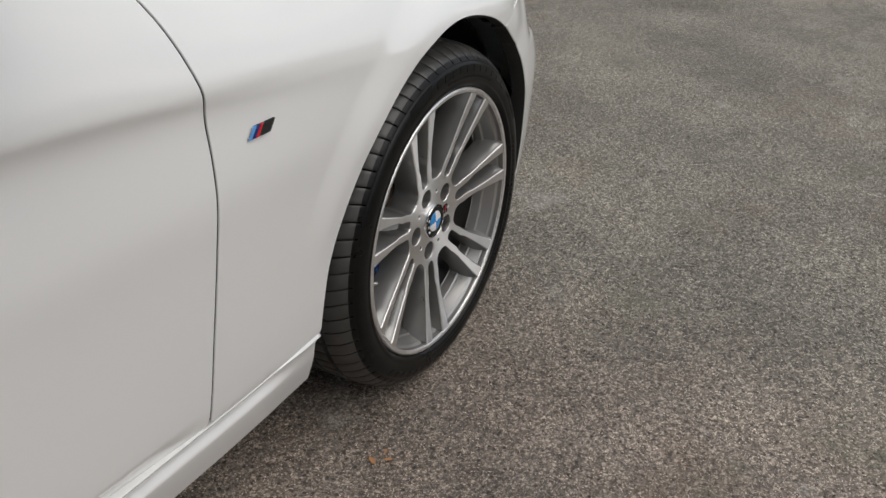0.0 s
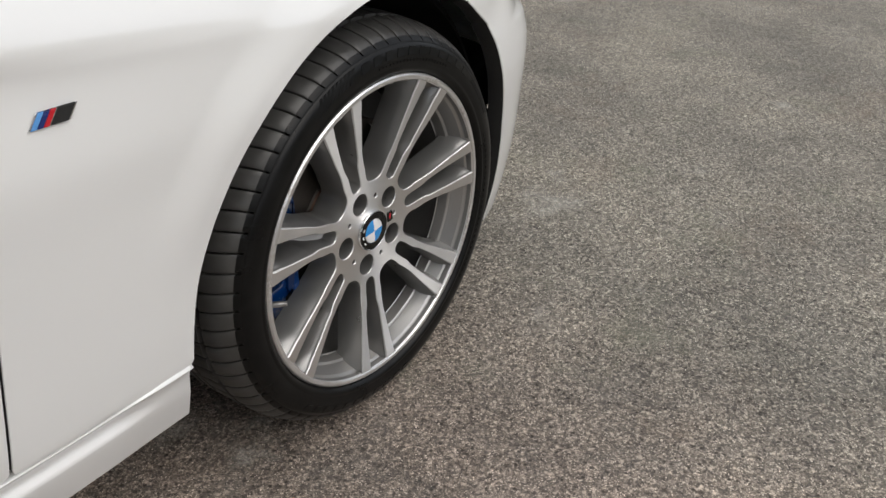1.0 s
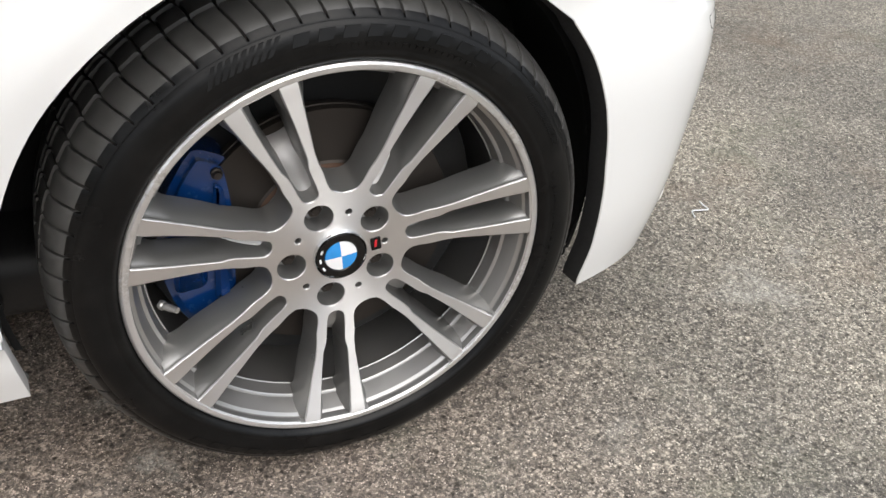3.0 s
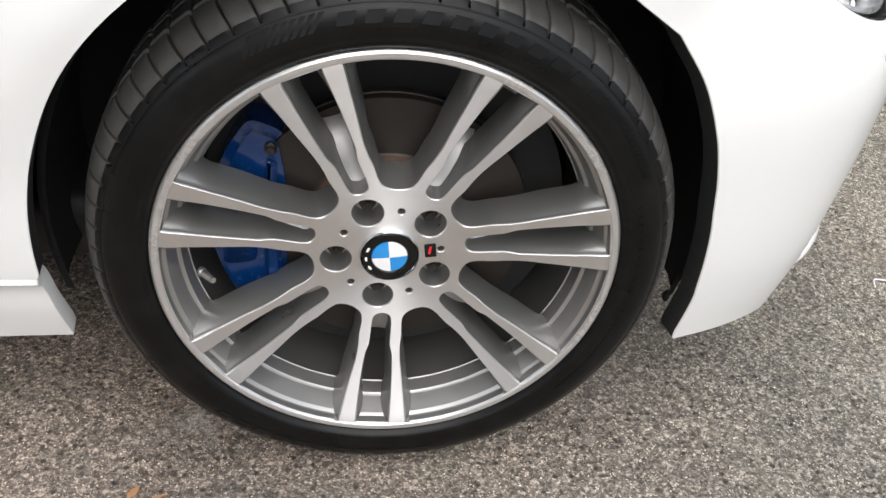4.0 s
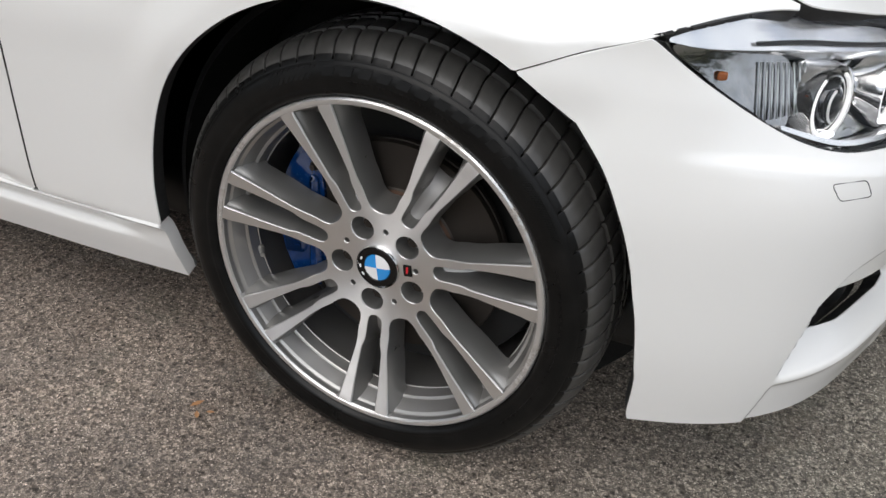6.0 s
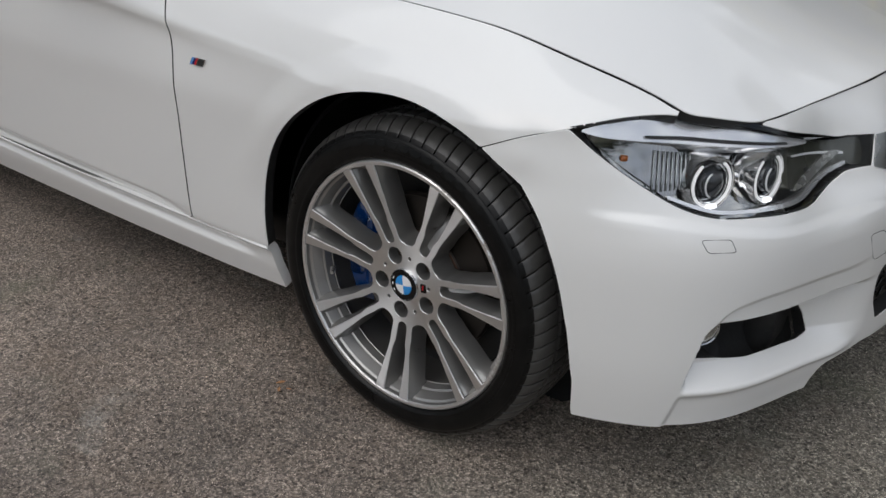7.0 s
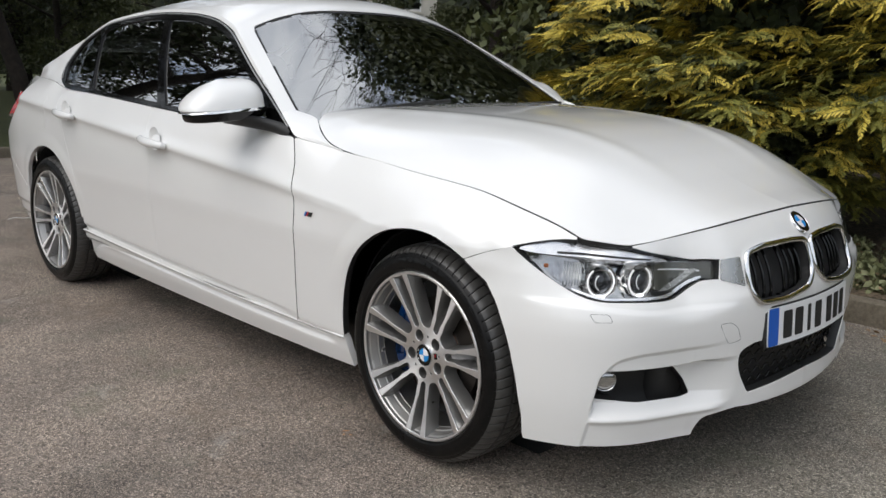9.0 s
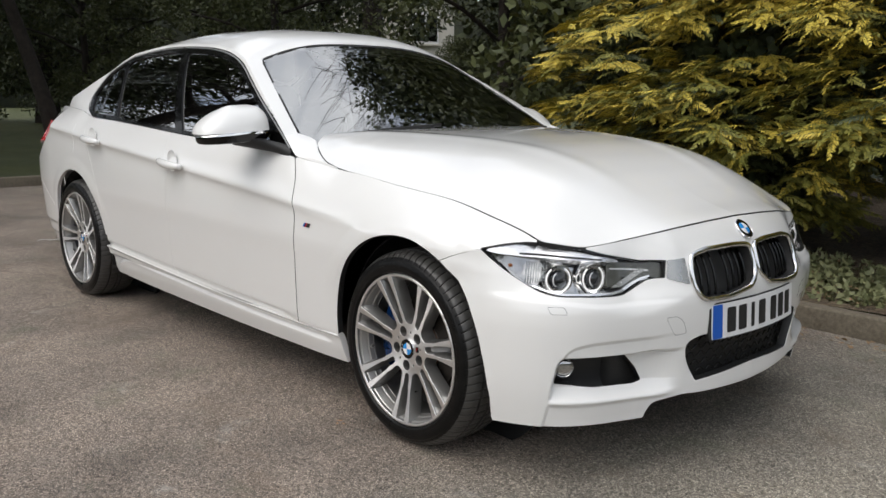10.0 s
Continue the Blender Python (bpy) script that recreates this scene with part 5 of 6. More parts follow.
for y in (-0.37, 0.37):
    part("seat", block("seat", (0.50, 0.50, 0.16), INTERIOR, 0.06, 4), car, "dark front seat", pose(-1.75, y, 0.60))
    part("seat_back", block("seat_back", (0.15, 0.48, 0.62), INTERIOR, 0.06, 4), car, "", pose(-2.02, y, 0.92, 0, -16, 0))
    part("headrest", block("headrest", (0.09, 0.26, 0.17), INTERIOR, 0.04, 4), car, "", pose(-2.14, y, 1.25, 0, -10, 0))
part("rear_bench", block("rear_bench", (0.5, 1.25, 0.35), INTERIOR, 0.08, 4), car, "", pose(-2.55, 0, 0.65))
part("rear_bench_back", block("rear_bench_back", (0.16, 1.25, 0.55), INTERIOR, 0.07, 4), car, "", pose(-2.85, 0, 0.92, 0, -22, 0))
part("parcel_shelf", block("parcel_shelf", (0.55, 1.2, 0.03), INTERIOR, 0.01), car, "", pose(-3.0, 0, 1.03))
STEER = pose(-1.22, -0.37, 0.95, 0, -66, 0)
wheel_ring = tube("steering_wheel", [(0.185 * math.cos(a), 0.185 * math.sin(a), 0) for a in np.linspace(0, 2 * math.pi, 48, endpoint=False)], 0.015, BLACK, 10, True)
part("steering_wheel", wheel_ring, car, "black steering wheel", STEER)
part("steering_boss", block("steering_boss", (0.14, 0.30, 0.05), BLACK, 0.02), car, "", STEER)
part("rear_view_mirror", block("rear_view_mirror", (0.03, 0.22, 0.06), BLACK, 0.015), car, "", pose(-1.36, 0, 1.26))
for y, x0 in ((-0.55, -0.735), (0.15, -0.725)):
    pts = [roof(np.array(x0 - 0.02 - 0.03 * k), np.array((y + 0.55 * k) / 0.80)) for k in np.linspace(0, 1, 10)]
    part("wiper", tube("wiper", [(float(a), float(b), float(c) + 0.014) for a, b, c in pts], 0.007, BLACK, 8), car, "black wiper blade")


# ---- wheels ----
T0, PAIR = radians(10.4), 2 * math.pi / 7
outer_lat = curve((0.07, 0.022), (0.098, 0.0245), (0.115, 0.0248), (0.135, 0.0246), (0.15, 0.0262), (0.18, 0.0313), (0.236, 0.0404), (0.25, 0.0428))
inner_lat = curve((0.07, 0.0085), (0.09, 0.0106), (0.100, 0.0117), (0.112, 0.0121), (0.128, 0.0127), (0.142, 0.0163), (0.18, 0.0193), (0.236, 0.0216), (0.25, 0.0220))
face_h = curve((0.0, -0.0285), (0.05, -0.0285), (0.075, -0.0280), (0.10, -0.0255), (0.16, -0.0165), (0.22, -0.0055), (0.244, -0.0012), (0.26, -0.0012))


def polar(axis, r, lat):
    c, s = math.cos(axis), math.sin(axis)
    return (r * c - lat * s, r * s + lat * c)


def wide_gap(k):
    a, b = T0 + PAIR * k, T0 + PAIR * (k + 1)
    rs = [0.2430, 0.225, 0.20, 0.175, 0.15, 0.13, 0.115]
    m = (a + b) / 2
    left = [polar(a, r, float(outer_lat(r))) for r in rs]
    right_ = [polar(b, r, -float(outer_lat(r))) for r in rs]
    foot = [polar(m, 0.0975, -0.0212), polar(m, 0.0882, -0.0138), polar(m, 0.0848, 0.0), polar(m, 0.0882, 0.0138), polar(m, 0.0975, 0.0212)]
    sidewall = smooth(left + foot + right_[::-1], 8)
    e0, e1 = math.atan2(right_[0][1], right_[0][0]), math.atan2(left[0][1], left[0][0])
    e0 += 2 * math.pi * (e0 < e1)
    rim_arc = np.array([(0.2452 * math.cos(t), 0.2452 * math.sin(t)) for t in np.linspace(e0, e1, 20)[1:-1]])
    return np.concatenate([sidewall, rim_arc])


def narrow_gap(k):
    a = T0 + PAIR * k
    rs = [0.2440, 0.21, 0.18, 0.15, 0.142, 0.130, 0.115, 0.10]
    left = [polar(a, r, float(inner_lat(r))) for r in rs]
    right_ = [polar(a, r, -float(inner_lat(r))) for r in rs]
    return np.concatenate([smooth(left + [polar(a, 0.0890, 0.0092), polar(a, 0.0848, 0.0), polar(a, 0.0890, -0.0092)] + right_[::-1], 8)])


def wheel_face(u, v):
    r = np.hypot(u, v)
    return u, v, face_h(r)


def flank_spread(u, v):
    """How far the painted flanks slope: most in the wide gaps, little in the bolt holes."""
    r, a = np.hypot(u, v), (np.arctan2(v, u) - T0 + PAIR / 2) % PAIR - PAIR / 2
    lat = np.abs(r * np.sin(a))
    return np.where(r < 0.083, 0.25, np.where(r > 0.2428, 0.15, np.where(lat < inner_lat(r) + 0.003, 0.26 + 0.36 * step(r, 0.120, 0.150), 0.20 + 0.42 * step(r, 0.105, 0.175)) + 0.60 * step(r, 0.205, 0.232)))


LUGS = [radians(44 + 72 * k) for k in range(5)]


def build_wheel():
    """A wheel about its axle: x ahead, y up, z outwards; z = 0 at the rim's lip."""
    barrel = [(0.2465, -0.003), (0.2440, -0.0125), (0.2415, -0.0145), (0.2400, -0.0155), (0.2330, -0.0375), (0.2305, -0.0385), (0.2290, -0.0400), (0.2255, -0.0570), (0.2240, -0.0580), (0.2245, -0.0600), (0.2350, -0.0630), (0.2340, -0.1900), (0.2400, -0.2150)]
    wheel = part("wheel", turned("wheel", barrel, ALLOY_DARK, 160), car, "grey alloy wheel with seven machined twin spokes, kerb-scuffed lip")
    holes = [wide_gap(k) for k in range(7)] + [narrow_gap(k) for k in range(7)]
    holes += [circle(0.060 * math.cos(a), 0.060 * math.sin(a), 0.0182, 44) for a in LUGS]
    holes += [circle(0.058 * math.cos(a + radians(36)), 0.058 * math.sin(a + radians(36)), 0.0048, 20) for a in LUGS]
    v, f, n, mk = sheet(wheel_face, circle(0, 0, 0.2510, 220), holes, (0.0022, 0.0022), 1, ((0.0020, 0.0017), (0.006, 0.0034), (0.018, 0.0072), (0.048, 0.0115)), spread=flank_spread)
    part("wheel_face", mesh_from("wheel_face", v, f, [MACHINED, ALLOY], mk, n), wheel, "machined twin spokes with grey painted flanks")
    part("rim_lip", turned("rim_lip", [(0.2448, -0.010), (0.2454, -0.0005), (0.2462, 0.0004), (0.2490, 0.0012), (0.2520, 0.0010), (0.2545, -0.001), (0.2560, -0.006), (0.2555, -0.016)], LIP, 200), wheel, "bright rim lip with kerb scuffs")
    # webs that close the foot of each pair of spokes
    drop = curve((0.080, -0.046), (0.095, -0.053), (0.120, -0.059), (0.138, -0.066), (0.150, -0.076), (0.160, -0.092))
    vs = [(*polar(0.0, r, t * (float(inner_lat(r)) - 0.001)), float(drop(r)) + 0.004 * t * t) for r in np.linspace(0.082, 0.160, 14) for t in np.linspace(-1, 1, 5)]
    web = mesh_from("spoke_web", vs, [(i * 5 + j, (i + 1) * 5 + j, (i + 1) * 5 + j + 1, i * 5 + j + 1) for i in range(13) for j in range(4)], [SCOOP])
    for k in range(7):
        part("spoke_web", web, wheel, at=Matrix.Rotation(T0 + PAIR * k, 4, "Z"))
    part("hub_bore", turned("hub_bore", [(0.0, -0.060), (0.088, -0.060), (0.090, -0.120), (0.0, -0.121)], ALLOY_DARK, 64), wheel)
    bolt = turned("lug_bolt", [(0.0, 0.012), (0.004, 0.012), (0.005, 0.010), (0.0085, 0.010), (0.0095, 0.008), (0.0095, -0.004)], STEEL, 6)
    for a in LUGS:
        part("lug_bolt", bolt, wheel, at=pose(0.060 * math.cos(a), 0.060 * math.sin(a), -0.056))
    rm, rg, md = roundel(0.0335)
    cap = part("centre_cap", rm, wheel, "centre cap with blue and white quarters", pose(0, 0, -0.0275, 0, 0, 7))
    ring_ob, mid_ob = part("cap_ring", rg, wheel, "", pose(0, 0, -0.0273, 0, 0, 7)), part("cap_roundel", md, wheel, "", pose(0, 0, -0.0272, 0, 0, 7))
    tag = part("wheel_tag", slab("wheel_tag", rounded([(-0.0065, -0.009), (0.0065, -0.009), (0.0065, 0.009), (-0.0065, 0.009)], 0.002), 0.0015, GLOSS_BLACK, 0.0004), wheel, "tiny black tag with coloured bars", pose(0.0460 * math.cos(radians(8)), 0.0460 * math.sin(radians(8)), -0.0285, 0, 0, 8))
    part("tag_stripe", slab("tag_stripe", [(-0.003, -0.004), (0.000, -0.004), (0.002, 0.006), (-0.001, 0.006)], 0.0018, BADGE_RED), wheel, "", tag.matrix_basis.copy())
    for t in (62, 90, 118):
        q = radians(t + 97)
        part("cap_mark", slab("cap_mark", rounded([(-0.0026, -0.0012), (0.0026, -0.0012), (0.0026, 0.0012), (-0.0026, 0.0012)], 0.0005), 0.0008, SILVER), wheel, "pale raised mark", pose(0.0262 * math.cos(q), 0.0262 * math.sin(q), -0.0228, 0, 0, t + 7))
    stem = [(0.0, 0.026), (0.0035, 0.026), (0.004, 0.018), (0.0045, 0.017), (0.0045, 0.006), (0.006, 0.004), (0.006, 0.0)]
    a = radians(191)
    part("valve", turned("valve", stem, ALLOY_DARK, 16), wheel, "metal valve stem", pose(0.214 * math.cos(a), 0.214 * math.sin(a), -0.045) @ Matrix.Rotation(a, 4, "Z") @ pose(0, 0, 0, 0, -38, 0))
    # tyre
    half = [(0.2480, -0.016), (0.2560, -0.0035), (0.2585, 0.0015), (0.2625, 0.0050), (0.2660, 0.0058), (0.2685, 0.0050), (0.2700, 0.0052), (0.2760, 0.0062), (0.2850, 0.0062), (0.2935, 0.0040), (0.3000, 0.0008), (0.3008, -0.0004), (0.3030, -0.0012), (0.3090, -0.0068), (0.3140, -0.0120), (0.3185, -0.0190), (0.3225, -0.0280), (0.3255, -0.0370), (0.3275, -0.0470), (0.3282, -0.0520), (0.3210, -0.0535), (0.3210, -0.0600), (0.3290, -0.0615), (0.3300, -0.0800), (0.3304, -0.0960), (0.3230, -0.0975), (0.3230, -0.1060), (0.3305, -0.1075)]
    prof = half + [(r, -0.225 - h) for r, h in half[::-1]]

    # the rings are turned against each other so that the grooves follow the grid
    pitch = [0.0, 0.20, 0.36, 0.445, 0.475, 0.50, 0.525, 0.555, 0.64, 0.82]
    turn = np.array([(k + q) / 70 * 2 * math.pi for k in range(70) for q in pitch])
    cut = np.array([max(0.0, 1 - abs(q - 0.5) / 0.056) ** 0.5 for _ in range(70) for q in pitch])
    tv = []
    for r, h in prof:
        twist = -(h * 5.0 + 0.06 * math.sin((h + 0.02) * 70.0)) * 2 * math.pi / 70
        rr = r - 0.0095 * cut * float(np.clip((r - 0.3060) / 0.004, 0, 1))
        tv.append(np.stack([rr * np.cos(turn + twist), rr * np.sin(turn + twist), np.full(len(turn), h)], 1))
    tv, k = np.stack(tv, 1).reshape(-1, 3), len(prof)
    tf, runs = [], []
    for i in range(len(turn)):
        p, q = i * k, (i + 1) % len(turn) * k
        tf += [(p + j, q + j, q + j + 1, p + j + 1) for j in range(k - 1)]
        runs += [1 if (prof[j][0] + prof[j + 1][0]) / 2 > 0.3075 else 0 for j in range(k - 1)]
    me = mesh_from("tyre", tv, tf, [RUBBER, TREAD], runs)
    me.set_sharp_from_angle(angle=radians(32))
    part("tyre", me, wheel, "low-profile black tyre with grooved shoulder")
    # raised sidewall marks: blocks of their size, and fine ribs
    def arc_bars(r, a0, a1, count, fill, tall, skewed):
        vv, ff = [], []
        for i in range(count):
            c = a0 + (a1 - a0) * (i + 0.5) / count
            w = abs(a1 - a0) / count * fill / 2
            for dr, da in ((-tall, -w), (-tall, w), (tall, w + skewed), (tall, -w + skewed)):
                q, t = r + dr, c + da
                hh = float(np.interp(q, [p[0] for p in half[:16]], [p[1] for p in half[:16]]))
                vv += [(q * math.cos(t), q * math.sin(t), hh + 0.0010), (q * math.cos(t), q * math.sin(t), hh - 0.001)]
            b = i * 8
            ff += [(b, b + 2, b + 4, b + 6)] + [(b + 2 * j, b + 2 * j + 1, b + (2 * j + 3) % 8, b + (2 * j + 2) % 8) for j in range(4)]
        return vv, ff

    for r, a0, a1, c, fill, tall, sk, lb in ((0.2900, radians(104), radians(47), 11, 0.62, 0.0056, -0.014, "raised block marks on the sidewall"), (0.2905, radians(122), radians(107), 9, 0.6, 0.0080, -0.05, "fine ribs"), (0.2905, radians(44), radians(27), 24, 0.5, 0.004, -0.02, "fine ribs"), (0.2765, radians(96), radians(60), 22, 0.6, 0.0020, 0.0, "small marks"), (0.2765, radians(20), radians(-40), 26, 0.55, 0.0020, 0.0, "small marks"), (0.2900, radians(284), radians(227), 11, 0.62, 0.0056, -0.014, "raised block marks on the sidewall")):
        vv, ff = arc_bars(r, a0, a1, c, fill, tall, sk)
        tagged(part("sidewall_lettering", mesh_from("sidewall_lettering", vv, ff, [RUBBER], smooth_faces=False), wheel, lb), kind="stuff")
    part("brake_disc", turned("brake_disc", [(0.095, -0.082), (0.098, -0.084), (0.165, -0.084), (0.166, -0.086), (0.166, -0.094), (0.163, -0.096), (0.166, -0.098), (0.166, -0.108), (0.090, -0.108)], STEEL, 96), wheel, "worn steel brake disc")
    part("disc_bell", turned("disc_bell", [(0.05, -0.060), (0.080, -0.062), (0.0865, -0.068), (0.088, -0.082), (0.100, -0.086)], RUST, 72), wheel, "rust-brown disc bell")
    part("dust_shield", turned("dust_shield", [(0.02, -0.135), (0.205, -0.130), (0.216, -0.128)], BLACK, 64), wheel)
    return wheel


def caliper_mesh():
    a = np.linspace(radians(139), radians(213), 16)
    o = [(0.203 * math.cos(t), 0.203 * math.sin(t)) for t in a] + [(-0.118, -0.104), (-0.108, -0.060), (-0.106, 0.0), (-0.108, 0.070), (-0.116, 0.118)]
    me = slab("brake_caliper", rounded(o, 0.014), 0.084, BLUE, 0.009)
    me.shade_smooth()
    me.set_sharp_from_angle(angle=radians(50))
    return me


def caliper(place):
    """A smooth blue caliper over the disc, with one upright ridge, a sunk pin and a bleed nipple."""
    c = part("brake_caliper", caliper_mesh(), car, "glossy blue brake caliper", place @ pose(0, 0, -0.162))
    ridge = slab("caliper_rib", rounded([(-0.010, -0.085), (0.011, -0.085), (0.008, 0.0), (0.007, 0.066), (-0.004, 0.072), (-0.008, 0.0)], 0.005), 0.016, BLUE, 0.005)
    ridge.shade_smooth()
    part("caliper_rib", ridge, c, "", pose(-0.132, 0.020, 0.080))
    cover = slab("caliper_cover", rounded([(-0.022, -0.060), (0.018, -0.054), (0.018, 0.054), (-0.014, 0.060)], 0.012), 0.012, BLUE, 0.004)
    cover.shade_smooth()
    part("caliper_cover", cover, c, "", pose(-0.168, 0.006, 0.078))
    for x, y in ((-0.131, 0.104), (-0.137, -0.078)):
        part("caliper_pin", turned("caliper_pin", [(0, 0.012), (0.0045, 0.012), (0.005, 0.008), (0.007, 0.006), (0.007, 0.0)], STEEL, 12), c, "", pose(x, y, 0.082))


first = build_wheel()
front_right, rear_right = pose(0, -0.872, AXLE_Z, 90, 0, 0), pose(REAR_X, -0.893, AXLE_Z, 90, 0, 0)
first.matrix_basis = front_right
half_turn = pose(0, 0, 0, 0, 0, 180)
copy_thing(first, rear_right @ pose(0, 0, 0, 0, 0, 17))
copy_thing(first, pose(0, 0.872, AXLE_Z) @ half_turn @ pose(0, 0, 0, 90, 0, 0))
copy_thing(first, pose(REAR_X, 0.893, AXLE_Z) @ half_turn @ pose(0, 0, 0, 90, 0, 0))
caliper(front_right), caliper(rear_right @ pose(0, 0, 0, 0, 0, 17))


def arch_liner(cx, sgn):
    """The dark liner over a wheel, with its inner wall and fixings."""
    prof = [(0.3865, 0.062), (0.3880, 0.0), (0.396, -0.05), (0.396, -0.24)] if cx < -1 else [(0.376, 0.0), (0.386, -0.004), (0.396, -0.05), (0.396, -0.24)]
    v, f = lathe(prof, 48, radians(-15), radians(210))
    me = mesh_from("arch_liner", v, f, [FELT])
    m = pose(cx, sgn * 0.79, AXLE_Z, 90, 0, 0) if sgn < 0 else pose(cx, 0.79, AXLE_Z) @ half_turn @ pose(0, 0, 0, 90, 0, 0)
    ob = part("arch_liner", me, car, "black wheel arch liner", m)
    wall = slab("liner_wall", circle(0, 0, 0.395, 40), 0.02, FELT)
    part("liner_wall", wall, ob, "", pose(0, 0, -0.25))
    clip = turned("liner_clip", [(0, 0.004), (0.005, 0.004), (0.008, 0.001), (0.0085, 0.0)], BLACK, 14)
    for t in (-17, 12, 60, 110, 165):
        part("liner_clip", clip, ob, "", Matrix.Rotation(radians(t), 4, "Z") @ pose(0.391, 0, -0.02) @ pose(0, 0, 0, 0, -90, 0))


for cx in (0.0, REAR_X):
    for sgn in (-1, 1):
        arch_liner(cx, sgn)


# ---- planting ----
def many(verts, faces, mats, poses, picks):
    """Joins copies of one small mesh. picks: for each copy, the material index of each face."""
    v, f = np.asarray(verts, float), np.asarray(faces)
    n = len(poses)
    h = np.concatenate([v, np.ones((len(v), 1))], 1)
    allv = np.einsum("nij,vj->nvi", np.asarray(poses)[:, :3, :], h).reshape(-1, 3)
    allf = (f[None] + (np.arange(n) * len(v))[:, None, None]).reshape(-1, f.shape[1])
    return allv, allf, np.asarray(picks).reshape(-1)


def big_mesh(name, verts, quads, mats, index):
    me = bpy.data.meshes.new(name)
    me.vertices.add(len(verts)), me.loops.add(quads.size), me.polygons.add(len(quads))
    me.vertices.foreach_set("co", np.asarray(verts, np.float32).ravel())
    me.loops.foreach_set("vertex_index", quads.astype(np.int32).ravel())
    me.polygons.foreach_set("loop_start", np.arange(0, quads.size, quads.shape[1], dtype=np.int32))
    for m in mats:
        me.materials.append(m)
    me.polygons.foreach_set("material_index", np.asarray(index, np.int32))
    me.update(calc_edges=True)
    return me


def basis(way, up):
    """Poses from directions: x along way, z near up."""
    x = way / np.linalg.norm(way, axis=1, keepdims=True)
    y = np.cross(up, x)
    y /= np.maximum(np.linalg.norm(y, axis=1, keepdims=True), 1e-9)
    z = np.cross(x, y)
    return np.stack([x, y, z], 2)


def frond():
    """A flat, drooping conifer spray with alternate branchlets, each with small scale leaves."""
    v, f, outer = [], [], []

    def leaf(ax, ay, bx, by, w, tip):
        dx, dy = bx - ax, by - ay
        l = math.hypot(dx, dy)
        nx, ny = -dy / l * w, dx / l * w
        mx, my = ax + dx * 0.45, ay + dy * 0.45
        b = len(v)
        for x, y in ((ax, ay), (mx + nx, my + ny), (bx, by), (mx - nx, my - ny)):
            r = math.hypot(x, y)
            v.append((x, y, 0.16 * x - 1.7 * r * r - 5.0 * y * y + 0.006 * math.sin(60 * y)))
        f.append((b, b + 1, b + 2, b + 3))
        outer.append(tip)

    leaf(0, 0, 0.27, 0, 0.006, False)
    for k in range(9):
        x = 0.018 + 0.029 * k
        for sgn in (-1, 1):
            ln = (0.088 + 0.016 * math.sin(9.0 * k + sgn)) * (1 - 0.085 * k) * (0.50 + 0.50 * min(1, k / 2.0))
            a = sgn * math.radians(52 - 3.0 * k + 8 * math.sin(5.0 * k + 2 * sgn))
            leaf(x, 0, x + ln * math.cos(a), ln * math.sin(a), 0.0088, k > 0)
    return v, f, np.array(outer)


FROND = frond()


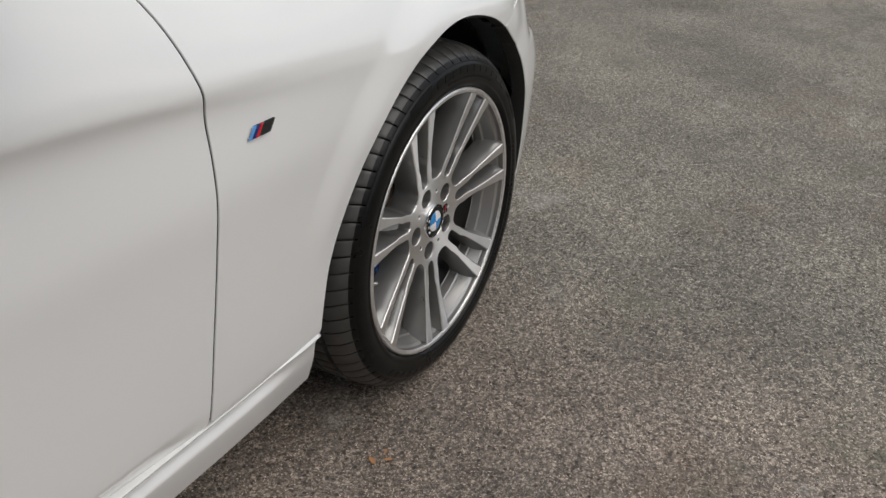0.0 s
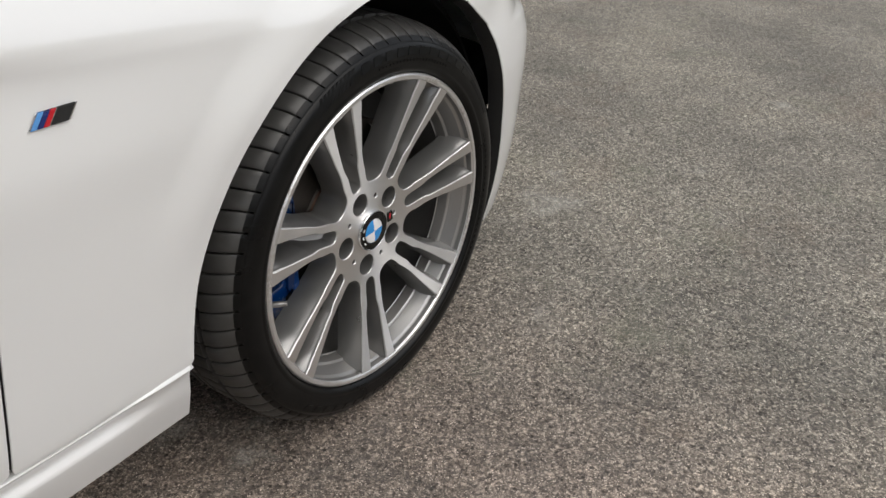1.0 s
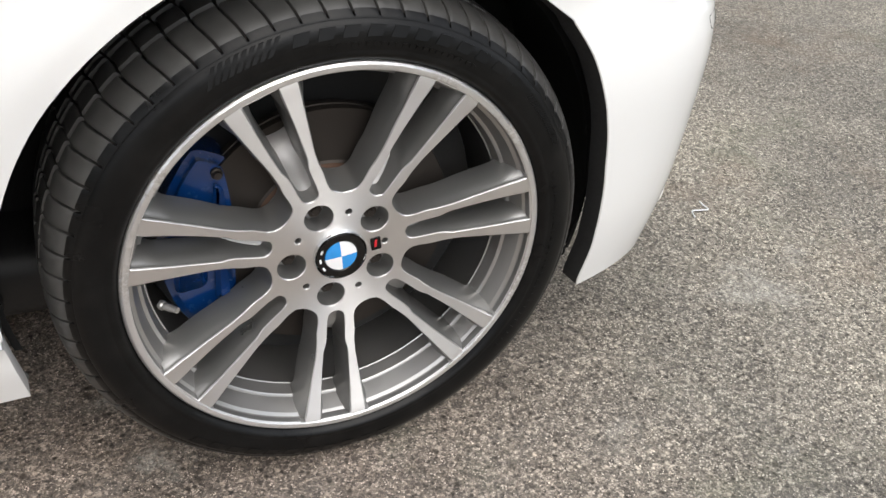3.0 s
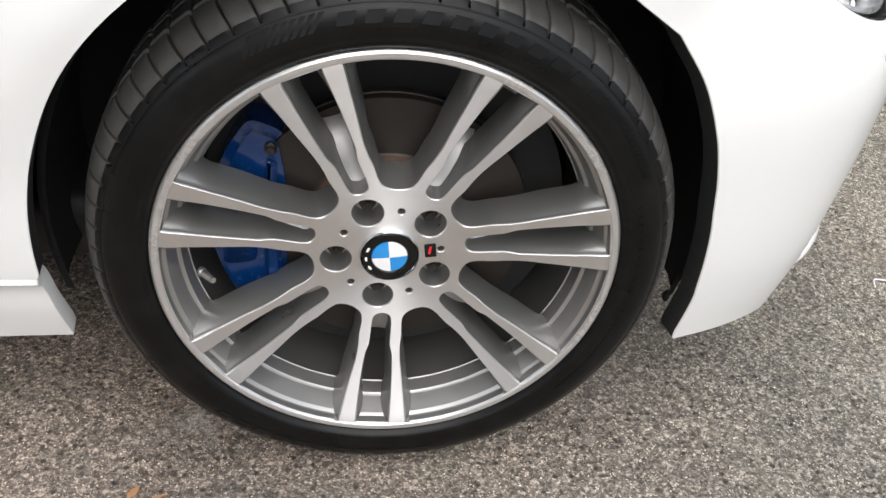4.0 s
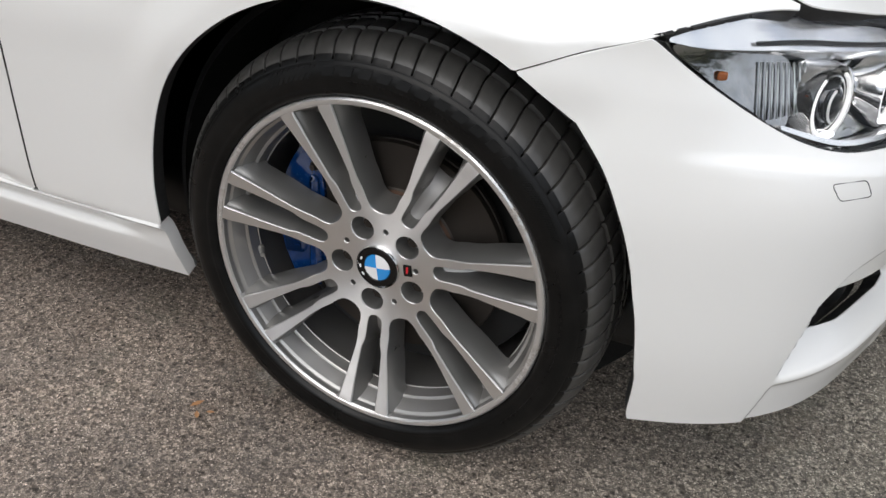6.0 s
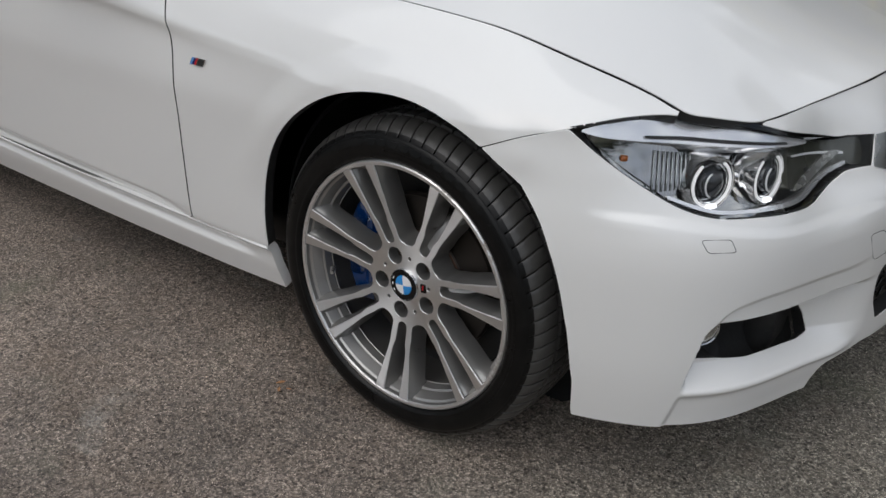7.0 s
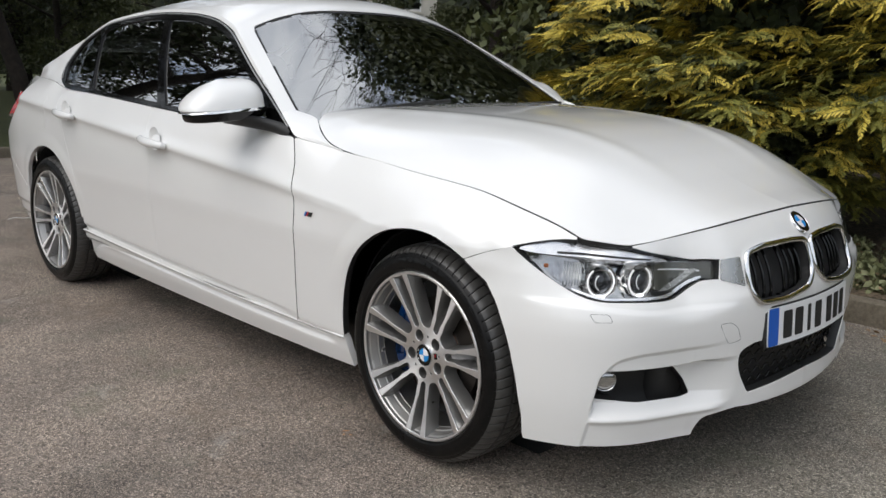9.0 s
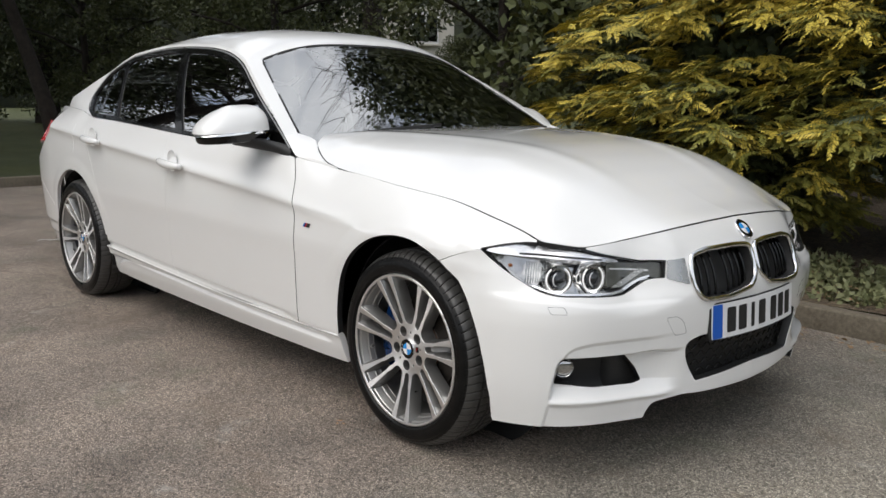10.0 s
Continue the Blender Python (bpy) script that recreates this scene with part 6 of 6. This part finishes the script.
def golden_conifer(place, wide, tall, count, seed, gold=0.75, bare=-0.10, low=0.06, turned_by=0.0):
    """A dense garden conifer: a trunk, and a crown of drooping sprays set on uneven boughs."""
    rng = np.random.default_rng(seed)
    top = tagged(new("conifer_shrub"), "dense golden-green conifer hedge shrub with arching feathery sprays", "shrub", "conifer hedge")
    top.matrix_basis = place
    part("trunk", tube("trunk", [(0, 0, -0.1), (0.03, 0.02, tall * 0.4), (0, 0.02, tall * 0.8)], [0.09, 0.06, 0.02], BARK, 10), top)
    # plumes: flat fans of sprays along drooping boughs, in uneven layers
    boughs = max(24, count // 40)
    z = (low + (1 - low) * rng.uniform(0, 1, boughs) ** 0.9) * tall
    # fuller on the open side, thin against the wood
    ang = np.where(rng.uniform(0, 1, boughs) < 0.82, rng.uniform(1.05, 2.0, boughs) * np.pi, rng.uniform(0, 1, boughs) * np.pi) - turned_by
    reach = wide * (0.62 + 0.42 * np.sin(np.pi * np.clip(z / tall, 0, 1) ** 0.75)) * rng.uniform(0.66, 1.12, boughs) * (1 - 0.55 * np.clip(z / tall - 0.72, 0, 1) / 0.28) * np.clip(0.30 + 0.72 * z, 0, 1)
    aim = ang + rng.normal(0, 0.5, boughs)
    roll = rng.normal(0, 0.30, boughs)
    pick = rng.integers(0, boughs, count)
    back = rng.beta(1.0, 2.2, count)
    a = aim[pick]
    across = rng.normal(0, 0.26, count) * (0.16 + 0.34 * back)
    root = np.stack([reach * np.cos(ang), reach * np.sin(ang), z], 1)[pick]
    out_way, side_way = np.stack([np.cos(a), np.sin(a), 0 * a], 1), np.stack([-np.sin(a), np.cos(a), 0 * a], 1)
    pos = root - out_way * (0.44 * back)[:, None] + side_way * across[:, None]
    pos[:, 2] += 0.02 * back - 0.05 * (1 - back) ** 3 + across * roll[pick] - 0.9 * across**2 + rng.normal(0, 0.022, count)
    zz = pos[:, 2]
    t = a + across * 1.6 + rng.normal(0, 0.85, count)
    way = np.stack([np.cos(t), np.sin(t), 0.12 - 0.06 * (1 - back) + rng.normal(0, 0.15, count)], 1)
    up = np.stack([0.70 * np.cos(a), 0.70 * np.sin(a), np.ones(count)], 1) + rng.normal(0, 0.20, (count, 3))
    m = np.zeros((count, 4, 4))
    size = rng.uniform(0.46, 0.78, count)
    m[:, :3, :3] = basis(way, up) * size[:, None, None]
    m[:, :3, 3] = pos
    v, f, outer = FROND
    lit = (rng.uniform(0, 1, count) < gold * np.clip(1.02 - 1.5 * back, 0, 1) * np.clip((zz / tall - bare) * 2.4 + 0.1, 0, 1))
    index = np.where(lit[:, None] & outer[None], 1, 0)
    # sprays set back along a bough are darker: shade put into their colour
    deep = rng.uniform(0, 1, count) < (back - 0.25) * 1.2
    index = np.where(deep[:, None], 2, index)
    vv, ff, ii = many(v, f, None, m, index)
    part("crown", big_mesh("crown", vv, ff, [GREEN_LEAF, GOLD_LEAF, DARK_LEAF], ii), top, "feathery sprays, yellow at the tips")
    # a core of dark leaves, its colour holding the shade inside the crown
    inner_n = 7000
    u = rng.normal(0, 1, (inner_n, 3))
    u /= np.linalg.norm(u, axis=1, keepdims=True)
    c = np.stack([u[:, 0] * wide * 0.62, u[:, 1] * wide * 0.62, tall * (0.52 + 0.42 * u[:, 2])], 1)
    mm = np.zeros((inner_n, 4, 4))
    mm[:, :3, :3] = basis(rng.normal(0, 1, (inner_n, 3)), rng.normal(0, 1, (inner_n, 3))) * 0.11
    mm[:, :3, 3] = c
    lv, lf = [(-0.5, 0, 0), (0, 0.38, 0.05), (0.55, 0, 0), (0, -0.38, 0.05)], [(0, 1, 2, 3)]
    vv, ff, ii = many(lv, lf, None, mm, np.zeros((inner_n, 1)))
    part("inner_foliage", big_mesh("inner_foliage", vv, ff, [DARK_LEAF], ii), top, "inner foliage with the crown's shade in its colour")
    return top


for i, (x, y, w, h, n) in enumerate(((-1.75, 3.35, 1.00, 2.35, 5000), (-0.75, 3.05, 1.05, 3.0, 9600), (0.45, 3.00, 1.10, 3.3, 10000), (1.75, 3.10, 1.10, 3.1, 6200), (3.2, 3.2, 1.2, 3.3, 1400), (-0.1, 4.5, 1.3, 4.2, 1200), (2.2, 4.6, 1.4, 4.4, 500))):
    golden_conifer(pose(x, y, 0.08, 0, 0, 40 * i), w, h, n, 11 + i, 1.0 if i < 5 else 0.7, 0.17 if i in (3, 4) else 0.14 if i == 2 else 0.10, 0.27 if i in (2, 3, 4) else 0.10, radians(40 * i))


def leaf_cloud(rng, centres, radius, per, leaf, flat=0.75):
    """Leaves in clumps round the centres."""
    k = len(centres)
    c = np.repeat(centres, per, 0)
    r = np.repeat(radius, per)
    u = rng.normal(0, 1, (k * per, 3))
    u /= np.linalg.norm(u, axis=1, keepdims=True)
    p = c + u * (r * rng.uniform(0.25, 1.0, k * per) ** 0.5)[:, None] * [1, 1, flat]
    m = np.zeros((k * per, 4, 4))
    m[:, :3, :3] = basis(u + rng.normal(0, 0.7, u.shape), rng.normal(0, 1, u.shape) + [0, 0, 0.8]) * (leaf * rng.uniform(0.6, 1.3, k * per))[:, None, None]
    m[:, :3, 3] = p
    lv, lf = [(-0.5, 0, 0), (-0.05, 0.30, 0.06), (0.55, 0, -0.04), (-0.05, -0.30, 0.06)], [(0, 1, 2, 3)]
    return many(lv, lf, None, m, np.zeros((k * per, 1)))


def tree(name, label, tall, trunk_r, crown_from, spread, clumps, per, leaf, seed, mat=None, lean=0.0):
    """A broad evergreen: a leaning tapered trunk with limbs, and a crown of leaf clumps with gaps."""
    rng = np.random.default_rng(seed)
    top = tagged(new(name), label, "tree", "woodland trees")
    hs = np.linspace(0, 1, 9)
    spine = np.stack([lean * tall * hs**1.3 + 0.05 * np.sin(5 * hs), 0.06 * np.sin(3 * hs + seed), hs * tall * 0.92 - 0.15], 1)
    part("trunk", tube("trunk", spine, trunk_r * (1 - 0.82 * hs) + trunk_r * 0.5 * np.exp(-hs * 14), BARK, 14), top, "rough brown bark")
    cs, rs = [], []
    for k in range(clumps):
        t = crown_from + (1 - crown_from) * rng.uniform(0, 1) ** 0.9
        a = rng.uniform(0, 2 * np.pi)
        at = np.array([np.interp(t, hs, spine[:, i]) for i in range(3)])
        w = spread * (0.35 + 0.75 * math.sin(math.pi * min(1, (t - crown_from) / (1 - crown_from) * 0.85 + 0.12))) * rng.uniform(0.35, 1.0)
        tip = at + [w * math.cos(a), w * math.sin(a), rng.uniform(-0.05, 0.22) * w]
        cs.append(tip), rs.append(spread * rng.uniform(0.16, 0.30))
        if k < 14:
            mid = (at + tip) / 2 + [0, 0, -0.06 * w]
            part("limb", tube("limb", smooth([at - [0, 0, 0.25 * w], mid, tip], 5), np.linspace(trunk_r * 0.30, 0.02, 11), BARK, 7), top)
    vv, ff, ii = leaf_cloud(rng, np.array(cs), np.array(rs), per, leaf)
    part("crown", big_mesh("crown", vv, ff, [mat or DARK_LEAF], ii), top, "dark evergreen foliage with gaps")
    return top


DARK = "dark evergreen tree with heavy spreading crown at the wood's edge"
a = tree("evergreen_tree", DARK, 11.0, 0.26, 0.12, 3.4, 150, 230, 0.142, 3)
a.matrix_basis = pose(-4.2, 7.0, 0.05)
a.scale = (0.86, 0.86, 0.86)
b_tree = tree("evergreen_tree", DARK, 14.0, 0.30, 0.46, 4.2, 95, 150, 0.24, 4)
b_tree.matrix_basis = pose(-14.5, -5.5, 0.05)
c_tree = tree("evergreen_tree", "tall evergreen with a bare brown trunk leaning over the lawn", 9.0, 0.115, 0.42, 3.6, 80, 140, 0.22, 5, lean=0.30)
c_tree.matrix_basis = pose(-11.3, 2.0, 0.0, 0, 0, -105)
d_tree = tree("conifer_tree", "bushy mid-green conifer behind the hedge", 6.0, 0.14, 0.05, 1.9, 90, 190, 0.095, 6, MID_LEAF)
d_tree.matrix_basis = pose(-3.3, 4.6, 0.05)
for src, spots in ((a, ((-6.3, 10.6, 40, 1.0), (-1.0, 8.8, 100, 0.88), (3.5, 8.2, 200, 0.85), (8.0, 8.5, 20, 1.1), (-19, 12, 70, 1.1), (-24, 6.0, 10, 1.0), (-19.5, 0.5, 160, 1.0), (-20.0, -5.0, 30, 0.9))), (b_tree, ((-8.5, -11.5, 120, 0.9), (-13.5, 9.5, 200, 0.9))), (d_tree, ((-5.4, 5.2, 80, 0.8), (-7.6, 6.6, 150, 0.34), (-12.6, 6.4, 20, 0.9), (-10.6, 6.9, 250, 0.38), (-16.5, 7.5, 40, 0.8), (-20, 5.6, 70, 0.9), (-23, 7.5, 200, 1.1), (-18.5, 9.0, 90, 1.1), (-26, 4.4, 300, 1.1)))):
    for x, y, turn, size in spots:
        ob = copy_thing(src, pose(x, y, 0.05, 0, 0, turn))
        ob.scale = (size, size, size)


def bare_tree(place, tall, seed):
    """A leafless tree of forking branches."""
    rng = np.random.default_rng(seed)
    top = tagged(new("bare_tree"), "leafless tree with fine forking branches beside the drive", "tree", "woodland trees")
    top.matrix_basis = place
    stems = []

    def grow(p, way, length, r, depth):
        pts = [p]
        for k in range(4):
            way = way + rng.normal(0, 0.10, 3) + [0, 0, 0.03]
            way /= np.linalg.norm(way)
            pts.append(pts[-1] + way * length / 4)
        stems.append((np.array(pts), np.linspace(r, r * 0.62, 5), depth))
        if depth < 5:
            for _ in range(4 if depth != 1 else 3):
                turn = way + rng.normal(0, 0.48, 3)
                grow(pts[-1] if rng.uniform() < 0.6 else pts[3], turn / np.linalg.norm(turn), length * rng.uniform(0.58, 0.80), r * 0.56, depth + 1)

    grow(np.array([0, 0, -0.1]), np.array([0, 0, 1.0]), tall * 0.34, tall * 0.006, 0)
    bm_v, bm_f = [], []
    for pts, rad, depth in stems:
        if depth < 2:
            part("trunk" if depth == 0 else "limb", tube("limb", pts, rad, BARK, 9), top)
            continue
        me = tube("twig", pts, np.maximum(rad, 0.006), BARK, 4)
        base = len(bm_v)
        bm_v += [v.co[:] for v in me.vertices]
        bm_f += [[base + i for i in p.vertices] for p in me.polygons if len(p.vertices) == 4]
        bpy.data.meshes.remove(me)
    tagged(part("twigs", mesh_from("twigs", bm_v, bm_f, [BARK]), top, "fine bare twigs"), kind="stuff")
    return top


bare_tree(pose(-5.9, 6.1, 0.0), 14.5, 21)
bare_tree(pose(-11.0, -5.0, 0.0), 8.5, 22)


# low planting on the bed, and loose bits on the drive
rng = np.random.default_rng(5)
spots = np.stack([rng.uniform(-3.5, 4.5, 1700), rng.uniform(KERB_Y + 0.20, 2.95, 1700), np.full(1700, 0.125)], 1)
spots = spots[rng.uniform(0, 1, 1700) < 0.45 + 0.5 * np.sin(spots[:, 0] * 2.1) ** 2]
vv, ff, ii = leaf_cloud(rng, spots, np.full(len(spots), 0.075), 26, 0.045)
tagged(new("ground_cover", big_mesh("ground_cover", vv, ff, [GROUND_LEAF], ii)), "low green ground cover on the soil bed", "plants", kind="stuff")
lit_n = 3600
m = np.zeros((lit_n, 4, 4))
m[:, :3, :3] = basis(rng.normal(0, 1, (lit_n, 3)) * [1, 1, 0.2], rng.normal(0, 0.25, (lit_n, 3)) + [0, 0, 1]) * rng.uniform(0.010, 0.036, lit_n)[:, None, None]
m[:, :3, 3] = np.stack([rng.uniform(-9, 5, lit_n), KERB_Y + 0.12 + np.abs(rng.normal(0, 0.5, lit_n)), np.full(lit_n, 0.145)], 1)
m[: lit_n // 4, 1, 3] = KERB_Y - 0.02 - np.abs(rng.normal(0, 0.16, lit_n // 4))
m[: lit_n // 4, 2, 3] = 0.006
vv, ff, ii = many([(-0.5, 0, 0), (0, 0.32, 0.10), (0.55, 0, 0.02), (0, -0.32, 0.08)], [(0, 1, 2, 3)], None, m, np.zeros((lit_n, 1)))
tagged(new("leaf_litter", big_mesh("leaf_litter", vv, ff, [LITTER], ii)), "brown fallen leaves along the kerb", "leaves", kind="stuff")


def fallen_leaf(x, y, size, turn, label):
    pts = [(-0.5, 0.0), (-0.25, 0.16), (0.0, 0.22), (0.3, 0.12), (0.55, 0.0), (0.3, -0.10), (0.0, -0.20), (-0.25, -0.14)]
    bm = bmesh.new()
    mid = [bm.verts.new((k * size, 0, 0.0015)) for k in (-0.5, -0.2, 0.15, 0.55)]
    for sgn in (1, -1):
        rim_v = [bm.verts.new((px * size, sgn * w * size, 0.0015 + 0.12 * w * size)) for px, w in ((-0.22, 0.17), (0.13, 0.20))]
        for q in ((mid[0], mid[1], rim_v[0]), (mid[1], mid[2], rim_v[1], rim_v[0]), (mid[2], mid[3], rim_v[1])):
            bm.faces.new(q if sgn > 0 else q[::-1])
    me = bpy.data.meshes.new("fallen_leaf")
    bm.to_mesh(me), bm.free()
    me.materials.append(DRY_LEAF)
    ob = tagged(new("fallen_leaf", me), label, "leaf", "fallen leaves")
    ob.matrix_basis = pose(x, y, 0.004, 0, 0, turn)


for x, y, size, turn in ((-0.302, -0.908, 0.024, 60), (-0.285, -0.93, 0.018, 130), (-0.27, -0.915, 0.014, 20)):
    fallen_leaf(x, y, size, turn, "small orange-brown dead leaf lying on the asphalt")
for x, y, turn, size in ((0.942, -0.458, 30, 0.62), (-4.72, -0.427, 80, 1.5)):
    pts = smooth([(-0.06, 0, 0.004), (-0.03, 0.022, 0.006), (0.0, 0.005, 0.004), (0.02, -0.015, 0.007), (0.04, 0.01, 0.004), (0.055, 0.03, 0.005)], 6) * size
    ob = tagged(new("straw_curl", tube("straw_curl", pts + [0, 0, 0.001], 0.0016, WHITE, 6)), "pale curled straw lying on the asphalt", "straw", "loose straws")
    ob.matrix_basis = pose(x, y, 0.0, 0, 0, turn)


# ---- distance ----
def far_wood(radius, height, seed):
    """A dark wood that closes the view all round, with an uneven top."""
    n = 360
    v, f = [], []
    for i in range(n):
        a = 2 * math.pi * i / n
        r = radius * (1 + 0.06 * noise.noise(Vector((math.cos(a) * 9, math.sin(a) * 9, seed))))
        top = height * (0.75 + 0.45 * noise.noise(Vector((math.cos(a) * 22, math.sin(a) * 22, seed + 4.0))) + 0.16 * noise.noise(Vector((math.cos(a) * 90, math.sin(a) * 90, seed))))
        for z, k in ((-0.5, 1.0), (top * 0.35, 0.985), (top * 0.7, 1.0), (top, 1.03)):
            v.append((r * k * math.cos(a), r * k * math.sin(a), z))
    for i in range(n):
        p, q = i * 4, (i + 1) % n * 4
        f += [(p + k, p + k + 1, q + k + 1, q + k) for k in range(3)]
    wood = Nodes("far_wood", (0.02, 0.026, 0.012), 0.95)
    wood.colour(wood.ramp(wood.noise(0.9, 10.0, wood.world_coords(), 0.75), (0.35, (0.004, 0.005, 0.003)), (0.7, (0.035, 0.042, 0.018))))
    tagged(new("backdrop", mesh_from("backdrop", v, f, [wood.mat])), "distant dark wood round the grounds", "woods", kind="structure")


far_wood(46.0, 9.0, 2.0)

# ---- the far house ----
def house(place):
    """A pale rendered cottage seen between the trees."""
    top = tagged(new("house"), "pale rendered cottage with a small window behind trees", "house")
    top.matrix_basis = place
    render_mat = plain("pale_render", (0.55, 0.52, 0.46), 0.9, 0.0, 30.0, 0.15, 0.3)
    slate = plain("slate_roof", (0.09, 0.09, 0.10), 0.7, 0.0, 20.0, 0.25, 0.3)
    part("wall", block("wall", (5.0, 7.0, 4.6), render_mat, 0.02), top, "", pose(0, 0, 2.3))

    def ridge(v):
        if v.co.z > 0:
            v.co.x *= 0.05

    part("roof", block("roof", (5.6, 7.4, 1.9), slate, 0.02, 1, ridge), top, "grey slate roof", pose(0, 0, 5.5))
    for y, z in ((-2.0, 3.4), (0.3, 3.4), (2.4, 3.4), (-1.8, 1.2), (2.2, 1.2)):
        w = part("window", block("window", (0.10, 1.0, 1.15), WHITE, 0.01), top, "white-framed window", pose(2.5, y, z))
        for dy in (-0.24, 0.24):
            part("pane", block("pane", (0.04, 0.40, 0.98), GLOSS_BLACK, 0.004), w, "dark pane", pose(0.045, dy, 0))
        part("window_sill", block("window_sill", (0.22, 1.15, 0.07), render_mat, 0.01), w, "", pose(0.06, 0, -0.62))


house(pose(-27.0, 19.3, 0.0, 0, 0, -35))
stone = plain("garden_wall_stone", (0.20, 0.16, 0.12), 0.9, 0.0, 25.0, 0.3, 0.5)
wall = tagged(new("garden_wall", block("garden_wall", (8.0, 0.25, 1.2), stone, 0.02)), "low brown stone garden wall before the cottage", "wall", kind="structure")
wall.matrix_basis = pose(-19.5, 14.2, 0.55, 0, 0, 55)
stones = [block("stone", (0.42, 0.06, 0.17), stone, 0.02, 2), block("stone", (0.30, 0.06, 0.17), stone, 0.02, 2)]
for r in range(6):
    for k in range(17):
        part("stone", stones[(k + r) % 2], wall, at=pose(-3.8 + k * 0.46 + 0.18 * (r % 2), -0.135, -0.5 + r * 0.195, 0, 0, 0))
